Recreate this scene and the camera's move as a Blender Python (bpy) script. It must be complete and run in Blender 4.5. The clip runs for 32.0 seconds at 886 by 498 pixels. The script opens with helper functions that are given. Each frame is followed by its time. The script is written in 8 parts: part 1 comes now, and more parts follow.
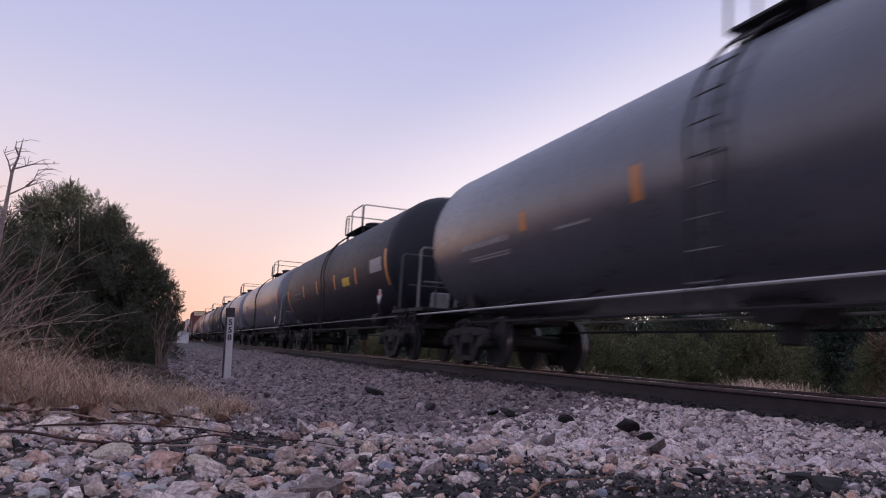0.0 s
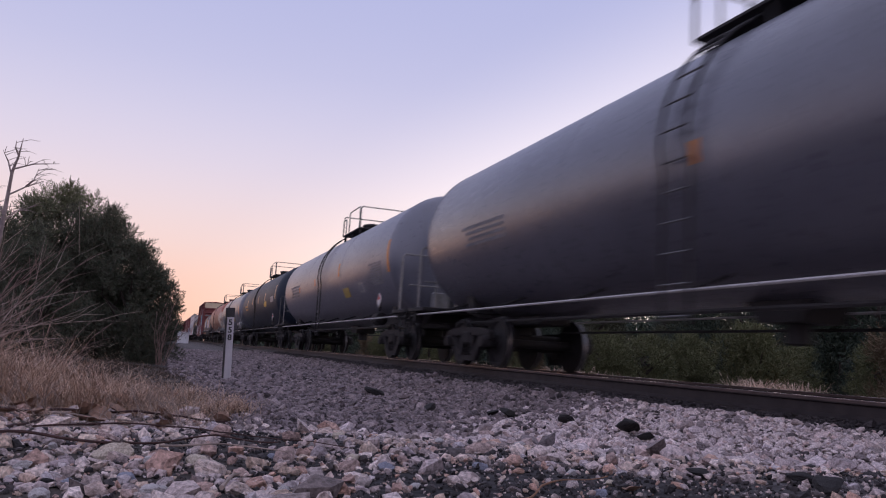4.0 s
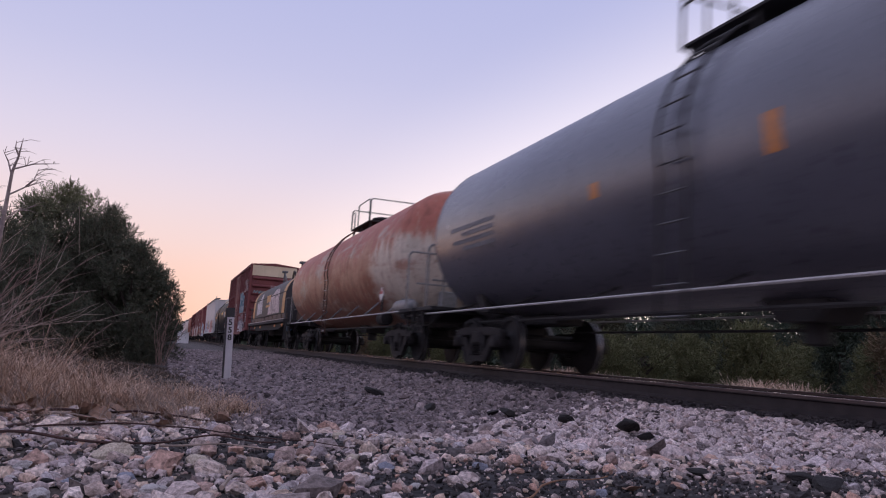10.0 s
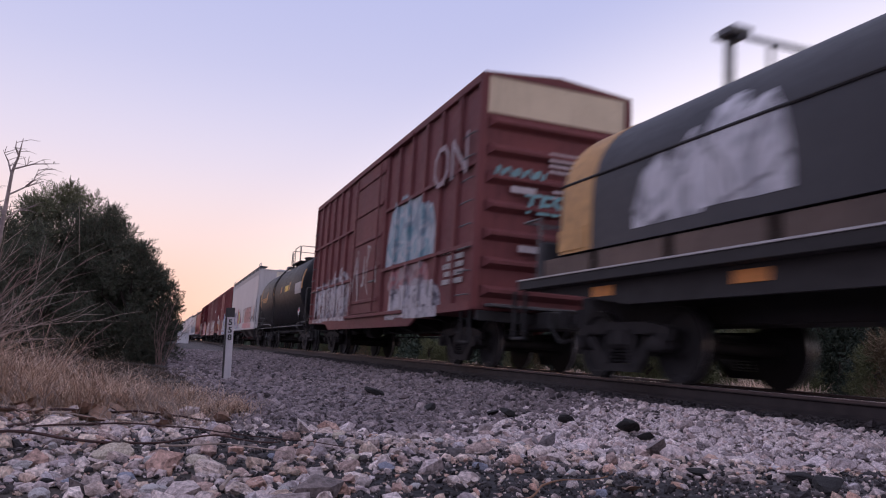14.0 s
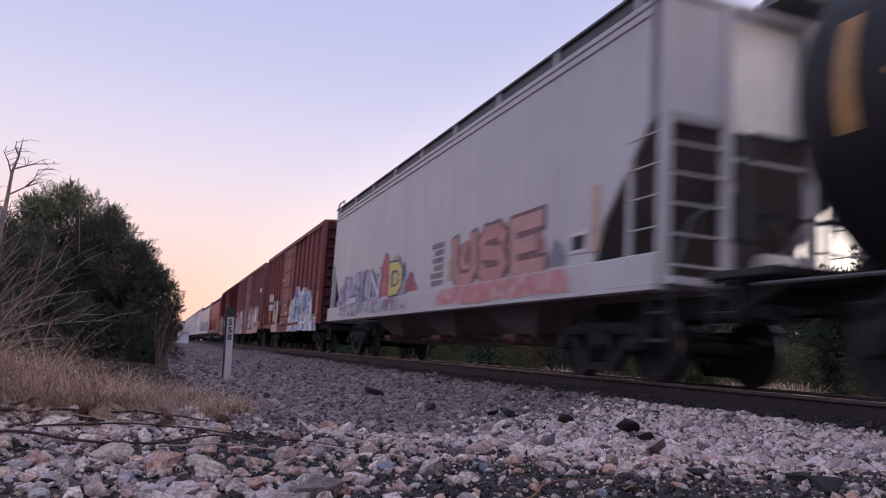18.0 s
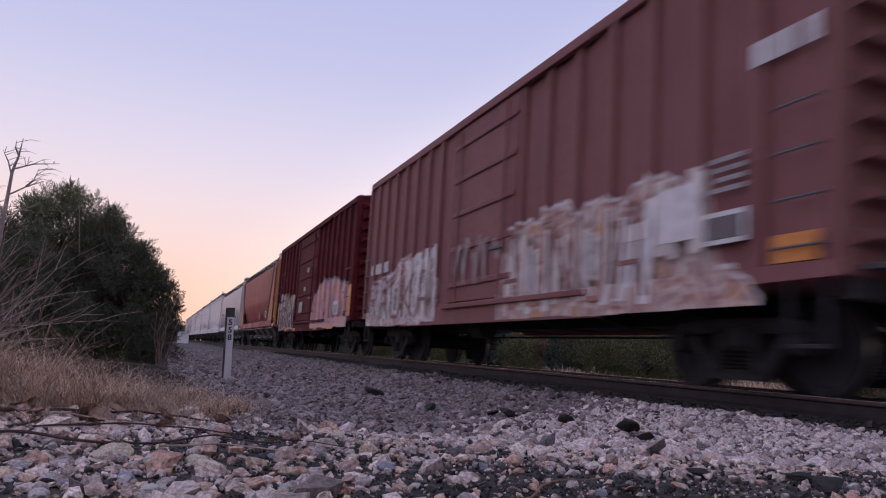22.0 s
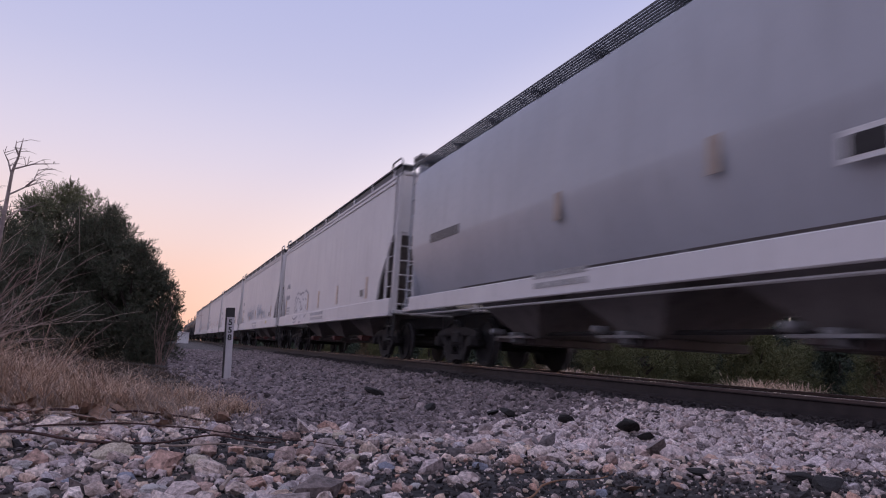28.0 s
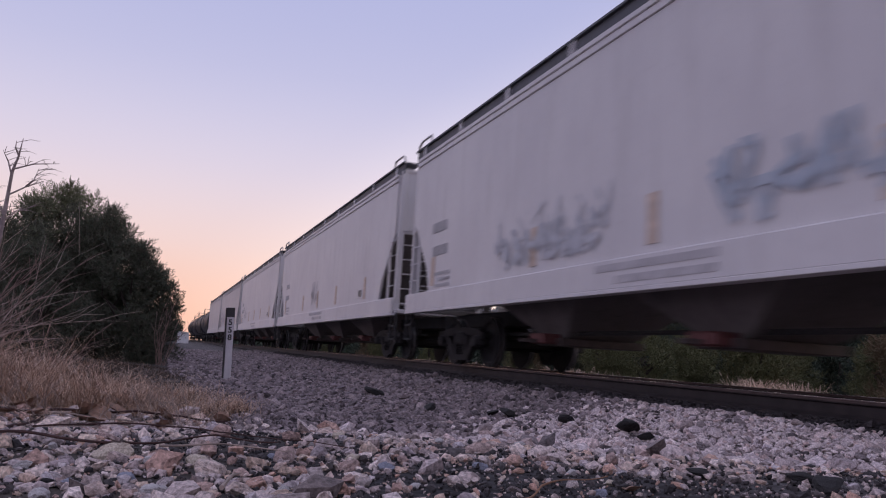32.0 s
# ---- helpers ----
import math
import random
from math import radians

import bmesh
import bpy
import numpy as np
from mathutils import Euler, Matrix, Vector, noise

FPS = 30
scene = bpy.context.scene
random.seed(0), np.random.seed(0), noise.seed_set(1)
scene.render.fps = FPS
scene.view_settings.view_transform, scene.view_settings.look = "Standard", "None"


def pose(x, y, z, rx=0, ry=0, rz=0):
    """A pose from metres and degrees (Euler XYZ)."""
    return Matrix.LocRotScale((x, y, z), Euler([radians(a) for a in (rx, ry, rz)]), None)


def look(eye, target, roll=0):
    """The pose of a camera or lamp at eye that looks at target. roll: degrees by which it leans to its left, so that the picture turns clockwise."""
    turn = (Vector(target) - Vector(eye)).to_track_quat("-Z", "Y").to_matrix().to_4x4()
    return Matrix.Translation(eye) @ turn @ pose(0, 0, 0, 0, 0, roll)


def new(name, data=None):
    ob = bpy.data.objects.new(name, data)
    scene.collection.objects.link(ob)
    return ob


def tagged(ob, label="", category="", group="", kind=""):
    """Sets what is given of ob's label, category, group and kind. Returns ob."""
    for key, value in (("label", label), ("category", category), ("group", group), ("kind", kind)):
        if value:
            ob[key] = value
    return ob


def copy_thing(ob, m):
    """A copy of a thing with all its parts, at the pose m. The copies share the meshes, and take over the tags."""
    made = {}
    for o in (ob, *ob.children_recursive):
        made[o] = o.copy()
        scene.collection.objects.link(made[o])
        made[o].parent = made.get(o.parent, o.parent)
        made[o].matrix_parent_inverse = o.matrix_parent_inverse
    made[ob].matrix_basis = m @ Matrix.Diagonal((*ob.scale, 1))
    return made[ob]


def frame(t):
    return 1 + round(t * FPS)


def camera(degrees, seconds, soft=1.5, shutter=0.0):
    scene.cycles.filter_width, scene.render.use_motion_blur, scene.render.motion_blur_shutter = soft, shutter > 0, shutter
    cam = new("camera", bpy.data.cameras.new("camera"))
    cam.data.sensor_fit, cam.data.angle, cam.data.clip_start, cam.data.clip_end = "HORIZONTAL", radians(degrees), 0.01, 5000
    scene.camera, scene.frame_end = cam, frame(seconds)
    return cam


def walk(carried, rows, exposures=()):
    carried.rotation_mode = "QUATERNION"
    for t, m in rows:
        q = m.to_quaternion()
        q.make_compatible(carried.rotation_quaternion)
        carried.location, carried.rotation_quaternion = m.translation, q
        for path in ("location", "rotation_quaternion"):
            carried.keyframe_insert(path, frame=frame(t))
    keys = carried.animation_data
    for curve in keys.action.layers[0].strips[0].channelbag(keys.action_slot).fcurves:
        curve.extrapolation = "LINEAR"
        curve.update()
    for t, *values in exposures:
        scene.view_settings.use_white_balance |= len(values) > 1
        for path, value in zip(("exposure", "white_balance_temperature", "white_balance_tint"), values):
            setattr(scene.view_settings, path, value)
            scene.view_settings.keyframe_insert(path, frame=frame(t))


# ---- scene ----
# ---------------- camera ----------------
RAIL_X = 6.517          # lateral place of the track's middle line
SPEED = 9.602           # train, metres a second, towards -y
EYE = Vector((0.0, 0.0, 0.167))
YAW, PITCH, ROLL = radians(19.674), radians(7.901), 3.532
cam = camera(60.30, 32.0, soft=1.1, shutter=0.7)
AIM = EYE + Vector((math.sin(YAW) * math.cos(PITCH), math.cos(YAW) * math.cos(PITCH), math.sin(PITCH)))
STAND = look(EYE, AIM, ROLL)
walk(cam, [(0.0, STAND), (32.0, STAND)], [(0.0, 0.0), (6.0, 0.0), (8.5, 0.06), (10.0, 0.02), (13.0, 0.1), (18.2, 0.14), (19.2, 0.02), (21.0, 0.04), (24.0, 0.13), (25.5, 0.13), (28.0, 0.0), (32.0, -0.05)])

# ---------------- dusk sky, after sunset ----------------
SUNSET = (0.93, 0.37)   # level direction of the afterglow


def build_sky():
    w = bpy.data.worlds.new("dusk")
    scene.world = w
    w.use_nodes = True
    nt = w.node_tree
    nt.nodes.clear()
    out = nt.nodes.new("ShaderNodeOutputWorld")
    bg = nt.nodes.new("ShaderNodeBackground")
    tc = nt.nodes.new("ShaderNodeTexCoord")
    sep = nt.nodes.new("ShaderNodeSeparateXYZ")
    nt.links.new(tc.outputs["Generated"], sep.inputs[0])
    ramp = nt.nodes.new("ShaderNodeValToRGB")
    cr = ramp.color_ramp
    cr.interpolation = "B_SPLINE"
    stops = [(0.0, (0.98, 0.51, 0.36)), (0.05, (1.02, 0.61, 0.47)), (0.12, (0.95, 0.72, 0.68)),
             (0.22, (0.77, 0.70, 0.84)), (0.34, (0.55, 0.555, 0.80)), (0.50, (0.43, 0.46, 0.76)), (0.75, (0.54, 0.56, 0.82)), (1.0, (0.60, 0.60, 0.84))]
    while len(cr.elements) < len(stops):
        cr.elements.new(0.5)
    for e, (p, c) in zip(cr.elements, stops):
        e.position, e.color = p, (*c, 1)
    nt.links.new(sep.outputs["Z"], ramp.inputs[0])
    # the sky opposite the sunset is a cooler violet down to the horizon
    cool = nt.nodes.new("ShaderNodeValToRGB")
    cool.color_ramp.interpolation = "B_SPLINE"
    while len(cool.color_ramp.elements) < 4:
        cool.color_ramp.elements.new(0.5)
    for e, (p, c) in zip(cool.color_ramp.elements, [(0.0, (0.62, 0.56, 0.78)), (0.12, (0.80, 0.68, 0.86)), (0.34, (0.57, 0.575, 0.84)), (1.0, (0.60, 0.60, 0.84))]):
        e.position, e.color = p, (*c, 1)
    nt.links.new(sep.outputs["Z"], cool.inputs[0])
    away = nt.nodes.new("ShaderNodeVectorMath")
    away.operation = "DOT_PRODUCT"
    away.inputs[1].default_value = (-SUNSET[0], -SUNSET[1], 0)
    nt.links.new(tc.outputs["Generated"], away.inputs[0])
    back = nt.nodes.new("ShaderNodeMapRange")
    back.interpolation_type = "SMOOTHSTEP"
    back.inputs["From Min"].default_value, back.inputs["From Max"].default_value = 0.0, 0.6
    nt.links.new(away.outputs["Value"], back.inputs["Value"])
    base = nt.nodes.new("ShaderNodeMix")
    base.data_type = "RGBA"
    nt.links.new(back.outputs[0], base.inputs[0])
    nt.links.new(ramp.outputs[0], base.inputs[6])
    nt.links.new(cool.outputs[0], base.inputs[7])
    # afterglow: warmer and brighter low down towards the sunset
    dot = nt.nodes.new("ShaderNodeVectorMath")
    dot.operation = "DOT_PRODUCT"
    dot.inputs[1].default_value = (SUNSET[0], SUNSET[1], -0.95)
    nt.links.new(tc.outputs["Generated"], dot.inputs[0])
    rng = nt.nodes.new("ShaderNodeMapRange")
    rng.interpolation_type = "SMOOTHSTEP"
    rng.inputs["From Min"].default_value, rng.inputs["From Max"].default_value = 0.26, 1.02
    nt.links.new(dot.outputs["Value"], rng.inputs["Value"])
    mix = nt.nodes.new("ShaderNodeMix")
    mix.data_type = "RGBA"
    mix.inputs[7].default_value = (2.0, 1.72, 1.55, 1)
    nt.links.new(rng.outputs[0], mix.inputs[0])
    nt.links.new(base.outputs[2], mix.inputs[6])
    nt.links.new(mix.outputs[2], bg.inputs["Color"])
    bg.inputs["Strength"].default_value = 1.0
    nt.links.new(bg.outputs[0], out.inputs[0])


build_sky()
sun_data = bpy.data.lights.new("afterglow_sun", "SUN")
sun_data.energy, sun_data.angle, sun_data.color = 0.5, radians(40), (1.0, 0.84, 0.75)
sun = new("afterglow_sun", sun_data)
sun.matrix_world = look((40, -14, 14), (0, 0, 0))


# ---------------- mesh helpers ----------------
class Geo:
    """Collects vertices and faces for one mesh."""

    def __init__(self):
        self.v, self.f = [], []

    def add(self, vs, fs):
        o = len(self.v)
        self.v += [tuple(p) for p in vs]
        self.f += [tuple(i + o for i in q) for q in fs]
        return self

    def box(self, x0, x1, y0, y1, z0, z1, c=0.008):
        c = min(c, abs(x1 - x0) * .4, abs(y1 - y0) * .4, abs(z1 - z0) * .4)
        lo, hi = (x0, y0, z0), (x1, y1, z1)
        vs, idx = [], {}
        for sx in (0, 1):
            for sy in (0, 1):
                for sz in (0, 1):
                    s = (sx, sy, sz)
                    base = [hi[k] if s[k] else lo[k] for k in range(3)]
                    for a in range(3):
                        p = list(base)
                        for k in range(3):
                            if k != a:
                                p[k] += -c if s[k] else c
                        idx[s, a] = len(vs)
                        vs.append(p)
        fs = []
        for a in range(3):
            b, d = (a + 1) % 3, (a + 2) % 3
            for sv in (0, 1):
                q = []
                for u, w in ((0, 0), (1, 0), (1, 1), (0, 1)):
                    s = [0, 0, 0]
                    s[a], s[b], s[d] = sv, u, w
                    q.append(idx[tuple(s), a])
                fs.append(q if sv else q[::-1])
            for u in (0, 1):
                for w in (0, 1):
                    s0, s1 = [0, 0, 0], [0, 0, 0]
                    s0[b], s0[d], s1[b], s1[d] = u, w, u, w
                    s0[a], s1[a] = 0, 1
                    q = [idx[tuple(s0), b], idx[tuple(s1), b], idx[tuple(s1), d], idx[tuple(s0), d]]
                    fs.append(q if u != w else q[::-1])
        for sx in (0, 1):
            for sy in (0, 1):
                for sz in (0, 1):
                    q = [idx[(sx, sy, sz), a] for a in range(3)]
                    fs.append(q if (sx + sy + sz) % 2 else q[::-1])
        return self.add(vs, fs)

    def tube(self, pts, r, seg=8, closed=False):
        pts = [Vector(p) for p in pts]
        n = len(pts)
        rings = []
        up = None
        for i in range(n):
            a = pts[i] - pts[i - 1] if i > 0 else (pts[1] - pts[0])
            b = pts[i + 1] - pts[i] if i < n - 1 else a
            t = (a.normalized() + b.normalized())
            t = t.normalized() if t.length > 1e-6 else a.normalized()
            if up is None:
                up = Vector((0, 0, 1)) if abs(t.z) < .9 else Vector((1, 0, 0))
            u = t.cross(up).normalized()
            up = u.cross(t).normalized()
            rr = r[i] if isinstance(r, (list, tuple)) else r
            rings.append([pts[i] + (u * math.cos(k * math.tau / seg) + up * math.sin(k * math.tau / seg)) * rr for k in range(seg)])
        vs = [p for ring in rings for p in ring]
        fs = []
        for i in range(n - 1):
            for k in range(seg):
                k2 = (k + 1) % seg
                fs.append((i * seg + k, i * seg + k2, (i + 1) * seg + k2, (i + 1) * seg + k))
        fs.append(tuple(range(seg))[::-1])
        fs.append(tuple((n - 1) * seg + k for k in range(seg)))
        return self.add(vs, fs)

    def lathe(self, prof, seg=32, axis="y", at=(0, 0, 0), caps=True):
        """prof: (along, radius) pairs."""
        vs, fs = [], []
        for a, r in prof:
            for k in range(seg):
                c, s = math.cos(k * math.tau / seg) * r, math.sin(k * math.tau / seg) * r
                p = {"y": (c, a, s), "x": (a, c, s), "z": (c, s, a)}[axis]
                vs.append((p[0] + at[0], p[1] + at[1], p[2] + at[2]))
        for i in range(len(prof) - 1):
            for k in range(seg):
                k2 = (k + 1) % seg
                fs.append((i * seg + k, (i + 1) * seg + k, (i + 1) * seg + k2, i * seg + k2))
        if caps:
            fs.append(tuple(range(seg)))
            fs.append(tuple((len(prof) - 1) * seg + k for k in range(seg))[::-1])
        return self.add(vs, fs)

    def prism(self, poly, lo, hi, axis="x"):
        """A polygon pushed from lo to hi. axis x: poly is (y, z); y: (x, z); z: (x, y)."""
        n = len(poly)
        put = {"x": lambda a, b, c: (c, a, b), "y": lambda a, b, c: (a, c, b), "z": lambda a, b, c: (a, b, c)}[axis]
        vs = [put(a, b, lo) for a, b in poly] + [put(a, b, hi) for a, b in poly]
        fs = [(i, (i + 1) % n, n + (i + 1) % n, n + i) for i in range(n)]
        fs += [tuple(range(n))[::-1], tuple(range(n, 2 * n))]
        return self.add(vs, fs)

    def loft(self, rings):
        n = len(rings[0])
        vs = [p for r in rings for p in r]
        fs = []
        for i in range(len(rings) - 1):
            for k in range(n):
                k2 = (k + 1) % n
                fs.append((i * n + k, i * n + k2, (i + 1) * n + k2, (i + 1) * n + k))
        fs += [tuple(range(n))[::-1], tuple((len(rings) - 1) * n + k for k in range(n))]
        return self.add(vs, fs)

    def mesh(self, name, mat=None, smooth=0):
        me = bpy.data.meshes.new(name)
        me.from_pydata(self.v, [], self.f)
        bm = bmesh.new()
        bm.from_mesh(me)
        bmesh.ops.recalc_face_normals(bm, faces=bm.faces)
        bm.to_mesh(me)
        bm.free()
        if smooth:
            me.polygons.foreach_set("use_smooth", [True] * len(me.polygons))
            me.set_sharp_from_angle(angle=radians(smooth))
        if mat:
            me.materials.append(mat)
        return me


def part(name, geo, mat, parent, label="", smooth=0, at=None):
    me = geo.mesh(name, mat, smooth) if isinstance(geo, Geo) else geo
    ob = new(name, me)
    ob.parent = parent
    if at:
        ob.location = at
    if label:
        ob["label"] = label
    return ob


def thing(name, geo, mat, label, category, group="", kind="", smooth=0, at=(0, 0, 0)):
    ob = new(name, geo.mesh(name, mat, smooth) if isinstance(geo, Geo) else geo)
    ob.location = at
    return tagged(ob, label, category, group, kind)


# ---------------- materials ----------------
def nodes_of(name):
    m = bpy.data.materials.new(name)
    m.use_nodes = True
    nt = m.node_tree
    return m, nt, nt.nodes["Principled BSDF"]


def noise_node(nt, vec, scale, detail=4, rough=.6, stretch=None):
    n = nt.nodes.new("ShaderNodeTexNoise")
    n.inputs["Scale"].default_value, n.inputs["Detail"].default_value, n.inputs["Roughness"].default_value = scale, detail, rough
    if stretch:
        mp = nt.nodes.new("ShaderNodeMapping")
        mp.inputs["Scale"].default_value = stretch
        nt.links.new(vec, mp.inputs["Vector"])
        vec = mp.outputs[0]
    nt.links.new(vec, n.inputs["Vector"])
    return n.outputs["Fac"]


def span(nt, val, a, b, lo=0.0, hi=1.0):
    n = nt.nodes.new("ShaderNodeMapRange")
    n.inputs["From Min"].default_value, n.inputs["From Max"].default_value = a, b
    n.inputs["To Min"].default_value, n.inputs["To Max"].default_value = lo, hi
    nt.links.new(val, n.inputs["Value"])
    return n.outputs[0]


def blend(nt, fac, a, b):
    n = nt.nodes.new("ShaderNodeMix")
    n.data_type = "RGBA"
    for sock, val in ((n.inputs[0], fac), (n.inputs[6], a), (n.inputs[7], b)):
        if isinstance(val, (tuple, list)):
            sock.default_value = (*val[:3], 1)
        elif isinstance(val, (int, float)):
            sock.default_value = val
        else:
            nt.links.new(val, sock)
    return n.outputs[2]


def bump(nt, bsdf, height, strength=.3, dist=.01):
    b = nt.nodes.new("ShaderNodeBump")
    b.inputs["Strength"].default_value, b.inputs["Distance"].default_value = strength, dist
    nt.links.new(height, b.inputs["Height"])
    nt.links.new(b.outputs[0], bsdf.inputs["Normal"])


def paint(name, col, rough=.45, grime=(.05, .045, .04), amount=.5, streak=.5, metal=0.0, fade=None, spec=.5):
    """Weathered paint on steel: soft fading, downward streaks, fine specks."""
    m, nt, p = nodes_of(name)
    tc = nt.nodes.new("ShaderNodeTexCoord").outputs["Object"]
    big = span(nt, noise_node(nt, tc, .55, 3), .35, .7)
    fine = noise_node(nt, tc, 9, 5, .7)
    run = noise_node(nt, tc, 1.0, 4, .65, stretch=(5, 5, .5))
    fade = fade or tuple(min(1, c * 1.25 + .015) for c in col)
    c1 = blend(nt, big, col, fade)
    c2 = blend(nt, span(nt, run, .52, .78, 0, streak), c1, grime)
    c3 = blend(nt, span(nt, fine, .58, .75, 0, amount), c2, grime)
    nt.links.new(c3, p.inputs["Base Color"])
    nt.links.new(span(nt, fine, .3, .7, rough - .08, rough + .15), p.inputs["Roughness"])
    p.inputs["Metallic"].default_value = metal
    p.inputs["Specular IOR Level"].default_value = spec
    bump(nt, p, noise_node(nt, tc, 3.5, 3), .12, .02)
    return m


def plain(name, col, rough=.6, metal=0.0, vary=.25, scale=12):
    m, nt, p = nodes_of(name)
    tc = nt.nodes.new("ShaderNodeTexCoord").outputs["Object"]
    n = noise_node(nt, tc, scale, 4)
    lo, hi = tuple(c * (1 - vary) for c in col), tuple(min(1, c * (1 + vary)) for c in col)
    nt.links.new(blend(nt, span(nt, n, .3, .7), lo, hi), p.inputs["Base Color"])
    p.inputs["Roughness"].default_value, p.inputs["Metallic"].default_value = rough, metal
    bump(nt, p, n, .2, .01)
    return m


def by_random(name, cols, rough=.85, per_object=True, grain=40, rough_bump=.006, lo=.42, hi=1.38):
    """Colour picked for each piece, with grain on it."""
    m, nt, p = nodes_of(name)
    if per_object:
        rnd = nt.nodes.new("ShaderNodeObjectInfo").outputs["Random"]
    else:
        rnd = nt.nodes.new("ShaderNodeNewGeometry").outputs["Random Per Island"]
    ramp = nt.nodes.new("ShaderNodeValToRGB")
    cr = ramp.color_ramp
    cr.interpolation = "LINEAR"
    while len(cr.elements) < len(cols):
        cr.elements.new(.5)
    for i, (e, c) in enumerate(zip(cr.elements, cols)):
        e.position, e.color = i / (len(cols) - 1), (*c, 1)
    nt.links.new(rnd, ramp.inputs[0])
    tc = nt.nodes.new("ShaderNodeTexCoord").outputs["Object"]
    n = noise_node(nt, tc, grain, 5, .7)
    dark = nt.nodes.new("ShaderNodeMix")
    dark.data_type, dark.blend_type = "RGBA", "MULTIPLY"
    dark.inputs[0].default_value = 1
    nt.links.new(ramp.outputs[0], dark.inputs[6])
    nt.links.new(blend(nt, span(nt, n, .34, .66), (lo, lo * .96, lo * .96), (hi, hi * .985, hi * .97)), dark.inputs[7])
    nt.links.new(dark.outputs[2], p.inputs["Base Color"])
    p.inputs["Roughness"].default_value = rough
    bump(nt, p, n, .6, rough_bump)
    return m


M_TANK_BLACK = paint("tank_black", (.014, .016, .025), .5, (.026, .027, .033), .25, .25, fade=(.018, .020, .030), spec=.3)
M_TANK_JET = paint("tank_jet_black", (.010, .0105, .013), .5, (.022, .020, .019), .25, .25, fade=(.013, .0135, .016), spec=.22)
M_TANK_NAVY = paint("tank_dark_blue", (.013, .020, .036), .48, (.026, .029, .038), .25, .25, fade=(.017, .025, .042), spec=.36)
M_TANK_GREY = paint("tank_grey", (.062, .065, .084), .31, (.040, .037, .043), .3, .35, fade=(.086, .089, .113), spec=.95)
M_TANK_MID = paint("tank_mid_grey", (.078, .080, .106), .30, (.045, .041, .048), .3, .35, fade=(.105, .107, .138), spec=1.0)
M_TANK_GREY2 = paint("tank_pale_grey", (.125, .130, .165), .32, (.07, .064, .070), .3, .35, fade=(.158, .163, .20), spec=1.0)
M_TANK_RUST = None
M_FAINT = plain("faint_grey_stencil", (.21, .21, .225), .65, 0, .3, 14)
M_YELLOW_DULL = plain("dirty_yellow_panel", (.40, .29, .075), .6, 0, .3, 9)
M_UNDER = plain("underframe_grime", (.025, .023, .024), .85, 0, .35, 6)
M_TRUCK = plain("truck_iron", (.015, .0125, .0135), .85, 0, .4, 7)
M_WHEEL = plain("wheel_steel", (.012, .0105, .0115), .8, 0, .35, 9)
M_TREAD = plain("polished_tread", (.26, .26, .275), .38, .9, .15, 9)
M_GRATE = plain("grating_steel", (.22, .22, .23), .5, .3, .25, 9)
M_STEEL = plain("handrail_steel", (.10, .10, .105), .55, .2, .25, 9)
M_DARKRAIL = plain("dark_railing", (.040, .040, .044), .6, .1, .25, 9)
M_RAILING = plain("pale_railing", (.20, .195, .195), .5, .15, .25, 9)
M_PALE_STEEL = plain("pale_pipe", (.42, .40, .40), .45, .3, .2, 9)
M_WHITE = plain("white_stencil", (.62, .60, .60), .6, 0, .2, 14)
M_DIMWHITE = plain("worn_white_stencil", (.34, .33, .33), .6, 0, .3, 14)
M_ORANGE = plain("orange_reflective_strip", (.62, .22, .035), .45, 0, .25, 14)
M_YELLOW = plain("yellow_panel", (.62, .42, .04), .5, 0, .25, 14)
M_RED = plain("red_placard", (.45, .06, .07), .5, 0, .2, 14)
M_HOP_GREY = paint("hopper_grey", (.48, .465, .475), .5, (.24, .22, .21), .3, .3, fade=(.55, .53, .535))
M_HOP_PALE = paint("hopper_pale_grey", (.60, .575, .585), .5, (.32, .295, .285), .25, .28, fade=(.67, .645, .645))
M_HOP_STEEL = paint("hopper_blue_grey", (.37, .38, .42), .40, (.24, .235, .25), .3, .3, fade=(.425, .435, .475))
M_HOP_RED = paint("hopper_oxide_red", (.255, .046, .048), .5, (.125, .046, .045), .5, .75, fade=(.32, .085, .078), spec=.14)
M_HOP_TAN = paint("hopper_ochre", (.42, .185, .090), .6, (.15, .060, .036), .55, .65, fade=(.50, .25, .135), spec=.2)
# dark rust and soot tone, also the shadow painted beside hopper gussets
M_RUST_SHADE = paint("rust_and_painted_shade", (.092, .056, .048), .8, (.05, .030, .027), .5, .5, fade=(.13, .078, .062), spec=.1)
M_HOP_CREAM = paint("hopper_cream", (.80, .75, .65), .55, (.18, .15, .12), .35, .35)
M_BOX_RED = paint("boxcar_oxide", (.195, .058, .062), .6, (.10, .036, .036), .45, .5, fade=(.24, .078, .078), spec=.15)
M_BOX_FADED = paint("boxcar_faded_red", (.215, .088, .089), .6, (.12, .048, .046), .45, .5, fade=(.265, .118, .115), spec=.15)
M_BOX_BROWN = paint("boxcar_brown", (.150, .056, .060), .6, (.075, .036, .038), .5, .5, fade=(.20, .068, .068), spec=.12)
M_BOX_END_DARK = paint("boxcar_dark_end", (.056, .022, .024), .8, (.022, .014, .014), .6, .75, fade=(.092, .033, .034), spec=.08)
M_BOX_DARK = paint("boxcar_dark_maroon", (.084, .014, .022), .65, (.045, .014, .016), .5, .45, fade=(.13, .024, .028), spec=.06)
M_BOX_DOOR = paint("boxcar_door_faded", (.235, .074, .070), .6, (.09, .04, .036), .5, .4, spec=.25)
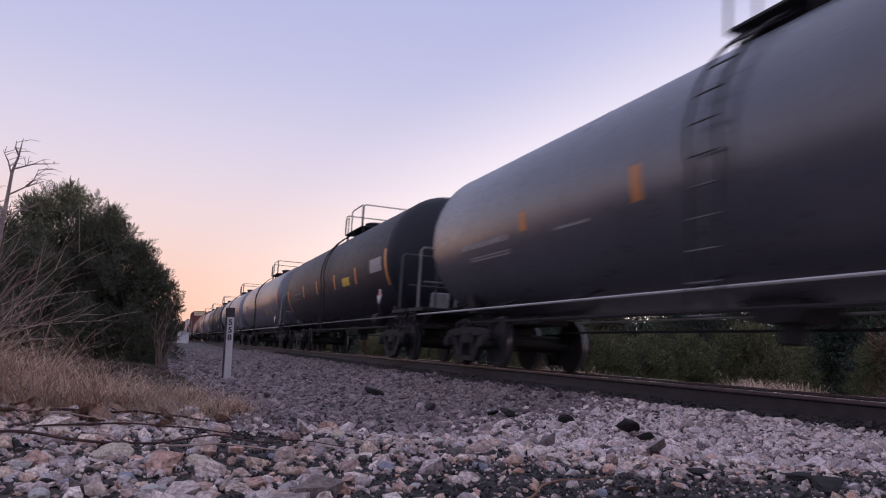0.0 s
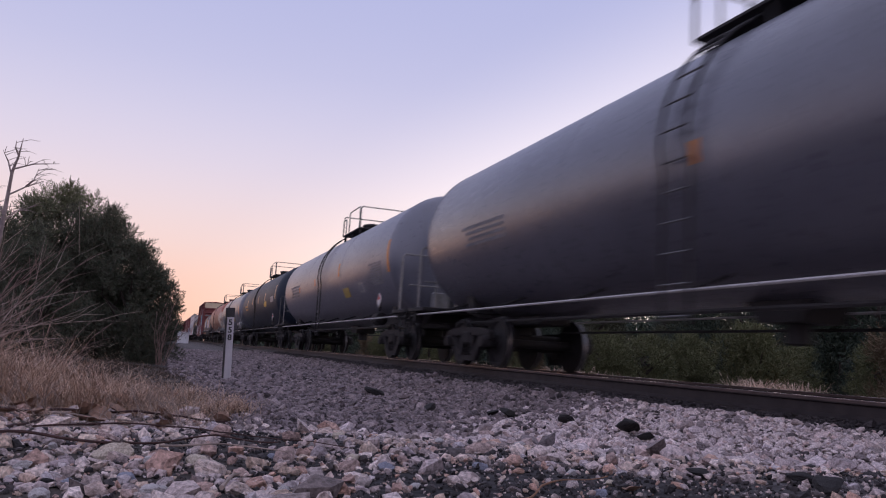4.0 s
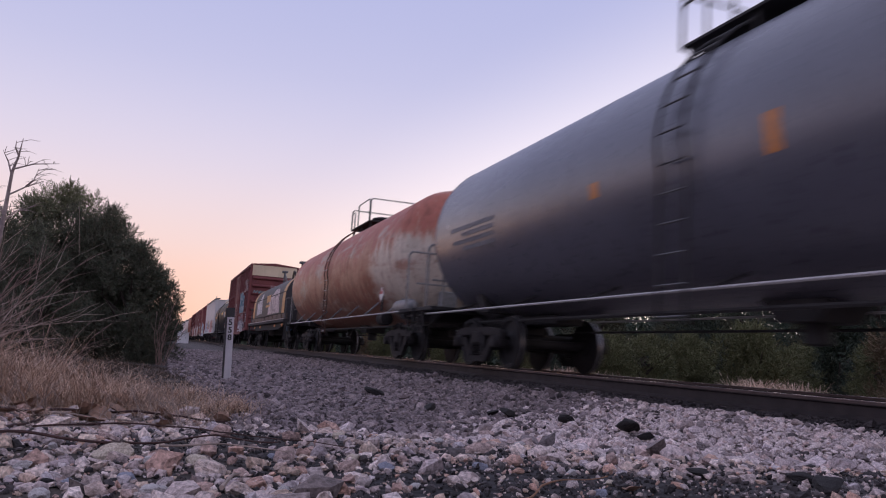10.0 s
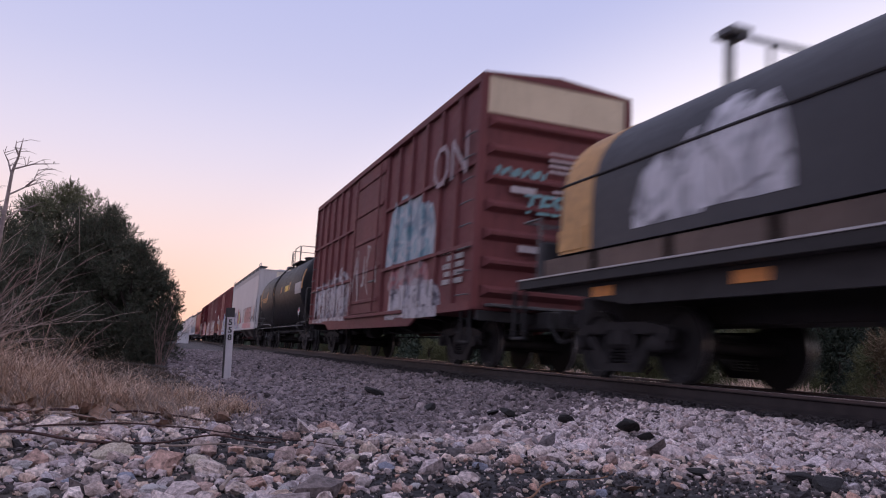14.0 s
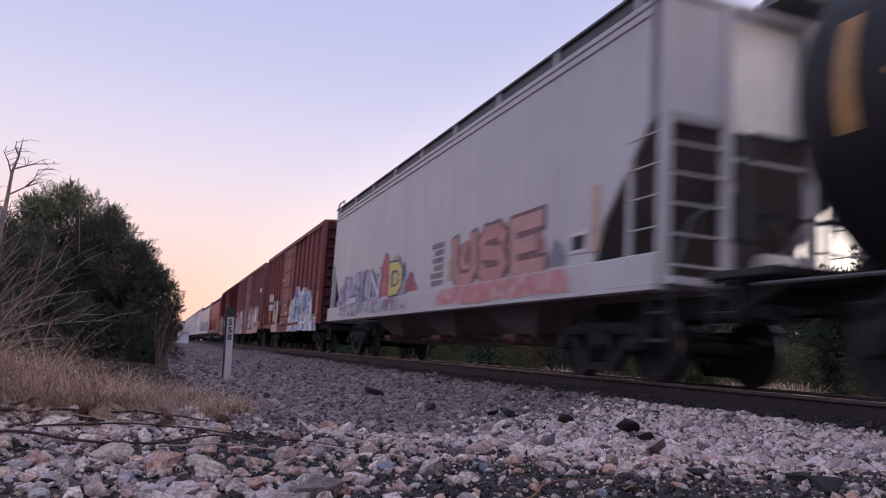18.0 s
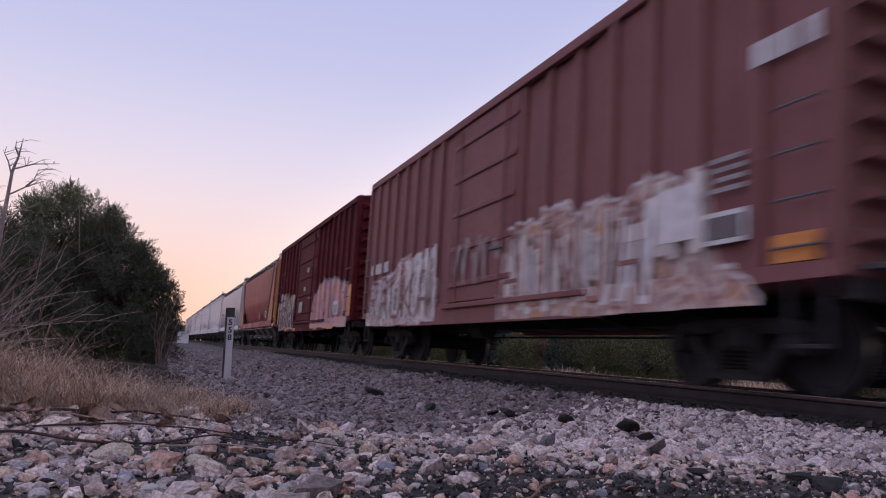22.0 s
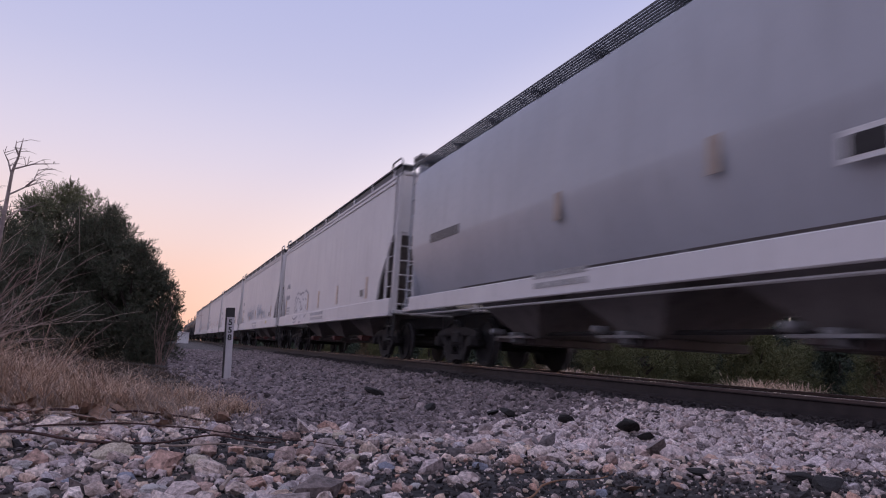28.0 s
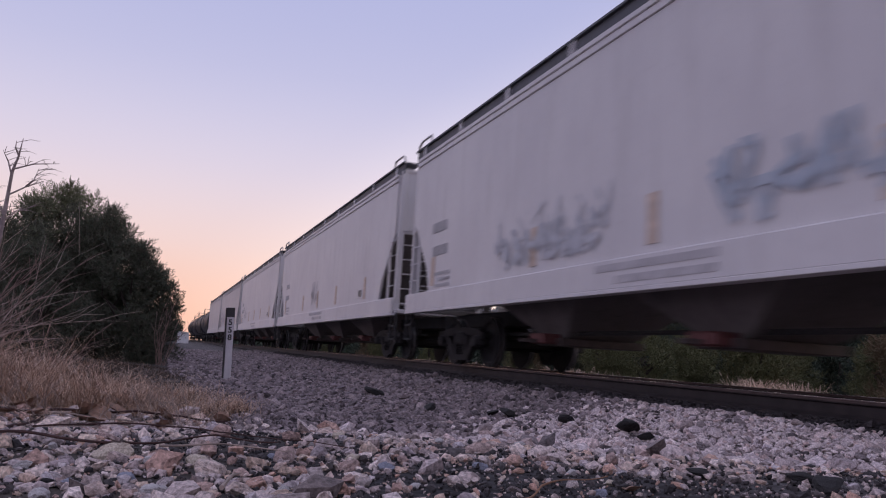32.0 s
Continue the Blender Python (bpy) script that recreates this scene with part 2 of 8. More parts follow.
M_COIL = paint("coil_hood_charcoal", (.038, .038, .043), .55, (.09, .08, .078), .3, .3, fade=(.055, .054, .059), spec=.3)
M_ORANGE_DULL = plain("dull_orange_paint", (.46, .25, .085), .55, 0, .25, 6)
M_CREAM = paint("cream_end_band", (.55, .46, .33), .55, (.2, .15, .11), .3, .3)
# rust darkened in colour for the shade below the rail head
M_RAIL = plain("rail_shaded_rust", (.026, .019, .019), .8, 0, .35, 5)
M_RAILSIDE = plain("rail_head_rust", (.072, .047, .042), .75, 0, .35, 5)
M_RAILTOP = plain("rail_head_polish", (.72, .70, .70), .2, .9, .15, 6)
M_TIE = plain("tie_timber", (.035, .028, .024), .9, 0, .4, 6)


def rust_tank():
    m, nt, p = nodes_of("tank_rust_streaked")
    tc = nt.nodes.new("ShaderNodeTexCoord").outputs["Object"]
    sep = nt.nodes.new("ShaderNodeSeparateXYZ")
    nt.links.new(tc, sep.inputs[0])
    run = noise_node(nt, tc, 1.0, 5, .65, stretch=(2.2, 2.2, .25))
    fine = noise_node(nt, tc, 7, 5, .7)
    add = nt.nodes.new("ShaderNodeMath")
    add.operation = "MULTIPLY_ADD"
    add.inputs[1].default_value, add.inputs[2].default_value = 2.6, 0
    nt.links.new(run, add.inputs[0])
    tot = nt.nodes.new("ShaderNodeMath")
    tot.operation = "ADD"
    nt.links.new(add.outputs[0], tot.inputs[0])
    nt.links.new(sep.outputs["Z"], tot.inputs[1])
    # rust on the crown, a pale worn belt, brown dirt below
    blotch = noise_node(nt, tc, 1.0, 5, .7, stretch=(1.0, .45, 1.5))
    drip = noise_node(nt, tc, 1.0, 4, .6, stretch=(6, 6, .18))
    c = blend(nt, span(nt, tot.outputs[0], 2.9, 3.5), (.25, .105, .064), (.47, .26, .165))
    c = blend(nt, span(nt, tot.outputs[0], 3.85, 4.45), c, (.40, .125, .088))
    worn = nt.nodes.new("ShaderNodeMath")
    worn.operation = "MULTIPLY_ADD"
    worn.inputs[1].default_value, worn.inputs[2].default_value = 3.2, -1.6
    nt.links.new(blotch, worn.inputs[0])
    edge = nt.nodes.new("ShaderNodeMath")
    edge.operation = "ADD"
    nt.links.new(worn.outputs[0], edge.inputs[0])
    nt.links.new(sep.outputs["Y"], edge.inputs[1])
    low_front = nt.nodes.new("ShaderNodeMath")
    low_front.operation = "MULTIPLY"
    nt.links.new(span(nt, edge.outputs[0], -4.8, -5.8, 0, .9), low_front.inputs[0])
    nt.links.new(span(nt, tot.outputs[0], 4.25, 3.85), low_front.inputs[1])
    c = blend(nt, low_front.outputs[0], c, (.66, .58, .48))
    c = blend(nt, span(nt, blotch, .52, .66, 0, .7), c, (.33, .105, .060))
    c = blend(nt, span(nt, blotch, .45, .36, 0, .7), c, (.46, .40, .32))
    c = blend(nt, span(nt, drip, .56, .70, 0, .65), c, (.20, .066, .040))
    c = blend(nt, span(nt, drip, .41, .31, 0, .6), c, (.52, .40, .30))
    c = blend(nt, span(nt, fine, .52, .74, 0, .55), c, (.15, .055, .034))
    nt.links.new(c, p.inputs["Base Color"])
    p.inputs["Roughness"].default_value = .6
    bump(nt, p, fine, .15, .01)
    return m


M_TANK_RUST = rust_tank()
# ---------------- rolling stock: running gear ----------------
WHEEL_R = 0.457
ROLLERS = []            # wheelsets, turned as they roll
TRAIN = []              # (car, place along the train at 0 s)


def make_wheel_mesh(side):
    g = Geo()
    o = -1 if side < 0 else 1
    prof = [(-.068, .40), (-.066, .486), (-.045, .486), (-.030, WHEEL_R), (.070, WHEEL_R - .006), (.070, .385),
            (.030, .36), (.012, .22), (.045, .15), (.075, .13), (.075, .085), (-.085, .085), (-.085, .15), (-.03, .2), (-.012, .34)]
    g.lathe([(a * o, r) for a, r in prof], 32, "x")
    return g.mesh("wheel", M_WHEEL, 40)


WHEEL_MESH = {s: make_wheel_mesh(s) for s in (-1, 1)}
AXLE_MESH = Geo().lathe([(-1.10, .05), (-1.10, .085), (-.9, .09), (-.68, .085), (-.1, .075), (.1, .075), (.68, .085), (.9, .09), (1.10, .085), (1.10, .05)], 14, "x").mesh("wheelset", M_WHEEL, 35)
TREAD_MESH = Geo().lathe([(-.028, WHEEL_R - .014), (-.028, WHEEL_R + .0015), (.064, WHEEL_R - .003), (.064, WHEEL_R - .016), (-.028, WHEEL_R - .014)], 32, "x", caps=False).mesh("tread", M_TREAD, 40)


def frame_mesh():
    """Cast side frame of a three-piece truck."""
    g = Geo()
    t0, t1 = -.055, .055
    top = [(-1.06, .62), (-.98, .66), (-.55, .72), (.55, .72), (.98, .66), (1.06, .62), (1.06, .50), (.95, .46), (.5, .57), (-.5, .57), (-.95, .46), (-1.06, .50)]
    g.prism(top, t0, t1)
    g.prism([(-.78, .58), (-.64, .60), (-.30, .20), (.30, .20), (.64, .60), (.78, .58), (.40, .10), (-.40, .10)], t0, t1)
    for s in (-1, 1):
        g.prism([(s * .22, .16), (s * .32, .16), (s * .32, .62), (s * .22, .62)], t0, t1)
        g.box(t0 - .015, t1 + .03, s * .89 - .13, s * .89 + .13, .36, .58, .03)
        g.lathe([(t1 + .02, .11), (t1 + .075, .10), (t1 + .085, .05)], 14, "x", (0, s * .89, WHEEL_R))
        g.lathe([(-t1 - .085, .05), (-t1 - .075, .10), (-t1 - .02, .11)], 14, "x", (0, s * .89, WHEEL_R))
    return g.mesh("side_frame", M_TRUCK, 30)


def spring_mesh():
    g = Geo()
    for y in (-.13, 0, .13):
        pts = [(math.cos(a) * .055, y + math.sin(a) * .055, .21 + .026 * a / math.tau * 1.6) for a in [k * math.tau / 7 for k in range(36)]]
        g.tube(pts, .014, 3)
    return g.mesh("spring_nest", M_TRUCK, 30)


FRAME_MESH, SPRING_MESH = frame_mesh(), spring_mesh()
BOLSTER_MESH = Geo().box(-1.08, 1.08, -.19, .19, .40, .66, .04).box(-.25, .25, -.22, .22, .62, .80, .03).box(-.95, .95, -.60, -.52, .33, .45).box(-.95, .95, .52, .60, .33, .45).mesh("bolster", M_TRUCK)
COUPLER_MESH = Geo().box(-.09, .09, -.55, .10, .80, .98, .03).prism([(-.16, -.52), (.14, -.52), (.20, -.70), (.06, -.86), (-.02, -.72), (-.14, -.80), (-.18, -.66)], .74, 1.03, "z").mesh("coupler", M_TRUCK)


def add_truck(car, y):
    for dy in (-.89, .89):
        ax = part("wheelset", AXLE_MESH, None, car, at=(0, y + dy, WHEEL_R))
        ROLLERS.append(ax)
        for s in (-1, 1):
            part("wheel", WHEEL_MESH[s], None, ax, at=(s * .755, 0, 0))
            tr = part("tread", TREAD_MESH, None, ax, "polished steel wheel tread", at=(s * .755, 0, 0))
            if s > 0:
                tr.scale = (-1, 1, 1)
    for s in (-1, 1):
        part("side_frame", FRAME_MESH, None, car, at=(s * 1.0, y, 0))
        part("spring_nest", SPRING_MESH, None, car, at=(s * 1.0, y, 0))
    part("bolster", BOLSTER_MESH, None, car, at=(0, y, 0))


def add_ends(car, half):
    for s in (-1, 1):
        c = part("coupler", COUPLER_MESH, None, car, at=(0, s * (half - .12), 0))
        if s > 0:
            c.rotation_euler = (0, 0, math.pi)
        hose = Geo().tube([(-.35 , s * (half - .15), .80), (-.36, s * (half + .05), .62), (-.33, s * (half + .28), .48), (-.28, s * (half + .5), .55)], .022, 6)
        part("brake_hose", hose, M_UNDER, car, "black rubber air hose")


def start_car(name, label, a, b, group="freight train"):
    car = new(name)
    car.empty_display_size = .5
    tagged(car, label, "freight car", group)
    mid = (a + b) / 2
    car.location = (RAIL_X, mid, 0)
    TRAIN.append((car, mid))
    half = (b - a) / 2
    add_truck(car, -(half - 2.55))
    add_truck(car, half - 2.55)
    return car, half


def bars(car, mat, x, y0, y1, z, rows=1, h=.12, gap=.07, seed=0, name="stencil"):
    """Unreadable stencilled lines as plain bars on a side at x."""
    rnd = random.Random(seed)
    g = Geo()
    for r in range(rows):
        y, zz = y0, z - r * (h + gap)
        end = y1 - (y1 - y0) * rnd.uniform(0, .3) if r else y1
        while y < end - .04:
            w = min(h * rnd.uniform(.5, .8), end - y)
            g.box(x - .004, x + .004, y, y + w, zz - h, zz, .001)
            y += w + h * rnd.choice((.18, .18, .18, .5))
    return tagged(part(name, g, mat, car), kind="stuff")


def panel(car, name, mat, x, y0, y1, z0, z1, label="", t=.006):
    return part(name, Geo().box(x - t, x + t, y0, y1, z0, z1, .003), mat, car, label)


def arc_panel(car, name, mat, r, zc, a0, a1, y0, y1, label=""):
    """A strip that hugs a tank; angles in degrees above the level on the -x side."""
    g = Geo()
    n = 8
    vs, fs = [], []
    for i in range(n + 1):
        a = radians(a0 + (a1 - a0) * i / n)
        for rr in (r - .02, r + .006):
            for y in (y0, y1):
                vs.append((-math.cos(a) * rr, y, zc + math.sin(a) * rr))
    for i in range(n):
        b = i * 4
        fs += [(b + 2, b + 3, b + 7, b + 6), (b, b + 4, b + 5, b + 1), (b, b + 2, b + 6, b + 4), (b + 1, b + 5, b + 7, b + 3)]
    fs += [(0, 1, 3, 2), (n * 4, n * 4 + 2, n * 4 + 3, n * 4 + 1)]
    g.add(vs, fs)
    return part(name, g, mat, car, label, smooth=50)


def arc_bars(car, mat, r, zc, a0, a1, y0, y1, rows, seed, name="stencil"):
    rnd = random.Random(seed)
    g = Geo()
    step = (a1 - a0) / rows
    for k in range(rows):
        top = radians(a1 - k * step)
        bot = radians(a1 - k * step - step * .62)
        h = abs(top - bot) * r
        y, end = y0, y1 - (y1 - y0) * (rnd.uniform(0, .3) if k else 0)
        while y < end - .03:
            w = min(h * rnd.uniform(.5, .9), end - y)
            vs = []
            for a in (bot, top):
                for rr in (r - .02, r + .006):
                    for yy in (y, y + w):
                        vs.append((-math.cos(a) * rr, yy, zc + math.sin(a) * rr))
            g.add(vs, [(2, 3, 7, 6), (0, 4, 5, 1), (0, 2, 6, 4), (1, 5, 7, 3), (0, 1, 3, 2), (4, 6, 7, 5)])
            y += w + h * rnd.choice((.2, .2, .6))
    return tagged(part(name, g, mat, car), kind="stuff")


def ladder(car, x, y, z0, z1, wide=.42, rungs=8, mat=None, along="y", name="ladder"):
    g = Geo()
    mat = mat or M_STEEL
    for s in (-.5, .5):
        if along == "y":
            g.box(x - .03, x + .012, y + s * wide - .02, y + s * wide + .02, z0, z1, .004)
        else:
            g.box(x + s * wide - .02, x + s * wide + .02, y - .03, y + .012, z0, z1, .004)
    for z in (z0 + .02, z1 - .02):
        if along == "y":
            g.tube([(x - .01, y - wide * .5, z), (x - .01, y + wide * .5, z)], .013, 6)
        else:
            g.tube([(x - wide * .5, y - .01, z), (x + wide * .5, y - .01, z)], .013, 6)
    ob = part(name, g, mat, car)
    rg = Geo()
    h = wide * .5
    rg.tube([(0, -h, 0), (0, h, 0)] if along == "y" else [(-h, 0, 0), (h, 0, 0)], .013, 6)
    me = rg.mesh("rung", mat)
    for i in range(rungs):
        part("rung", me, None, ob, at=(x - .02 if along == "y" else x, y if along == "y" else y - .02, z0 + (z1 - z0) * (i + .6) / rungs))
    return ob


# ---------------- tank cars ----------------
def tank_car(label, a, b, mat, r=1.59, py=-.4, climb=.4, sh=0.0, over=1.5, head=.62, zc=2.53, pipe=.985, orange=(), yellow=None, letters=None, square=None, diamond=None, block=None, stripe_mat=None, letter_mat=None, reservoir=None):
    car, half = start_car("tank_car", label, a, b)
    dark = mat in (M_TANK_BLACK, M_TANK_JET, M_TANK_NAVY)
    pipe_mat, rail_mat = (M_STEEL, M_DARKRAIL) if dark else (M_PALE_STEEL, M_RAILING)
    cyl = half - over
    L = cyl + head                     # tank head's tip
    prof = [(-L, .02)]
    for k in range(1, 9):
        t = radians(90 * k / 8)
        prof.append((-cyl - head * math.cos(t), r * math.sin(t) ** .8))
    prof += [(-cyl * .5, r), (0, r), (cyl * .5, r)]
    for k in range(8, 0, -1):
        t = radians(90 * k / 8)
        prof.append((cyl + head * math.cos(t), r * math.sin(t) ** .8))
    prof.append((L, .02))
    part("tank", Geo().lathe(prof, 56, "y", (0, 0, zc)), mat, car, smooth=30)
    for y in (-cyl, -cyl * .36, cyl * .33, cyl):
        part("weld_band", Geo().lathe([(y - .03, r - .02), (y - .02, r + .004), (y + .02, r + .004), (y + .03, r - .02)], 56, "y", (0, 0, zc)), mat, car, smooth=30)
    # stub sills, saddles and end platforms
    for s in (-1, 1):
        y = s * (half - 2.55)
        part("stub_sill", Geo().box(-.28, .28, min(s * (half - .35), s * (half - 4.1)), max(s * (half - .35), s * (half - 4.1)), .80, 1.22, .02), M_UNDER, car)
        sd = Geo().prism([(-.95, 1.0), (.95, 1.0), (1.16, 1.78), (1.08, 1.72), (.8, 1.35), (0, 1.16), (-.8, 1.35), (-1.08, 1.72), (-1.16, 1.78)], y - .16, y + .16, "y")
        part("saddle", sd, M_UNDER, car)
        part("end_platform", Geo().box(-1.50, 1.50, s * (half - .62) - .5, s * (half - .62) + .5, 1.06, 1.14, .01), M_UNDER, car)
        part("end_sill", Geo().box(-1.42, 1.42, s * (half - .30) - .06, s * (half - .30) + .06, .86, 1.08, .01), M_UNDER, car)
        # handrail round the platform
        for sx in (-1, 1):
            yo = s * (half - .68)
            part("end_handrail", Geo().tube([(sx * 1.46, yo, 1.12), (sx * 1.46, yo, 2.36), (sx * 1.40, yo, 2.44), (sx * .66, yo, 2.44), (sx * .60, yo, 2.36), (sx * .60, yo, 1.12)], .027, 6), rail_mat, car)
            part("platform_bracket", Geo().prism([(s * (half - .35), 1.05), (s * (half - 1.1), 1.05), (s * (half - .35), .78)], sx * 1.2 - .03, sx * 1.2 + .03), M_UNDER, car)
        for bx in (-.5, .5):
            part("head_brace", Geo().prism([(s * (half - 1.15), 1.14), (s * (half - .95), 1.14), (s * (half - over * .5 - .9), 1.75), (s * (half - over * .5 - 1.1), 1.75)], bx - .05, bx + .05), M_UNDER, car)
        part("end_crossbar", Geo().tube([(-1.3, s * (half - .54), 1.72), (1.3, s * (half - .54), 1.72)], .02, 6), rail_mat, car)
        part("uncoupling_lever", Geo().tube([(-1.38, s * (half - .2), .92), (-1.30, s * (half - .16), 1.0), (-.3, s * (half - .1), 1.0), (-.1, s * (half + .05), 1.04)], .016, 5), rail_mat, car)
        for sx in (-1, 1):
            ladder(car, sx * 1.44, s * (half - .35), .60, 1.06, .36, 2, M_UNDER, name="sill_step")
    # brake gear on the leading end
    part("brake_wheel", Geo().lathe([(-.02, .25), (-.02, .28), (.02, .28), (.02, .25), (-.02, .25)], 18, "y", (.45, -(half - .62), 2.35), caps=False).box(.44, .46, -(half - .60), -(half - .64), 2.1, 2.6), M_PALE_STEEL, car, "pale handbrake wheel")
    part("brake_stand", Geo().box(.30, .60, -(half - .66), -(half - .80), 1.17, 2.5, .02), M_PALE_STEEL, car)
    part("brake_gear_box", Geo().box(.22, .68, -(half - .80), -(half - 1.02), 1.95, 2.5, .03), M_GRATE, car)
    part("control_valve", Geo().box(-.62, -.22, -(half - .74), -(half - .98), 1.15, 1.62, .03), M_GRATE, car)
    part("brake_chain_rod", Geo().tube([(.45, -(half - .72), 1.95), (.45, -(half - .72), 1.0), (.2, -(half - 1.3), .85)], .018, 5), M_RAILING, car)
    part("brake_cylinder", Geo().lathe([(-.36, .06), (-.30, .17), (.22, .17), (.25, .06)], 14, "y", (-1.05, -(half - 3.9), 1.02)), M_TRUCK, car, smooth=30)
    # long side pipes, the pale one catches the light
    for sx in (-1, 1):
        part("side_handrail", Geo().tube([(sx * 1.47, -half + .8, pipe), (sx * 1.47, half - .8, pipe)], .019, 6), pipe_mat, car, "steel running pipe along the sill")
        br = Geo().tube([(sx * 1.46, 0, pipe), (sx * 1.16, -.36, 1.46)] if mat == M_TANK_RUST else [(sx * 1.46, 0, pipe), (sx * .9, 0, 1.20)], .022, 5).mesh("pipe_bracket", M_GRATE if mat == M_TANK_RUST else M_UNDER)
        for k in range(7):
            part("pipe_bracket", br, None, car, at=(0, (-half + 2.2) + (2 * half - 4.4) * k / 6, 0))
    part("train_line_pipe", Geo().tube([(-.75, -half + 1.2, .84), (-.75, half - 1.2, .84)], .03, 6), M_UNDER, car)
    part("brake_rod", Geo().tube([(.55, -half + 3.6, .70), (.35, half - 3.8, .70)], .02, 6), M_UNDER, car)
    # bottom outlet and skid
    part("bottom_outlet", Geo().prism([(-.55, 1.05), (.55, 1.05), (.3, .74), (-.3, .74)], -.32, .32).lathe([(.50, .1), (.52, .15), (.84, .15)], 14, "z"), M_UNDER, car)
    # top platform, manway and safety rails
    tp = zc + r
    part("top_walkway", Geo().box(-.80, -.42, py - 1.25, py + 1.25, tp + .01, tp + .05, .005).box(.42, .80, py - 1.25, py + 1.25, tp + .01, tp + .05, .005).box(-.42, .42, py - 1.25, py - .85, tp + .02, tp + .07, .005).box(-.42, .42, py + .85, py + 1.25, tp + .02, tp + .07, .005), M_UNDER, car)
    foot = zc + math.sqrt(r * r - .52) - .05
    for y in (-1.1, 0, 1.1):
        for sx in (-1, 1):
            part("walkway_bracket", Geo().box(sx * .72 - .035, sx * .72 + .035, py + y - .03, py + y + .03, foot, tp + .03), M_UNDER, car)
    part("manway", Geo().lathe([(tp - .05, .34), (tp + .26, .34), (tp + .28, .38), (tp + .33, .38), (tp + .36, .30), (tp + .38, .05)], 22, "z", (0, py, 0)), M_UNDER, car, smooth=40)
    part("valve_housing", Geo().lathe([(tp - .05, .17), (tp + .22, .17), (tp + .25, .12)], 16, "z", (0, py + 1.7, 0)), M_UNDER, car, smooth=40)
    part("vent_valve", Geo().lathe([(tp - .05, .08), (tp + .16, .08), (tp + .2, .05)], 12, "z", (0, py - 1.75, 0)), M_UNDER, car, smooth=40)
    for sx in (-1, 1):
        for y0, y1 in ((py - 1.2, py + .28), (py + .75, py + 1.2)):
            h = .74 if y1 < py + .5 else .58
            part("safety_rail", Geo().tube([(sx * .80, y0, tp + .05), (sx * .80, y0, tp + h - .06), (sx * .80, y0 + .06, tp + h), (sx * .80, y1 - .06, tp + h), (sx * .80, y1, tp + h - .06), (sx * .80, y1, tp + .05)], .021, 6), M_STEEL, car)
    for sy in (-1, 1):
        part("safety_rail", Geo().tube([(-.78, py + sy * 1.24, tp + .05), (-.78, py + sy * 1.24, tp + .68), (-.73, py + sy * 1.24, tp + .74), (.73, py + sy * 1.24, tp + .74), (.78, py + sy * 1.24, tp + .68), (.78, py + sy * 1.24, tp + .05)], .021, 6), M_STEEL, car)
    # ladders on both sides, bent round the tank
    for sx in (-1, 1):
        g = Geo()
        for dy in (-.23, .23):
            pts = [(sx * (r + .03), py + climb + dy, .62), (sx * (r + .05), py + climb + dy, zc - .3)]
            for k in range(8):
                t = radians(0 + 62 * k / 7)
                pts.append((sx * math.cos(t) * (r + .10), py + climb + dy, zc + math.sin(t) * (r + .10)))
            g.tube(pts, .022, 6)
        rusty = mat == M_TANK_RUST
        ld = part("ladder", g, M_RUST_SHADE if rusty else M_UNDER, car)
        rung = Geo().tube([(0, -.23, 0), (0, .23, 0)], .013, 6).mesh("rung", M_PALE_STEEL if rusty else M_UNDER if dark else M_STEEL)
        for k in range(11):
            z = .70 + k * .33
            d = z - zc
            x = r + .05 if d < 0 else math.sqrt(max(.2, (r + .10) ** 2 - d * d))
            part("rung", rung, None, ld, at=(sx * x, py + climb, z))
    # markings
    sm = stripe_mat or M_ORANGE
    def lift(a):
        return .9 * a + 3.1
    for y, a0, a1 in orange:
        a0, a1 = lift(a0), lift(a1)
        arc_panel(car, "reflective_strip", sm, r, zc, a0, a1, y + sh - .075, y + sh + .075)
    if yellow:
        y, a0, a1, w = yellow
        y, a0, a1 = y + sh, lift(a0), lift(a1)
        arc_panel(car, "yellow_panel", M_YELLOW if dark else M_YELLOW_DULL, r, zc, a0, a1, y - w / 2, y + w / 2, "yellow warning panel")
    for i, (y, a0, a1, w, rows) in enumerate(letters or ()):
        arc_bars(car, letter_mat or (M_DIMWHITE if dark else M_FAINT), r, zc, lift(a0), lift(a1), y + sh - w / 2, y + sh + w / 2, rows, i + int(a))
    if block:
        y, a0, a1, w = block
        y, a0, a1 = y + sh, lift(a0), lift(a1)
        arc_panel(car, "data_panel", M_DIMWHITE if block else mat, r, zc, a0, a1, y - w / 2, y + w / 2, "faded white stencilled data panel")
    if square:
        y, a0, a1, w = square
        y, a0, a1 = y + sh, lift(a0), lift(a1)
        arc_panel(car, "test_panel", M_DIMWHITE, r, zc, a0, a1, y - w / 2, y + w / 2, "small white test panel")
        q = (a1 - a0) * .22
        arc_panel(car, "panel_centre", mat, r + .004, zc, a0 + q, a1 - q, y - w * .3, y + w * .3)
    if diamond:
        y, z = diamond
        y += sh
        g = Geo().prism([(y - .19, z), (y, z - .19), (y + .19, z), (y, z + .19)], -1.535, -1.52)
        pl = part("placard", g, M_WHITE, car, "red and white diamond hazard placard")
        part("placard_centre", Geo().prism([(y - .14, z + .02), (y + .14, z + .02), (y, z + .15)], -1.54, -1.534), M_RED, pl)
        part("placard_bracket", Geo().box(-1.52, -1.47, y - .03, y + .03, 1.15, z), M_UNDER, car)
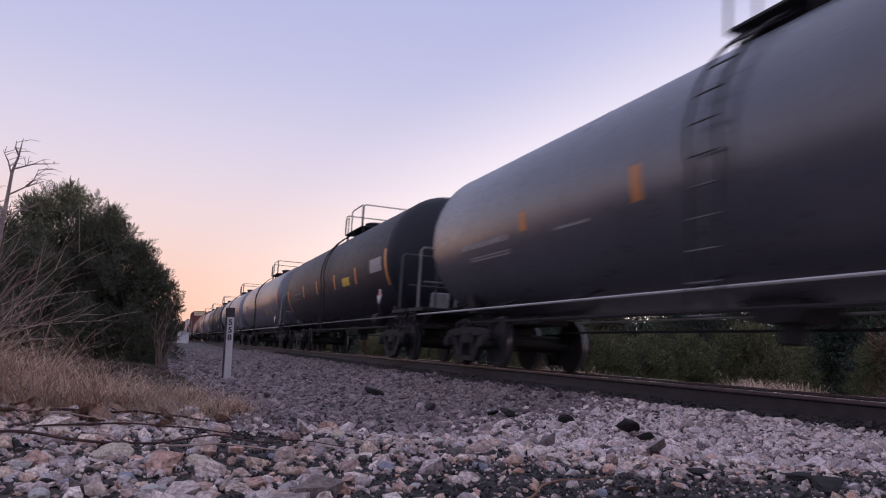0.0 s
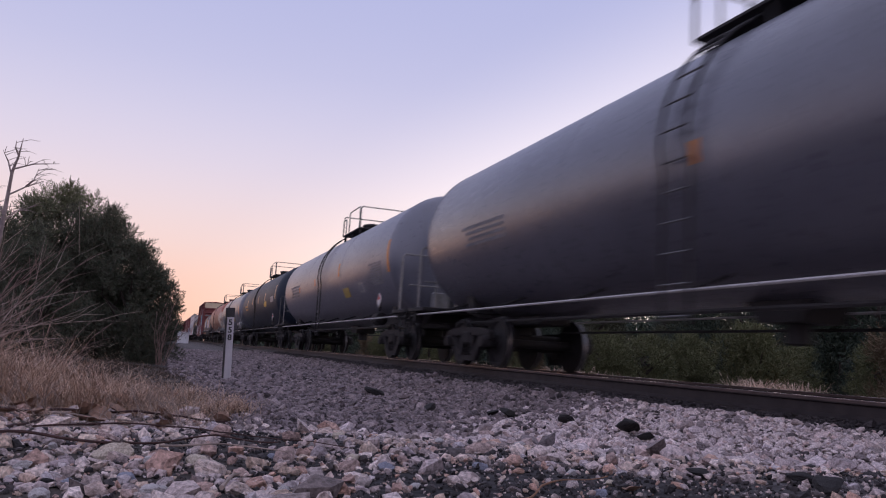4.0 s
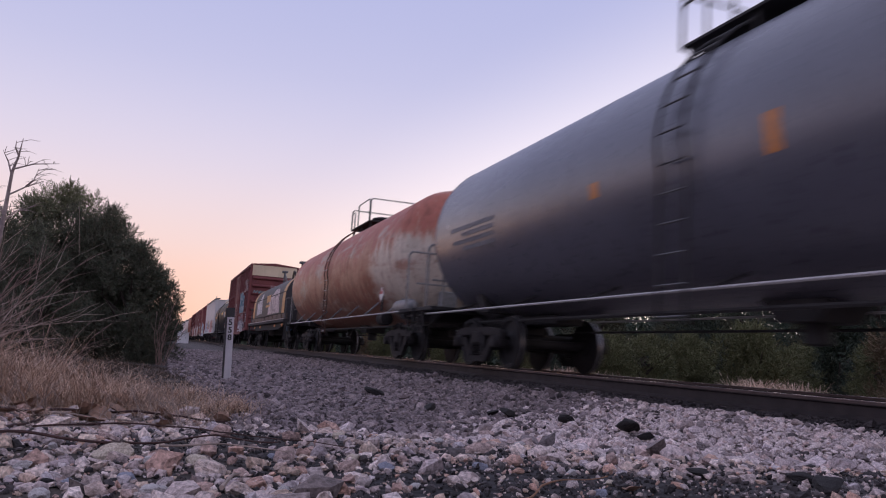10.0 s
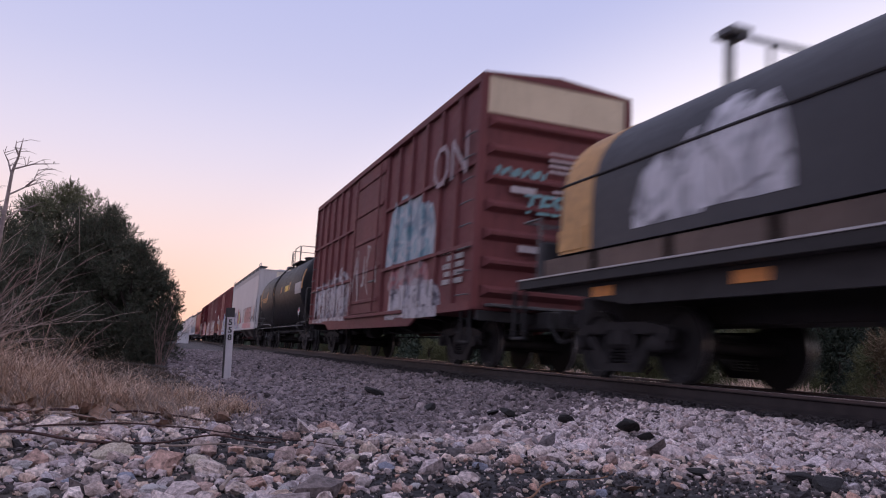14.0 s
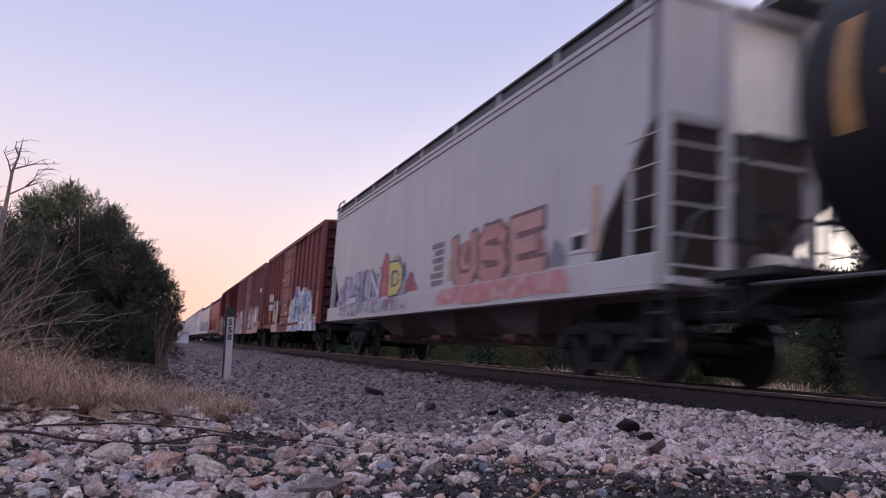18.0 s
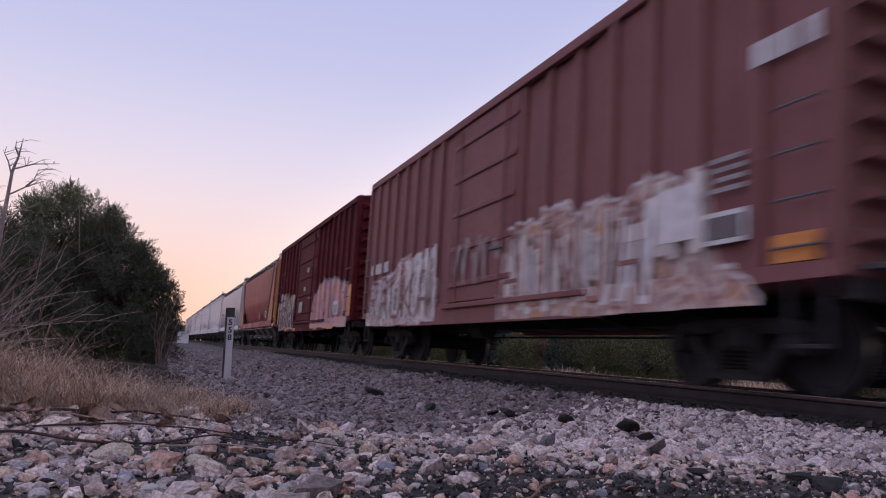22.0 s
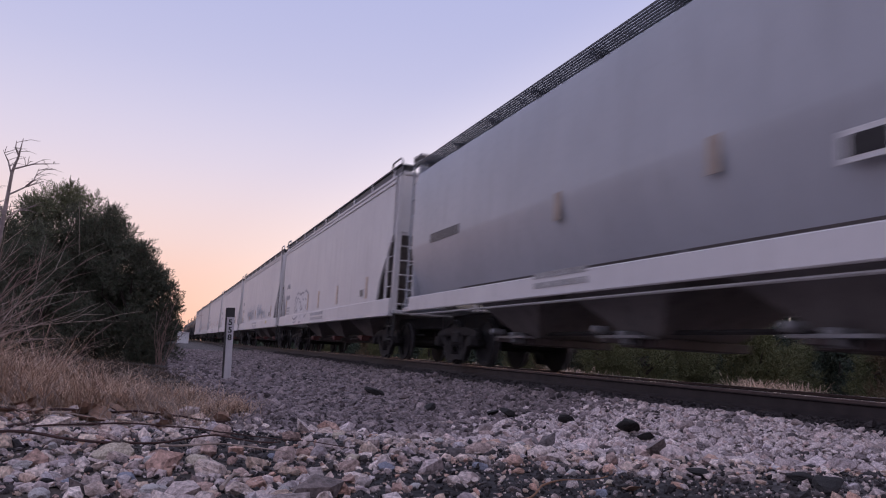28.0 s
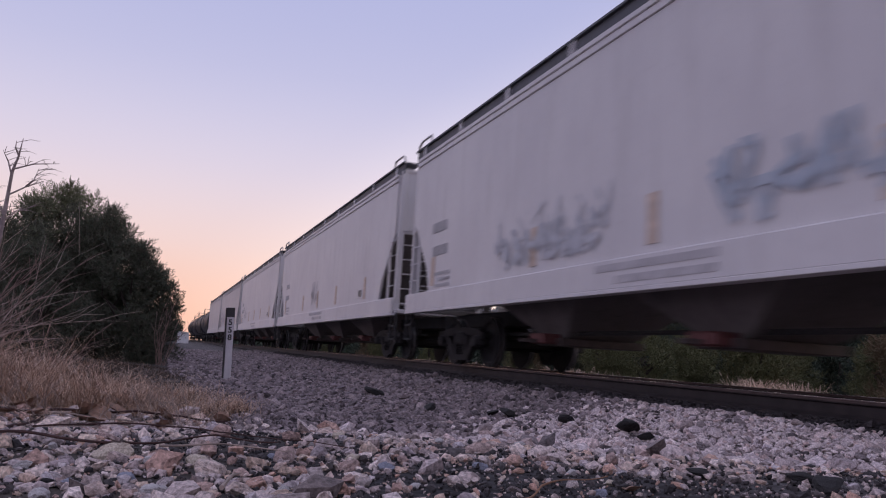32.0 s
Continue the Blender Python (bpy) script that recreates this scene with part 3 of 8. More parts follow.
    if reservoir:
        part("air_reservoir", Geo().lathe([(-.62, .05), (-.56, reservoir[0] * .8), (-.45, reservoir[0]), (.45, reservoir[0]), (.56, reservoir[0] * .8), (.62, .05)], 18, "y", (-1.22, -(half - reservoir[2]), reservoir[1])), M_GRATE, car, "grey cylindrical air reservoir", smooth=40)
    add_ends(car, half)
    return car


# ---------------- covered hoppers ----------------
def hopper_bays(car, half, mat, n=3, lo=.50, span_y=None, covers=True):
    L = span_y or (half - 3.6)
    w = 2 * L / n
    for i in range(n):
        y = -L + w * (i + .5)
        top = [(-1.35, y - w / 2 + .05, 1.45), (1.35, y - w / 2 + .05, 1.45), (1.35, y + w / 2 - .05, 1.45), (-1.35, y + w / 2 - .05, 1.45)]
        bot = [(-.62, y - .34, lo + .12), (.62, y - .34, lo + .12), (.62, y + .34, lo + .12), (-.62, y + .34, lo + .12)]
        bay = part("hopper_bay", Geo().loft([top, bot]), mat, car)
        part("outlet_gate", Geo().box(-.75, .75, y - .40, y + .40, lo, lo + .12, .01).box(-1.25, -.75, y - .05, y + .05, lo + .03, lo + .09), M_GATE, bay)
        if not covers:
            part("gate_rack", Geo().box(-1.02, -.78, y - .5, y + .5, lo + .10, lo + .14, .004).box(-1.0, -.7, y - .09, y + .09, lo + .02, lo + .2, .02), M_GRATE, bay, "worn steel gate rack")
            part("rack_pinion", Geo().lathe([(-1.22, .03), (-1.20, .055), (-1.0, .055), (-.98, .03)], 12, "x", (0, y + .3, lo + .2)), M_GRATE, bay, smooth=40)
        if covers:
            part("gate_cover", Geo().box(-.98, -.66, y - .24, y + .24, lo + .02, lo + .18, .02), M_GATE_RED, bay, "dull red outlet cover")


M_BOARD = plain("running_board_grey", (.072, .075, .088), .6, 0, .25, 9)
# dirty bay paint; on the slope sheets its dark tone paints in shade
M_BAY = paint("dirty_bay_shaded_slope", (.16, .145, .142), .7, (.05, .045, .045), .5, .5, spec=.2)
M_GATE_RED = plain("faded_red_cover", (.13, .045, .045), .7, 0, .35, 8)
M_GATE = plain("dirty_outlet_gate", (.075, .058, .056), .7, 0, .35, 8)


def hopper_flat(label, a, b, mat, top=4.42, sill_mat=None, end_mat=None, deck=4.60, marks=(), slide=0.0):
    """Tall covered hopper with flat sides, slanted end sheets and a deep side sill."""
    car, half = start_car("covered_hopper", label, a, b)
    sill_mat, wall_mat, end_mat = sill_mat or mat, end_mat or mat, mat
    Lb = half - .78
    cut = Lb - 1.75
    body = [(-Lb, 3.05), (-Lb, top), (Lb, top), (Lb, 3.05), (cut, 1.45), (-cut, 1.45)]
    part("body", Geo().prism(body, -1.50, 1.50), mat, car)
    for sx in (-1, 1):
        sheet = [(-Lb, 2.95), (-Lb, top - .02), (Lb, top - .02), (Lb, 2.95), (Lb - .95, 1.9), (Lb - 1.15, 1.40), (-Lb + 1.15, 1.40), (-Lb + .95, 1.9)]
        part("side_sheet", Geo().prism(sheet, min(sx * 1.503, sx * 1.555), max(sx * 1.503, sx * 1.555)), mat, car)
        for k, z in enumerate((top - .03, top - .15)):
            part("top_chord", Geo().box(sx * 1.55 - .03, sx * 1.55 + .03, -Lb, Lb, z - .045, z + .035, .01), mat, car)
        part("side_sill", Geo().box(sx * 1.575 - .03, sx * 1.575 + .03, -half + .55, half - .55, 1.05, 1.42, .015), sill_mat, car)
        part("sill_flange", Geo().box(sx * 1.53 - .09, sx * 1.53 + .09, -half + .55, half - .55, 1.005, 1.055, .005), sill_mat, car)
    roof = Geo().prism([(-1.52, top - .02), (-1.30, top + .08), (0, top + .16), (1.30, top + .08), (1.52, top - .02)], -Lb, Lb, "y")
    part("roof", roof, mat, car)
    hatch = Geo().box(-.35, .35, -.35, .35, 0, .12, .03)
    hm = hatch.mesh("roof_hatch", mat)
    for k in range(10):
        part("roof_hatch", hm, None, car, at=(0, -Lb + 1.0 + (2 * Lb - 2) * k / 9, top + .12))
    # end frames: corner posts, ladders, platform, sloping sheet supports
    for s in (-1, 1):
        ye = s * (half - .62)
        for sx in (-1, 1):
            part("corner_post", Geo().box(sx * 1.46 - .07, sx * 1.46 + .07, ye - .05, ye + .05, 1.12, top + .05, .012), end_mat, car)
            part("inner_post", Geo().box(sx * .62 - .06, sx * .62 + .06, ye - .05, ye + .05, 1.12, top + .05, .012), end_mat, car)
            part("side_stile", Geo().box(sx * 1.53 - .03, sx * 1.53 + .03, ye - s * .55 - .03, ye - s * .55 + .03, 1.12, 3.3, .008), end_mat, car)
            rg = Geo().tube([(sx * 1.56, ye - s * .55, 0), (sx * 1.56, ye, 0)], .010, 6).mesh("side_grab", end_mat)
            for k in range(5):
                part("side_grab", rg, None, car, at=(0, 0, 1.35 + .36 * k))
            rg = Geo().tube([(sx * 1.44, ye + s * .06, 0), (sx * .66, ye + s * .06, 0)], .014, 6).mesh("end_rung", end_mat)
            for k in range(6):
                part("end_rung", rg, None, car, at=(0, 0, 1.30 + .345 * k))
            part("sill_step", Geo().box(sx * 1.50 - .03, sx * 1.50 + .03, ye - .22, ye - .18, .45, 1.08).box(sx * 1.50 - .03, sx * 1.50 + .03, ye + .18, ye + .22, .45, 1.08).box(sx * 1.50 - .04, sx * 1.50 + .04, ye - .22, ye + .22, .44, .48).box(sx * 1.50 - .04, sx * 1.50 + .04, ye - .22, ye + .22, .74, .78), M_UNDER, car)
        part("end_wall", Geo().box(-1.40, 1.40, s * Lb - .02, s * Lb + .02, 3.0, top + .02, .008), wall_mat, car)
        # thin dark sheet over the slope: the shade under the end, as colour
        part("slope_sheet", Geo().prism([(s * (Lb + .022), 3.0), (s * (Lb + .008), 3.06), (s * (cut + .008), 1.46), (s * (cut + .022), 1.45)], -1.46, 1.46), M_BAY, car, "slope sheet under the end, coloured dark for its shade")
        part("roof_platform", Geo().prism([(0, deck + .02), (.95, deck + .02), (1.05, deck + .2), (.05, deck + .16)], ye - .38, ye + .22, "y"), M_STEEL, car, "grated roof platform at the end")
        part("end_platform", Geo().box(-1.52, 1.52, ye - .25, ye + .20, 1.06, 1.15, .01), end_mat, car)
        part("slope_strut", Geo().box(-.5, -.4, s * (Lb - 1.4), s * (Lb - .1), 1.15, 1.25).box(.4, .5, s * (Lb - 1.4), s * (Lb - .1), 1.15, 1.25).box(-.08, .08, s * (Lb - .6), s * (Lb - .5), 1.15, 2.7), end_mat, car)
        part("end_gusset", Geo().box(-1.46, -.62, ye - .012, ye + .012, 2.95, top + .02, .004), end_mat, car, "flat corner sheet of the end frame")
        part("end_gusset", Geo().box(.62, 1.46, ye - .012, ye + .012, 2.95, top + .02, .004), end_mat, car)
        part("end_rail", Geo().tube([(-.6, ye, 2.62), (.6, ye, 2.62)], .022, 6), end_mat, car)
        part("brake_pipe", Geo().tube([(-1.2, ye - s * .2, 1.2), (-.9, ye - s * .25, 1.9), (-.3, ye - s * .3, 2.3), (.3, ye - s * .3, 2.1), (.9, ye - s * .2, 1.3)], .03, 6), M_STEEL, car)
        part("air_reservoir", Geo().lathe([(-.42, .05), (-.36, .17), (.36, .17), (.42, .05)], 14, "x", (.75, ye - s * .55, 1.5)), wall_mat, car, smooth=40)
        part("roof_brace", Geo().box(-1.5, 1.5, ye - .05, ye + .05, top + .02, top + .10, .01), end_mat, car)
        part("brake_box", Geo().box(-.25 - .3, .05, ye - s * .25 - .12, ye - s * .25 + .12, 1.7, 2.2, .03).lathe([(-.01, .26), (-.01, .29), (.02, .29), (.02, .26)], 16, "y", (-.2, ye - s * .12, 2.0)), M_UNDER, car)
    # running boards with their brackets
    for sx in (-1, 1):
        part("running_board", Geo().box(sx * 1.34 - .22, sx * 1.34 + .22, -half + .5, half - .5, deck + .03, deck + .07, .004).box(sx * 1.50 - .012, sx * 1.50 + .012, -half + .5, half - .5, top - .02, deck + .07, .003), M_BOARD, car)
        bk = Geo().box(sx * 1.535 - .02, sx * 1.535 + .02, -.04, .04, top - .02, deck + .06, .002).mesh("board_bracket", end_mat)
        for k in range(9):
            part("board_bracket", bk, None, car, at=(0, -Lb + .3 + (2 * Lb - .6) * k / 8, 0))
        for s in (-1, 1):
            part("roof_grab", Geo().tube([(sx * 1.50, s * (half - .5), deck + .05), (sx * 1.50, s * (half - .5), deck + .07), (sx * 1.50, s * (half - .60), deck + .20), (sx * 1.50, s * (half - .72), deck + .25), (sx * 1.50, s * (half - 1.35), deck + .25), (sx * 1.50, s * (half - 1.42), deck + .06)], .026, 6), M_PALE_STEEL, car)
    for s in (-1, 1):
        part("stub_sill", Geo().box(-.3, .3, min(s * (half - .3), s * (half - 3.9)), max(s * (half - .3), s * (half - 3.9)), .78, 1.08, .02), M_UNDER, car)
    part("train_pipe", Geo().tube([(-.5, -half + 1.0, .62), (-.5, half - 1.0, .62)], .035, 6), M_UNDER, car)
    part("brake_rod", Geo().tube([(.5, -half + 3.4, .68), (.5, half - 3.4, .68)], .022, 6), M_UNDER, car)
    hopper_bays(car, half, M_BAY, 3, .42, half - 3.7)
    plain_parts = set(car.children)
    for m in marks:
        m(car, half)
    for c in car.children:
        if c not in plain_parts:
            c.location.y += slide
    add_ends(car, half)
    return car


def hopper_round(label, a, b, mat, sill_mat=None, end_mat=None, frame_mat=None, marks=(), tri=None):
    """Covered hopper with bellied sides, open grating boards along the roof."""
    car, half = start_car("covered_hopper", label, a, b)
    sill_mat, end_mat = sill_mat or mat, end_mat or mat
    Lb = half - .85
    side = [(1.05, 1.34), (1.28, 1.38), (1.36, 1.60), (1.43, 1.82), (1.495, 2.08), (1.54, 2.30), (1.562, 2.42), (1.566, 2.48), (1.566, 2.7), (1.56, 3.2), (1.55, 3.9), (1.50, 4.12), (1.30, 4.30), (.8, 4.40)]
    ring0 = side + [(-x, z) for x, z in reversed(side)]

    def ring(y, k):
        return [(x * k, y, 1.5 + (z - 1.5) * 1.0) for x, z in ring0]
    rings = [ring(y, 1.0) for y in (-Lb, -Lb * .5, 0, Lb * .5, Lb)]
    part("body", Geo().loft(rings), mat, car, smooth=32)
    for sx in (-1, 1):
        part("side_sill", Geo().box(sx * 1.565 - .03, sx * 1.565 + .03, -half + .95, half - .95, 1.06, 1.36, .015), sill_mat, car)
        part("sill_pipe", Geo().tube([(sx * 1.52, -half + 1.0, .985), (sx * 1.52, half - 1.0, .985)], .020, 6), M_PALE_STEEL, car)
    for s in (-1, 1):
        ye = s * (half - .55)
        for sx in (-1, 1):
            ladder(car, sx * 1.45, ye, 1.15, 4.5, .42, 9, end_mat)
            if tri:
                part("end_gusset", Geo().prism([(s * (Lb + .02), 1.12), (s * (Lb - 1.55), 1.12), (s * (Lb - 1.42), 1.5), (s * (Lb - .12), 4.2), (s * (Lb + .02), 4.25)], min(sx * 1.566, sx * 1.58), max(sx * 1.566, sx * 1.58)), tri, car, "ochre painted end gusset")
                # shadow beside the gusset, put on as a dark strip
                part("gusset_shade", Geo().prism([(s * (Lb - 1.40), 1.45), (s * (Lb - 2.0), 1.45), (s * (Lb - .95), 4.0), (s * (Lb - .16), 4.1)], min(sx * 1.558, sx * 1.571), max(sx * 1.558, sx * 1.571)), M_RUST_SHADE, car, "painted shadow band beside the gusset")
        part("end_wall", Geo().box(-1.50, 1.50, s * Lb - .03, s * Lb + .03, 1.36, 4.32, .02), end_mat, car)
        part("end_platform", Geo().box(-1.52, 1.52, min(s * (Lb - .12), s * (half - .33)), max(s * (Lb - .12), s * (half - .33)), 1.06, 1.16, .01), end_mat, car)
        part("roof_platform", Geo().box(-1.50, 1.50, ye - .30, ye + .20, 4.56, 4.62, .01).box(-1.5, 1.5, ye + .18 * s - .02, ye + .18 * s + .02, 4.50, 4.64, .005), M_PALE_STEEL, car, "pale grated roof platform")
        part("end_port", Geo().lathe([(-.02, .29), (.02, .28)], 20, "y", (-.95, s * (Lb + .04), 1.75)), M_UNDER, car)
        part("end_handrail", Geo().tube([(-1.4, ye, 1.9), (1.4, ye, 1.9)], .02, 6).tube([(-1.4, ye, 2.5), (1.4, ye, 2.5)], .02, 6), end_mat, car)
    for sx in (-1, 1):
        bd = part("running_board", Geo().box(sx * 1.08 - .012, sx * 1.08 + .012, -half + .5, half - .5, 4.35, 4.39, .002), M_BOARD, car, "open steel grating running board")
        slat = Geo().box(-.008, .008, -half + .5, half - .5, 4.355, 4.385, .002).mesh("slat", M_BOARD)
        for k in range(1, 10):
            part("slat", slat, None, bd, at=(sx * (1.08 + .052 * k), 0, 0))
        bk = Geo().box(min(sx * 1.06, sx * 1.54), max(sx * 1.06, sx * 1.54), -.035, .035, 4.29, 4.345, .004).box(sx * 1.40 - .02, sx * 1.40 + .02, -.02, .02, 4.16, 4.31, .002).mesh("board_bracket", M_BOARD)
        for k in range(11):
            part("board_bracket", bk, None, car, at=(0, -Lb + .4 + (2 * Lb - .8) * k / 10, 0))
    for s in (-1, 1):
        part("stub_sill", Geo().box(-.3, .3, min(s * (half - .3), s * (half - 3.9)), max(s * (half - .3), s * (half - 3.9)), .78, 1.08, .02), M_UNDER, car)
    part("train_pipe", Geo().tube([(-.5, -half + 1.0, .62), (-.5, half - 1.0, .62)], .035, 6), M_UNDER, car)
    part("brake_rod", Geo().tube([(.5, -half + 3.4, .68), (.5, half - 3.4, .68)], .022, 6), M_UNDER, car)
    hopper_bays(car, half, M_BAY, 4, .42, half - 3.3, False)
    for m in marks:
        m(car, half)
    add_ends(car, half)
    return car
# ---------------- spray paint and lettering ----------------
SPRAY = {}


def spray(col):
    key = tuple(round(c, 3) for c in col)
    if key not in SPRAY:
        SPRAY[key] = plain("spray_paint", col, .6, 0, .18, 5)
    return SPRAY[key]


def scrawl(car, x, y0, y1, z0, z1, col, seed, n=6, thick=.045):
    """Thin sprayed line marks."""
    rnd = random.Random(seed)
    g = Geo()
    w = (y1 - y0) / n
    for i in range(n):
        y = y0 + w * i
        pts = [(y + rnd.uniform(0, w), z0 + (z1 - z0) * rnd.uniform(.05, 1)) for _ in range(5)]
        for k, (p, q) in enumerate(zip(pts, pts[1:])):
            d = Vector((q[0] - p[0], q[1] - p[1]))
            if d.length < .02:
                continue
            o = x - .0007 * ((i * 4 + k) % 12)
            nn = Vector((-d.y, d.x)).normalized() * thick * .5
            g.prism([(p[0] + nn.x, p[1] + nn.y), (p[0] - nn.x, p[1] - nn.y), (q[0] - nn.x, q[1] - nn.y), (q[0] + nn.x, q[1] + nn.y)], o - .002, o - .001)
    tagged(part("graffiti_scrawl", g, spray(col), car, "thin sprayed graffiti scrawl"), kind="stuff")


GLYPH = {
    "A": [[(0, 0), (.35, 1), (.65, 1), (1, 0)], [(.2, .36), (.8, .36)]],
    "D": [[(0, 0), (0, 1), (.7, .95), (1, .7), (1, .3), (.7, .05), (0, 0)]],
    "E": [[(1, 1), (0, 1), (0, 0), (1, 0)], [(0, .5), (.75, .52)]],
    "I": [[(.5, 0), (.5, 1)]],
    "K": [[(0, 0), (0, 1)], [(1, 1), (.1, .45), (1, 0)]],
    "L": [[(0, 1), (0, 0), (1, .05)]],
    "N": [[(0, 0), (0, 1), (1, 0), (1, 1)]],
    "O": [[(.3, 0), (0, .3), (0, .75), (.3, 1), (.7, 1), (1, .75), (1, .3), (.7, 0), (.3, 0)]],
    "R": [[(0, 0), (0, 1), (.8, 1), (1, .75), (.8, .5), (.1, .5)], [(.45, .5), (1, 0)]],
    "S": [[(1, .82), (.75, 1), (.2, 1), (0, .8), (.1, .56), (.85, .46), (1, .22), (.8, 0), (.15, 0), (0, .16)]],
    "U": [[(0, 1), (0, .25), (.2, 0), (.8, 0), (1, .25), (1, 1)]],
    "W": [[(0, 1), (.22, 0), (.5, .7), (.78, 0), (1, 1)]],
}


def ribbon(g, pts, thick, x):
    """A sprayed line of even width along (y, z) points."""
    for i, (p, q) in enumerate(zip(pts, pts[1:])):
        d = Vector((q[0] - p[0], q[1] - p[1]))
        if d.length < .01:
            continue
        e = d.normalized() * thick * .38
        n = Vector((-d.y, d.x)).normalized() * thick * .5
        o = x - .0004 * (i % 4)
        g.prism([(p[0] - e.x + n.x, p[1] - e.y + n.y), (p[0] - e.x - n.x, p[1] - e.y - n.y), (q[0] + e.x - n.x, q[1] + e.y - n.y), (q[0] + e.x + n.x, q[1] + e.y + n.y)], o - .002, o)


def sprayed_word(car, x, y0, y1, z0, z1, word, fills, thick, edge=None, rim=.07, lean=0.0, grow=0.0, seed=0):
    """Letters drawn with a spray can, from y0 down to y1; each letter is a part with its outline."""
    rnd = random.Random(seed)
    w = (y0 - y1) / len(word)
    for i, ch in enumerate(word):
        hgt = (z1 - z0) * (1 + grow * i) * rnd.uniform(.93, 1.05)
        lines = [[(y0 - w * (i + .14 + .72 * u) - lean * v + rnd.uniform(-.02, .02), z0 + hgt * (.06 + .88 * v)) for u, v in line] for line in GLYPH[ch]]
        d = .006 * (i % 2)
        g = Geo()
        for line in lines:
            ribbon(g, line, thick, x - .006 - d)
        fill = part("graffiti_letter", g, spray(fills[i % len(fills)]), car, "sprayed graffiti letter")
        if edge:
            g = Geo()
            for line in lines:
                ribbon(g, line, thick + 2 * rim, x - .002 - d)
            part("graffiti_outline", g, spray(edge), fill, "sprayed graffiti outline")


def patch(car, name, mat, x, pts, label=""):
    """A flat painted field with the given (y, z) corners, its edges a little uneven."""
    rnd = random.Random(int(abs(pts[0][0] * 100)))
    out = []
    for p, q in zip(pts, pts[1:] + pts[:1]):
        for k in range(4):
            f = k / 4
            out.append((p[0] + (q[0] - p[0]) * f + rnd.uniform(-.025, .025), p[1] + (q[1] - p[1]) * f + rnd.uniform(-.025, .025)))
    return part(name, Geo().prism(out, x - .0008, x), mat, car, label)


def mural_paint(cols, line, seed, scale=1.1, cell=1.0, lines=.75, width=.07):
    """Sprayed wall paint: soft colour fields, a few drawn lines, worn specks."""
    m, nt, p = nodes_of("spray_mural")
    tc = nt.nodes.new("ShaderNodeTexCoord").outputs["Object"]
    mp = nt.nodes.new("ShaderNodeMapping")
    mp.inputs["Location"].default_value = (seed * 3.7, seed * 1.3, seed * .9)
    nt.links.new(tc, mp.inputs["Vector"])
    v = mp.outputs[0]
    field = nt.nodes.new("ShaderNodeTexNoise")
    field.inputs["Scale"].default_value, field.inputs["Detail"].default_value, field.inputs["Distortion"].default_value = scale, 2.5, 1.4
    nt.links.new(v, field.inputs["Vector"])
    ramp = nt.nodes.new("ShaderNodeValToRGB")
    cr = ramp.color_ramp
    cr.interpolation = "EASE"
    while len(cr.elements) < len(cols):
        cr.elements.new(.5)
    for i, (e, c) in enumerate(zip(cr.elements, cols)):
        e.position, e.color = i / (len(cols) - 1), (*c, 1)
    nt.links.new(span(nt, field.outputs["Fac"], .3, .7), ramp.inputs[0])
    wob = nt.nodes.new("ShaderNodeMix")
    wob.data_type, wob.blend_type = "RGBA", "ADD"
    wob.inputs[0].default_value = .35
    nt.links.new(v, wob.inputs[6])
    nt.links.new(field.outputs["Color"], wob.inputs[7])
    mp2 = nt.nodes.new("ShaderNodeMapping")
    mp2.inputs["Scale"].default_value = (1, 1.25 * cell, .75 * cell)
    nt.links.new(wob.outputs[2], mp2.inputs["Vector"])
    vor = nt.nodes.new("ShaderNodeTexVoronoi")
    vor.feature = "DISTANCE_TO_EDGE"
    vor.inputs["Scale"].default_value = 1.0
    nt.links.new(mp2.outputs[0], vor.inputs["Vector"])
    c = blend(nt, span(nt, vor.outputs["Distance"], width, width * .4, 0, lines), ramp.outputs[0], line)
    worn = noise_node(nt, tc, 5, 5, .75)
    c = blend(nt, span(nt, worn, .56, .72, 0, .4), c, tuple(q * .55 for q in line))
    nt.links.new(c, p.inputs["Base Color"])
    p.inputs["Roughness"].default_value = .6
    return m


RIBS, BREAKS, KEPT = {}, {}, []


def rib_depth(car):
    """Outer skin of a boxcar side: pressed ribs, door leaf, sill."""
    ribs, door, Lb = RIBS[car.name]

    def f(y, z):
        if z < 1.121:
            return -1.5785
        if door[0] - .02 < y < door[1] + .02:
            return -1.5835
        d = min([abs(y - r) for r in ribs] + [9])
        return -1.503 - .075 * max(0.0, min(1.0, (.068 - d) / .01))
    BREAKS[id(f)] = sorted([r + q for r in ribs for q in (-.068, -.056, .056, .068)] + [door[0] - .021, door[1] + .021])
    KEPT.append(f)
    return f


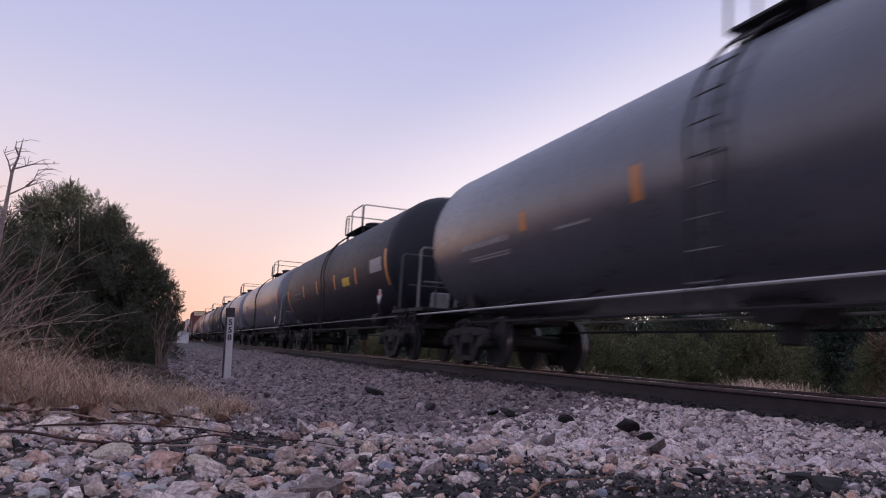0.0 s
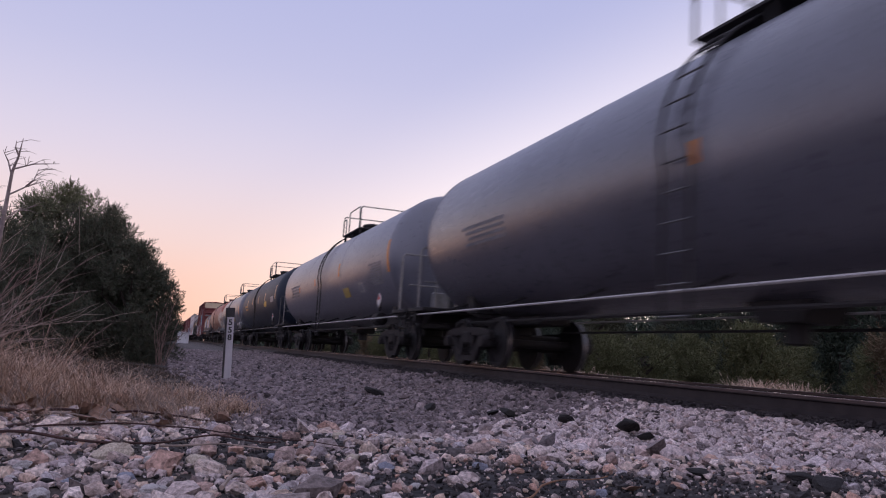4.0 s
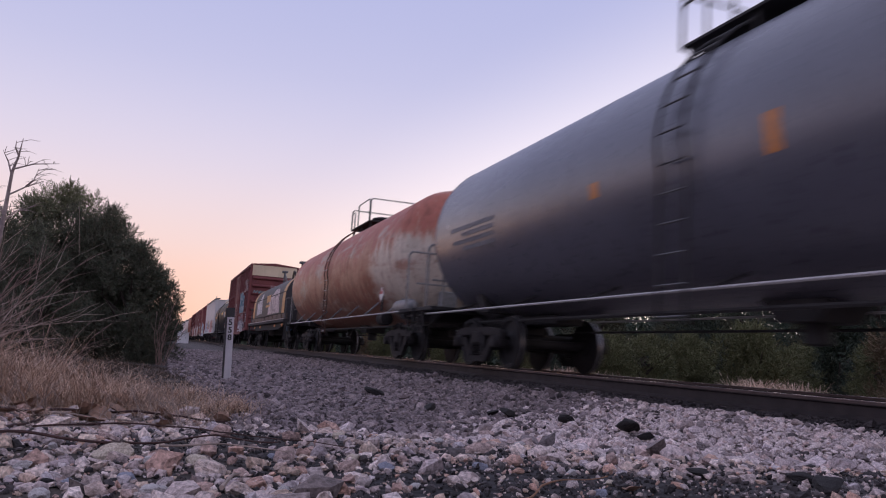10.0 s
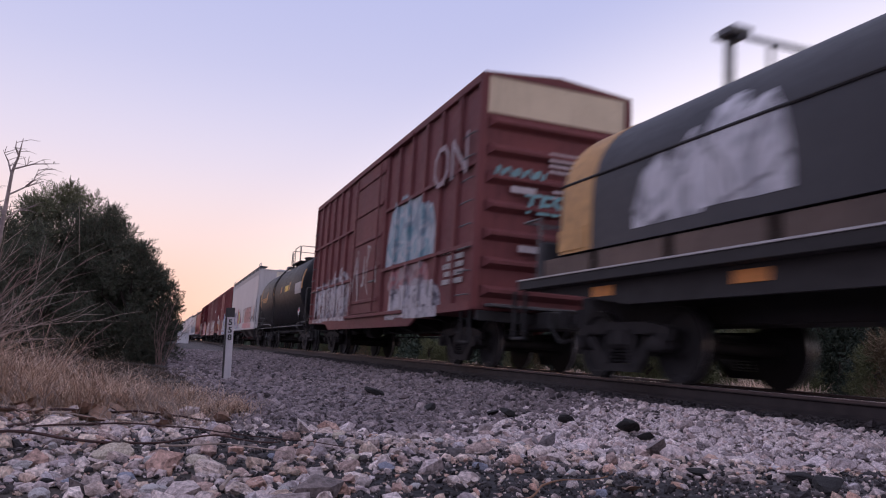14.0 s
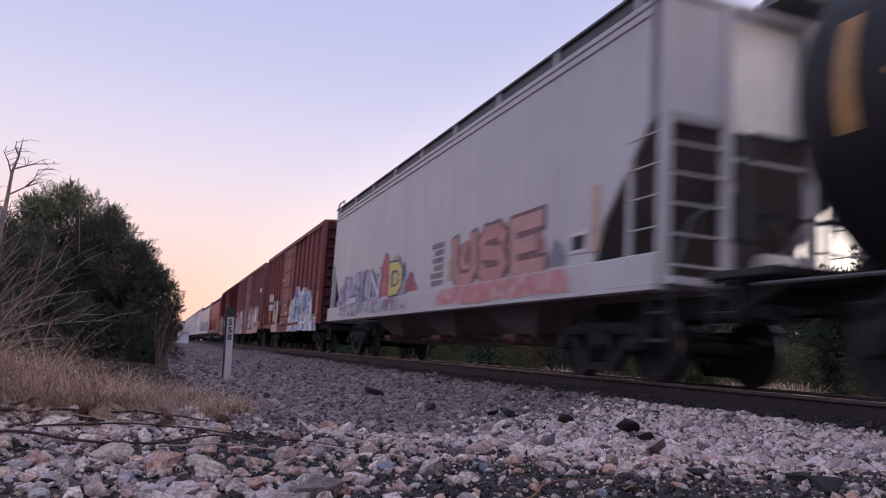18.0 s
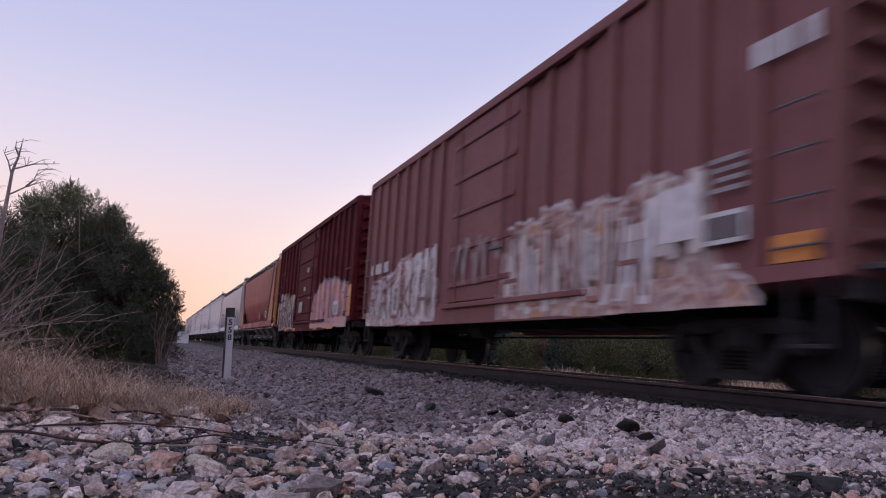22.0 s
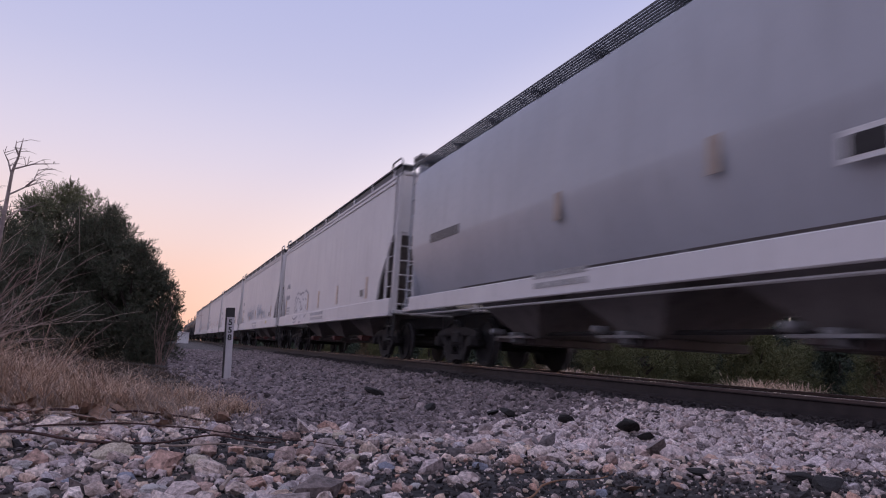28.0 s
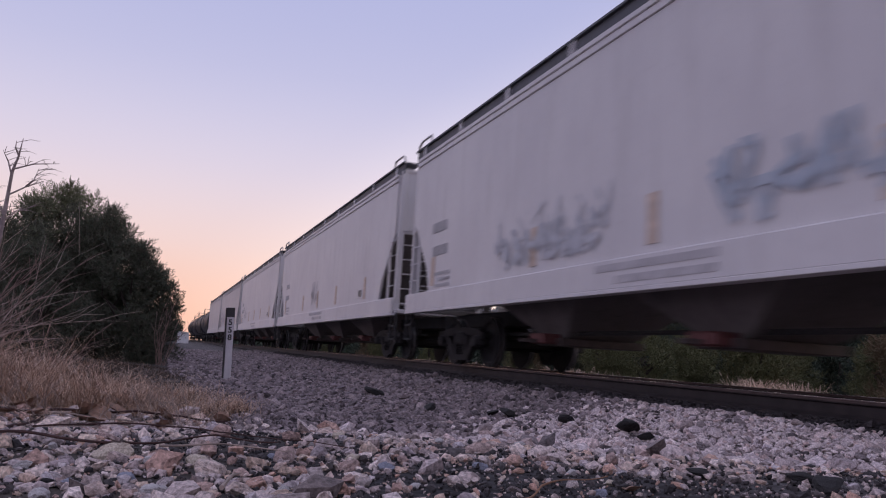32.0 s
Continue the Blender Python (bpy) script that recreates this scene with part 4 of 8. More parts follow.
def mural(car, depth, tops, z0, mat, edge, letters, seed, bumpy=.16, rim=.05, rows=1, label="sprayed graffiti lettering"):
    """Painted field on a car side: its top follows (y, z) points, scalloped letter by letter."""
    rnd = random.Random(seed)
    tops = sorted(tops)
    y0, y1 = tops[0][0], tops[-1][0]
    high = [rnd.uniform(-.6, 1) for _ in range(letters)]
    low = [rnd.uniform(-.5, .6) for _ in range(letters)]

    def top(y):
        for (a, za), (b, zb) in zip(tops, tops[1:]):
            if a <= y <= b:
                base = za + (zb - za) * (y - a) / max(1e-6, b - a)
                break
        else:
            base = tops[0][1] if y < y0 else tops[-1][1]
        u = min(.9999, max(0, (y - y0) / (y1 - y0))) * letters
        i, t = int(u), 2 * (u - int(u)) - 1
        hgt = base - z0
        ends = max(0, 1 - min(y - y0, y1 - y) / .35)
        return base + hgt * bumpy * (.5 * high[i] - .9 * abs(t) ** 5) - hgt * .45 * ends ** 2 + .03 * math.sin(y * 23 + seed)

    def foot(y):
        u = min(.9999, max(0, (y - y0) / (y1 - y0))) * letters
        return z0 + .06 * low[int(u)]

    def sheet(grow, off, lo, hi, n):
        ys = [y0 - grow + (y1 - y0 + 2 * grow) * k / 70 for k in range(71)]
        ys = sorted(ys + [b for b in breaks_of(depth) if y0 - grow < b < y1 + grow])
        g = Geo()
        ok = []
        vs = []
        for y in ys:
            a, b = max(lo, foot(y)), min(hi, top(y) + grow)
            ok.append(b - a > .02)
            b = max(b, a + .001)
            for k in range(n + 1):
                z = a + (b - a) * k / n
                vs.append((depth(y, z) + off, y, z))
        fs = [(i * (n + 1) + k, i * (n + 1) + k + 1, (i + 1) * (n + 1) + k + 1, (i + 1) * (n + 1) + k) for i in range(len(ys) - 1) if ok[i] and ok[i + 1] for k in range(n)]
        return g.add(vs, fs) if fs else None
    zones = [(-9, 1.12, 1), (1.1225, 99, rows)] if breaks_of(depth) else [(-9, 99, rows)]
    for lo, hi, n in zones:
        g = sheet(0, -.005, lo, hi, n)
        if not g:
            continue
        out = sheet(rim, -.002, lo, hi, n) if rim else None
        fill = part("graffiti_fill", g, mat, car, label)
        if out:
            part("graffiti_outline", out, spray(edge), fill, "sprayed graffiti outline")


def strokes(car, x, y0, y1, z0, tops, letters, cols, seed):
    """Unreadable upright paint bars, grouped letter by letter, each group one part."""
    rnd = random.Random(seed)
    w = (y1 - y0) / letters
    for i in range(letters):
        a = y0 + w * (i + .08)
        top = tops[0] + (tops[1] - tops[0]) * (i + .5) / letters + rnd.uniform(-.08, .08)
        b = a + w * .84
        lean = rnd.uniform(-.10, .10)
        g = Geo()

        def quad(p0, p1, q0, q1, d):
            g.prism([(p0 + lean * (q0 - z0), q0), (p1 + lean * (q0 - z0), q0 + rnd.uniform(-.02, .02)), (p1 + lean * (q1 - z0), q1 + rnd.uniform(-.03, .03)), (p0 + lean * (q1 - z0), q1)], x - .004 - d, x - d)
        s = w * rnd.uniform(.16, .24)
        quad(a, a + s, z0 + rnd.uniform(0, .08), top, 0)
        quad(b - s, b, z0 + rnd.uniform(0, .25), top - rnd.uniform(0, .3), .0005)
        m = a + w * rnd.uniform(.34, .46)
        quad(m, m + s * rnd.uniform(.5, .9), z0 + (top - z0) * rnd.uniform(.0, .5), top - rnd.uniform(.05, .35), .001)
        part("graffiti_stroke", g, spray(rnd.choice(cols)), car, "sprayed upright paint bars")


def breaks_of(f):
    return BREAKS.get(id(f), [])




# ---------------- boxcars ----------------
def boxcar(label, a, b, mat, top=4.62, ribs=7, door=(-1.55, 1.55), door_mat=None, end_band=None, marks=(), rails=(), end_ribs=6, end_mat=None):
    car, half = start_car("boxcar", label, a, b)
    Lb = half - .82
    W = 1.50
    door_mat = door_mat or mat
    rib_ys = []
    part("body", Geo().box(-W, W, -Lb, Lb, .98, top, .02), mat, car)
    part("roof", Geo().prism([(-W - .05, top - .03), (-W - .05, top + .02), (0, top + .16), (W + .05, top + .02), (W + .05, top - .03)], -Lb - .04, Lb + .04, "y"), mat, car)
    part("centre_sill", Geo().box(-.3, .3, -half + .3, half - .3, .72, 1.02, .02), M_UNDER, car)
    cb = Geo().prism([(-1.4, .98), (-.3, .70), (.3, .70), (1.4, .98)], -.06, .06, "y").mesh("crossbearer", M_UNDER)
    for k in range(6):
        part("crossbearer", cb, None, car, at=(0, -Lb * .62 + Lb * 1.24 * k / 5, 0))
    for sx in (-1, 1):
        x = sx * W
        part("top_chord", Geo().box(min(x, x + sx * .075), max(x, x + sx * .075), -Lb, Lb, top - .16, top, .012), mat, car)
        # sill: deeper between the trucks
        part("side_sill", Geo().prism([(-Lb, .98), (-Lb, 1.12), (Lb, 1.12), (Lb, .98), (Lb - 2.9, .94), (Lb - 3.5, .74), (-Lb + 3.5, .74), (-Lb + 2.9, .94)], min(x + sx * .02, x + sx * .075), max(x + sx * .02, x + sx * .075)), mat, car)
        rib = Geo().prism([(x - sx * .005, -.066), (x + sx * .075, -.056), (x + sx * .075, .056), (x - sx * .005, .066)], 1.12, top - .16, "z").mesh("side_rib", mat)
        for d0, d1 in ((-Lb + .02, door[0] - .12), (door[1] + .12, Lb - .02)):
            n = max(2, int(round((d1 - d0) / ((2 * Lb) / (2 * ribs)))))
            for k in range(n + 1):
                part("side_rib", rib, None, car, at=(0, d0 + (d1 - d0) * k / n, 0))
                rib_ys.append(d0 + (d1 - d0) * k / n)
        for z in rails:
            part("side_girt", Geo().box(min(x, x + sx * .07), max(x, x + sx * .07), -Lb + .05, door[0] - .1, z - .04, z + .04, .008).box(min(x, x + sx * .07), max(x, x + sx * .07), door[1] + .1, Lb - .05, z - .04, z + .04, .008), mat, car)
        # door on its rails, with horizontal pressings and lock bars
        for y0, y1 in [(door[0], door[1])]:
            dr = part("door", Geo().box(min(x + sx * .02, x + sx * .08), max(x + sx * .02, x + sx * .08), y0, y1, 1.13, top - .2, .012), door_mat, car)
            pr = Geo().box(min(x + sx * .075, x + sx * .115), max(x + sx * .075, x + sx * .115), y0 + .03, y1 - .03, -.05, .05, .02).mesh("door_pressing", door_mat)
            for k in range(5):
                part("door_pressing", pr, None, dr, at=(0, 0, 1.45 + k * (top - 2.0) / 4))
            for yy in (y0 + .35, y1 - .35):
                part("lock_bar", Geo().tube([(x + sx * .13, yy, 1.15), (x + sx * .13, yy, top - .3)], .02, 6), door_mat, dr)
            part("door_handle", Geo().box(min(x + sx * .12, x + sx * .16), max(x + sx * .12, x + sx * .16), y0 + .3, y0 + .8, 1.9, 1.95), M_STEEL, dr)
        part("door_track", Geo().box(min(x + sx * .03, x + sx * .14), max(x + sx * .03, x + sx * .14), door[0] - 2.2, door[1] + .3, 1.02, 1.10, .008), mat, car)
        part("upper_door_track", Geo().box(min(x + sx * .03, x + sx * .13), max(x + sx * .03, x + sx * .13), door[0] - 2.2, door[1] + .3, top - .2, top - .1, .008), mat, car)
        for s in (-1, 1):
            rg = Geo().tube([(x + sx * .06, s * (Lb - .12), 0), (x + sx * .12, s * (Lb - .12), 0), (x + sx * .12, s * (Lb - .60), 0), (x + sx * .06, s * (Lb - .60), 0)], .014, 6).mesh("side_grab", M_STEEL)
            for k in range(4 if end_band is None else 8):
                part("side_grab", rg, None, car, at=(0, 0, 1.25 + k * .42))
            part("sill_step", Geo().box(x - .03, x + .03, s * (Lb - .15) - .02, s * (Lb - .15) + .02, .42, 1.0).box(x - .03, x + .03, s * (Lb - .55) - .02, s * (Lb - .55) + .02, .42, 1.0).box(x - .035, x + .035, s * (Lb - .35) - .22, s * (Lb - .35) + .22, .40, .44), M_UNDER, car)
    for s in (-1, 1):
        y = s * Lb
        zb = top - .72 if end_band else top - .1
        er = Geo()
        hp = .11 if end_ribs < 9 else .085
        er.loft([[(-W + .1, y, -hp), (W - .1, y, -hp), (W - .1, y, hp), (-W + .1, y, hp)], [(-W + .2, y + s * .13, -.02), (W - .2, y + s * .13, -.02), (W - .2, y + s * .13, .04), (-W + .2, y + s * .13, .04)]])
        me = er.mesh("end_pressing", end_mat or mat)
        # end sheet in a darker tone than the sides
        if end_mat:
            part("end_sheet", Geo().box(-W + .08, W - .08, min(y, y + s * .012), max(y, y + s * .012), 1.0, top - .05, .003), end_mat, car, "end sheet darker than the sides")
        for k in range(end_ribs):
            part("end_pressing", me, None, car, at=(0, 0, 1.32 + (zb - 1.5) * k / (end_ribs - 1)))
        for sx in (-1, 1):
            part("corner_post", Geo().box(sx * W - .06, sx * W + .06, y - .06, y + .05, .98, top, .015), mat, car)
        if end_band:
            part("end_band", Geo().box(-W + .07, W - .07, min(y, y + s * .02), max(y, y + s * .02), top - .72, top - .02, .004), end_band, car, "cream painted band across the end top")
        rg = Geo()
        for k in range(8):
            rg.tube([(1.40, y + s * .10, 1.2 + .42 * k), (.98, y + s * .10, 1.2 + .42 * k)], .014, 6)
        part("end_ladder", rg, M_STEEL, car)
        part("crossover_platform", Geo().box(-1.3, 1.3, y + s * .10 - .14, y + s * .10 + .14, 1.05, 1.10, .006), M_STEEL, car)
        part("end_sill", Geo().box(-1.45, 1.45, y - .05, y + .05, .80, .98, .01), M_UNDER, car)
    part("brake_housing", Geo().box(.2, .65, -Lb - .22, -Lb - .05, 2.2, 2.7, .03).lathe([(-.02, .25), (-.02, .28), (.02, .28), (.02, .25), (-.02, .25)], 16, "y", (.42, -Lb - .26, 2.45), caps=False), M_UNDER, car)
    part("brake_cylinder", Geo().lathe([(-.36, .06), (-.30, .2), (.22, .2), (.25, .06)], 14, "y", (-.85, 1.2, .72)), M_TRUCK, car, smooth=30)
    part("brake_rod", Geo().tube([(.55, -half + 3.4, .62), (.35, half - 3.6, .62)], .02, 6), M_UNDER, car)
    RIBS[car.name] = (sorted(set(rib_ys)), door, Lb)
    for m in marks:
        m(car, half)
    add_ends(car, half)
    return car


# ---------------- coil steel car ----------------
M_TROUGH = paint("rusty_trough_panel", (.085, .060, .050), .7, (.04, .03, .028), .5, .5, fade=(.15, .10, .08))
M_BLUE_PAINT = plain("blue_fitting", (.03, .08, .14), .6, 0, .3, 9)
M_EDGE = plain("worn_bright_edge", (.34, .33, .34), .4, .4, .3, 6)


def coil_car(label, a, b):
    car, half = start_car("coil_steel_car", label, a, b)
    L = half - 1.05
    part("deck", Geo().box(-1.52, 1.52, -half + .55, half - .55, 1.20, 1.32, .012), M_UNDER, car)
    part("deck_edge", Geo().box(-1.56, -1.52, -half + .55, half - .55, 1.20, 1.34, .005).box(1.52, 1.56, -half + .55, half - .55, 1.20, 1.34, .005), M_UNDER, car, "dark deck edge")
    part("deck_lip", Geo().box(-1.575, -1.53, -half + .55, half - .55, 1.325, 1.35, .004).box(1.53, 1.575, -half + .55, half - .55, 1.325, 1.35, .004), M_EDGE, car, "worn pale deck lip")
    for sx in (-1, 1):
        part("side_sill", Geo().prism([(-half + .6, 1.2), (half - .6, 1.2), (half - 2.0, 1.06), (half - 3.2, .90), (-half + 3.2, .90), (-half + 2.0, 1.06)], min(sx * 1.30, sx * 1.38), max(sx * 1.30, sx * 1.38)), M_UNDER, car)
        for k in range(9):
            y = -L + .6 + (2 * L - 1.2) * k / 8
            part("trough_panel", Geo().box(min(sx * 1.36, sx * 1.40), max(sx * 1.36, sx * 1.40), y - .70, y + .70, 1.35, 1.62, .01), M_TROUGH, car)
        for k, y in enumerate((-L + 1.2, -L + 3.6, L - 4.2, L - 1.6)):
            panel(car, "reflector", M_ORANGE, sx * 1.385, y - .24, y + .24, 1.02, 1.15)
    part("centre_sill", Geo().box(-.3, .3, -half + .3, half - .3, .72, 1.2, .02), M_UNDER, car)
    for s in (-1, 1):
        part("bulkhead", Geo().box(-1.42, 1.42, s * (L + .02) - .05, s * (L + .02) + .05, 1.32, 1.9, .015), M_COIL, car)
        part("end_ladder", Geo().tube([(-1.2, s * (half - .55), 1.32), (-1.2, s * (half - .55), 2.2), (-.7, s * (half - .55), 2.2), (-.7, s * (half - .55), 1.32)], .02, 6), M_STEEL, car)
    for s in (-1, 1):
        ye = s * (half - .5)
        for sx in (-1, 1):
            part("end_handrail", Geo().tube([(sx * 1.45, s * (half - 1.0), 1.33), (sx * 1.45, s * (half - 1.0), 2.25), (sx * 1.45, ye, 2.25), (sx * .75, ye, 2.25), (sx * .75, ye, 1.33)], .024, 6), M_STEEL, car)
            part("sill_step", Geo().box(sx * 1.48 - .03, sx * 1.48 + .03, ye - .2, ye - .16, .48, 1.2).box(sx * 1.48 - .03, sx * 1.48 + .03, ye + .16, ye + .2, .48, 1.2).box(sx * 1.48 - .04, sx * 1.48 + .04, ye - .2, ye + .2, .46, .5), M_UNDER, car)
    part("brake_stand", Geo().box(.25, .55, -(half - .75), -(half - .6), 1.32, 2.5, .02), M_UNDER, car)
    part("brake_wheel", Geo().lathe([(-.02, .25), (-.02, .28), (.02, .28), (.02, .25), (-.02, .25)], 18, "y", (.4, -(half - .56), 2.4), caps=False), M_STEEL, car)
    part("end_cabinet", Geo().box(-.95, -.35, -(half - .9), -(half - .6), 1.33, 1.95, .02), M_TROUGH, car)
    # one long round hood
    Lh = 6.35
    prof = []
    for k in range(0, 21):
        t = radians(180 * k / 20)
        prof.append((-1.42 * math.cos(t), 2.30 + 1.30 * math.sin(t) ** .85))
    prof = [(-1.42, 1.64)] + prof + [(1.42, 1.64)]
    part("hood", Geo().prism(prof, -Lh, Lh, "y"), M_COIL, car, "weathered charcoal coil hood", smooth=35)
    for s in (-1, 1):
        band = [(x * 1.004, 1.64 + (z - 1.64) * 1.004) for x, z in prof]
        y0, y1 = sorted((s * Lh * .995 - s * .02, s * (Lh - .85)))
        outer = Geo()
        n = len(band)
        vs = [(x, y0, z) for x, z in band] + [(x, y1, z) for x, z in band]
        inner = [(x * .985, y0, 1.64 + (z - 1.64) * .985) for x, z in band] + [(x * .985, y1, 1.64 + (z - 1.64) * .985) for x, z in band]
        outer.add(vs + inner, [(i, i + 1, n + i + 1, n + i) for i in range(n - 1)] + [(2 * n + i + 1, 2 * n + i, 3 * n + i, 3 * n + i + 1) for i in range(n - 1)] + [(i + 1, i, 2 * n + i, 2 * n + i + 1) for i in range(n - 1)] + [(n + i, n + i + 1, 3 * n + i + 1, 3 * n + i) for i in range(n - 1)])
        part("hood_stripe", outer, M_ORANGE_DULL, car, "dull orange band round the hood end", smooth=35)
        part("hood_corner", Geo().box(-1.44, -1.425, min(s * Lh, s * (Lh - .75)), max(s * Lh, s * (Lh - .75)), 1.68, 1.98, .003), M_ORANGE_DULL, car)
    part("hood_rib", Geo().tube([(-1.40, -Lh, 2.62), (-1.40, Lh, 2.62)], .02, 6).tube([(1.40, -Lh, 2.62), (1.40, Lh, 2.62)], .02, 6), M_UNDER, car)
    for y, run in ((4.6, 1.35), (-1.6, 1.95)):
        g = Geo().box(-.05, .05, y - .05, y + .05, 3.5, 4.52, .012).box(-.16, .16, y - .24, y + .12, 4.44, 4.56, .025)
        g.tube([(0, y - .1, 4.48), (0, y - run, 3.78)], .04, 6).tube([(0, y - .72, 3.5), (0, y - .72, 4.1)], .03, 6)
        part("lifting_bracket", g, M_STEEL, car)
    part("lifting_hoop", Geo().tube([(-.1, .2 + .45 * math.cos(radians(t)), 3.6 + .58 * math.sin(radians(t))) for t in range(0, 181, 15)], .05, 6), M_UNDER, car)
    part("brake_reservoir", Geo().lathe([(-.30, .04), (-.26, .13), (.24, .13), (.28, .04)], 14, "y", (-1.12, -6.2, .95)), M_BLUE_PAINT, car, "blue painted brake reservoir", smooth=40)
    # markings
    panel(car, "emblem", M_ORANGE_DULL, -1.425, -1.2, .2, 2.36, 2.72, "plain dull orange emblem block on the hood")
    panel(car, "emblem_bar", M_ORANGE_DULL, -1.425, -1.1, .5, 2.10, 2.22)
    def hood(y, z):
        if z <= 2.3:
            return -1.4215
        return -1.4225 * math.sqrt(max(0.0, 1 - min(1.0, ((z - 2.3) / 1.30) ** (1 / .85)) ** 2))
    mural(car, hood, [(2.1, 2.75), (2.8, 2.95), (3.5, 2.85), (4.1, 2.5), (4.55, 2.3)], 1.80, mural_paint([(.26, .26, .28), (.46, .45, .48), (.56, .55, .58), (.36, .36, .39), (.52, .50, .54)], (.07, .07, .075), 71, 1.5, 1.7, .55, .06), (.2, .2, .21), 4, 71, .3, 0, 8)
    mural(car, hood, [(-4.5, 2.55), (-3.4, 3.0), (-2.2, 2.85), (-1.2, 2.5), (-.5, 2.3)], 1.70, mural_paint([(.16, .13, .14), (.48, .38, .38), (.60, .50, .50), (.34, .27, .28), (.58, .48, .48)], (.14, .11, .12), 72, 1.2, 1.3, .6), (.3, .24, .25), 3, 72, .2, .03, 6)
    # lettering block on the leading hood end, lettering drawn as bars
    bars_end = Geo()
    for k in range(4):
        bars_end.box(-.62 + .3 * k, -.40 + .3 * k, -Lh - .012, -Lh + .002, 2.86, 3.08, .003)
    part("end_emblem", bars_end, M_ORANGE_DULL, car, "dull orange emblem blocks on the hood end")
    part("end_patch", Geo().box(-.55, -.1, -Lh - .012, -Lh + .002, 2.0, 2.45, .01).box(-.6, 0, -Lh - .012, -Lh + .002, 1.72, 1.86, .01), M_ORANGE_DULL, car)
    add_ends(car, half)
    return car



# ---------------- the train: couplings along it at 0 s ----------------
tank_car("grey-black tank car with orange reflective strips", -3.0, 16.2, M_TANK_GREY, r=1.53, zc=2.475, over=1.7, sh=-1.75, py=-1.05, climb=.61, orange=[(2.6, -20, -2), (5.6, -18, -6), (-6.4, -6, 24)], letters=[(7.2, -23, -17, 2.0, 1), (7.1, -31, -27, 1.7, 2), (4.2, -24, -21.5, .9, 1)], letter_mat=M_DIMWHITE)
tank_car("dark blue-black tank car with a yellow panel", 16.2, 35.3, M_TANK_BLACK, over=1.65, sh=-2.0, py=-.6, climb=.2, orange=[(9.55, -44, -6), (-5.8, -34, 2), (-2.65, -25, -6), (.15, -25, -6), (3.1, -25, -6), (5.8, -24, -6)], yellow=(-1.4, -24, -14, .9), block=(-4.85, -18, -4, 1.1), diamond=(-5.3, 1.52), letters=[(7.3, -19, -14.5, 1.9, 1), (7.4, -25, -23.5, 1.6, 1)], letter_mat=plain("dim_grey_stencil", (.15, .15, .16), .7, 0, .3, 14))
tank_car("grey tank car with orange strips and white test panel", 35.3, 54.6, M_TANK_MID, sh=-2.0, orange=[(-6.0, -22, 10), (1.8, -14, -4), (-2.9, -12, -2)], yellow=(-1.6, -38, -24, .75), square=(-3.45, -36, -24, .5), diamond=(-5.6, 1.42), letters=[(-4.95, -32, -8, 1.3, 9), (7.4, -22, -6, 1.8, 4)])
tank_car("pale grey tank car with yellow and white panels", 54.6, 74.0, M_TANK_GREY2, sh=-1.75, orange=[(-6.4, -22, 10), (-.9, -10, 6), (3.0, -12, -2), (6.2, -14, -6)], yellow=(-1.6, -38, -26, .75), square=(-3.45, -36, -24, .5), diamond=(-5.7, 1.42), letters=[(-5.1, -32, -8, 1.3, 9), (7.3, -22, -2, 2.0, 4)])
tank_car("dark blue tank car with yellow panel and pale strips", 74.0, 92.9, M_TANK_NAVY, sh=-1.4, py=.33, climb=-.09, orange=[(-6.15, -10, 18), (-2.2, -8, 9), (.72, -8, 9), (3.64, -6, 10), (6.34, -5, 9)], yellow=(-2.4, -20, -9, .85), block=(-5.0, -14, -3, 1.0), diamond=(-5.5, 1.50), stripe_mat=plain("pale_orange_strip", (.62, .40, .20), .5), letters=[(7.0, -20, -4, 1.7, 2)], letter_mat=M_ORANGE_DULL)
tank_car("grey tank car with stencilled data and white panel", 92.9, 111.7, M_TANK_MID, sh=-1.05, py=.1, climb=.22, over=1.45, reservoir=(.24, 1.42, 2.0), orange=[(-6.6, -26, 4), (3.05, -15, -7), (.02, -19, -3.5)], yellow=(-2.4, -37, -25, .75), square=(-4.05, -37, -24, .5), diamond=(-6.15, 1.42), letters=[(-5.5, -32, -8, 1.3, 9), (7.2, -24, -4, 2.0, 4)])
tank_car("rust-streaked orange and cream tank car", 111.7, 129.6, M_TANK_RUST, r=1.615, over=1.55, head=.8, zc=2.555, pipe=1.09, reservoir=(.17, 1.24, 1.55), diamond=(-6.36, 1.55))
coil_car("charcoal coil steel car with orange bands and graffiti", 129.6, 145.4)


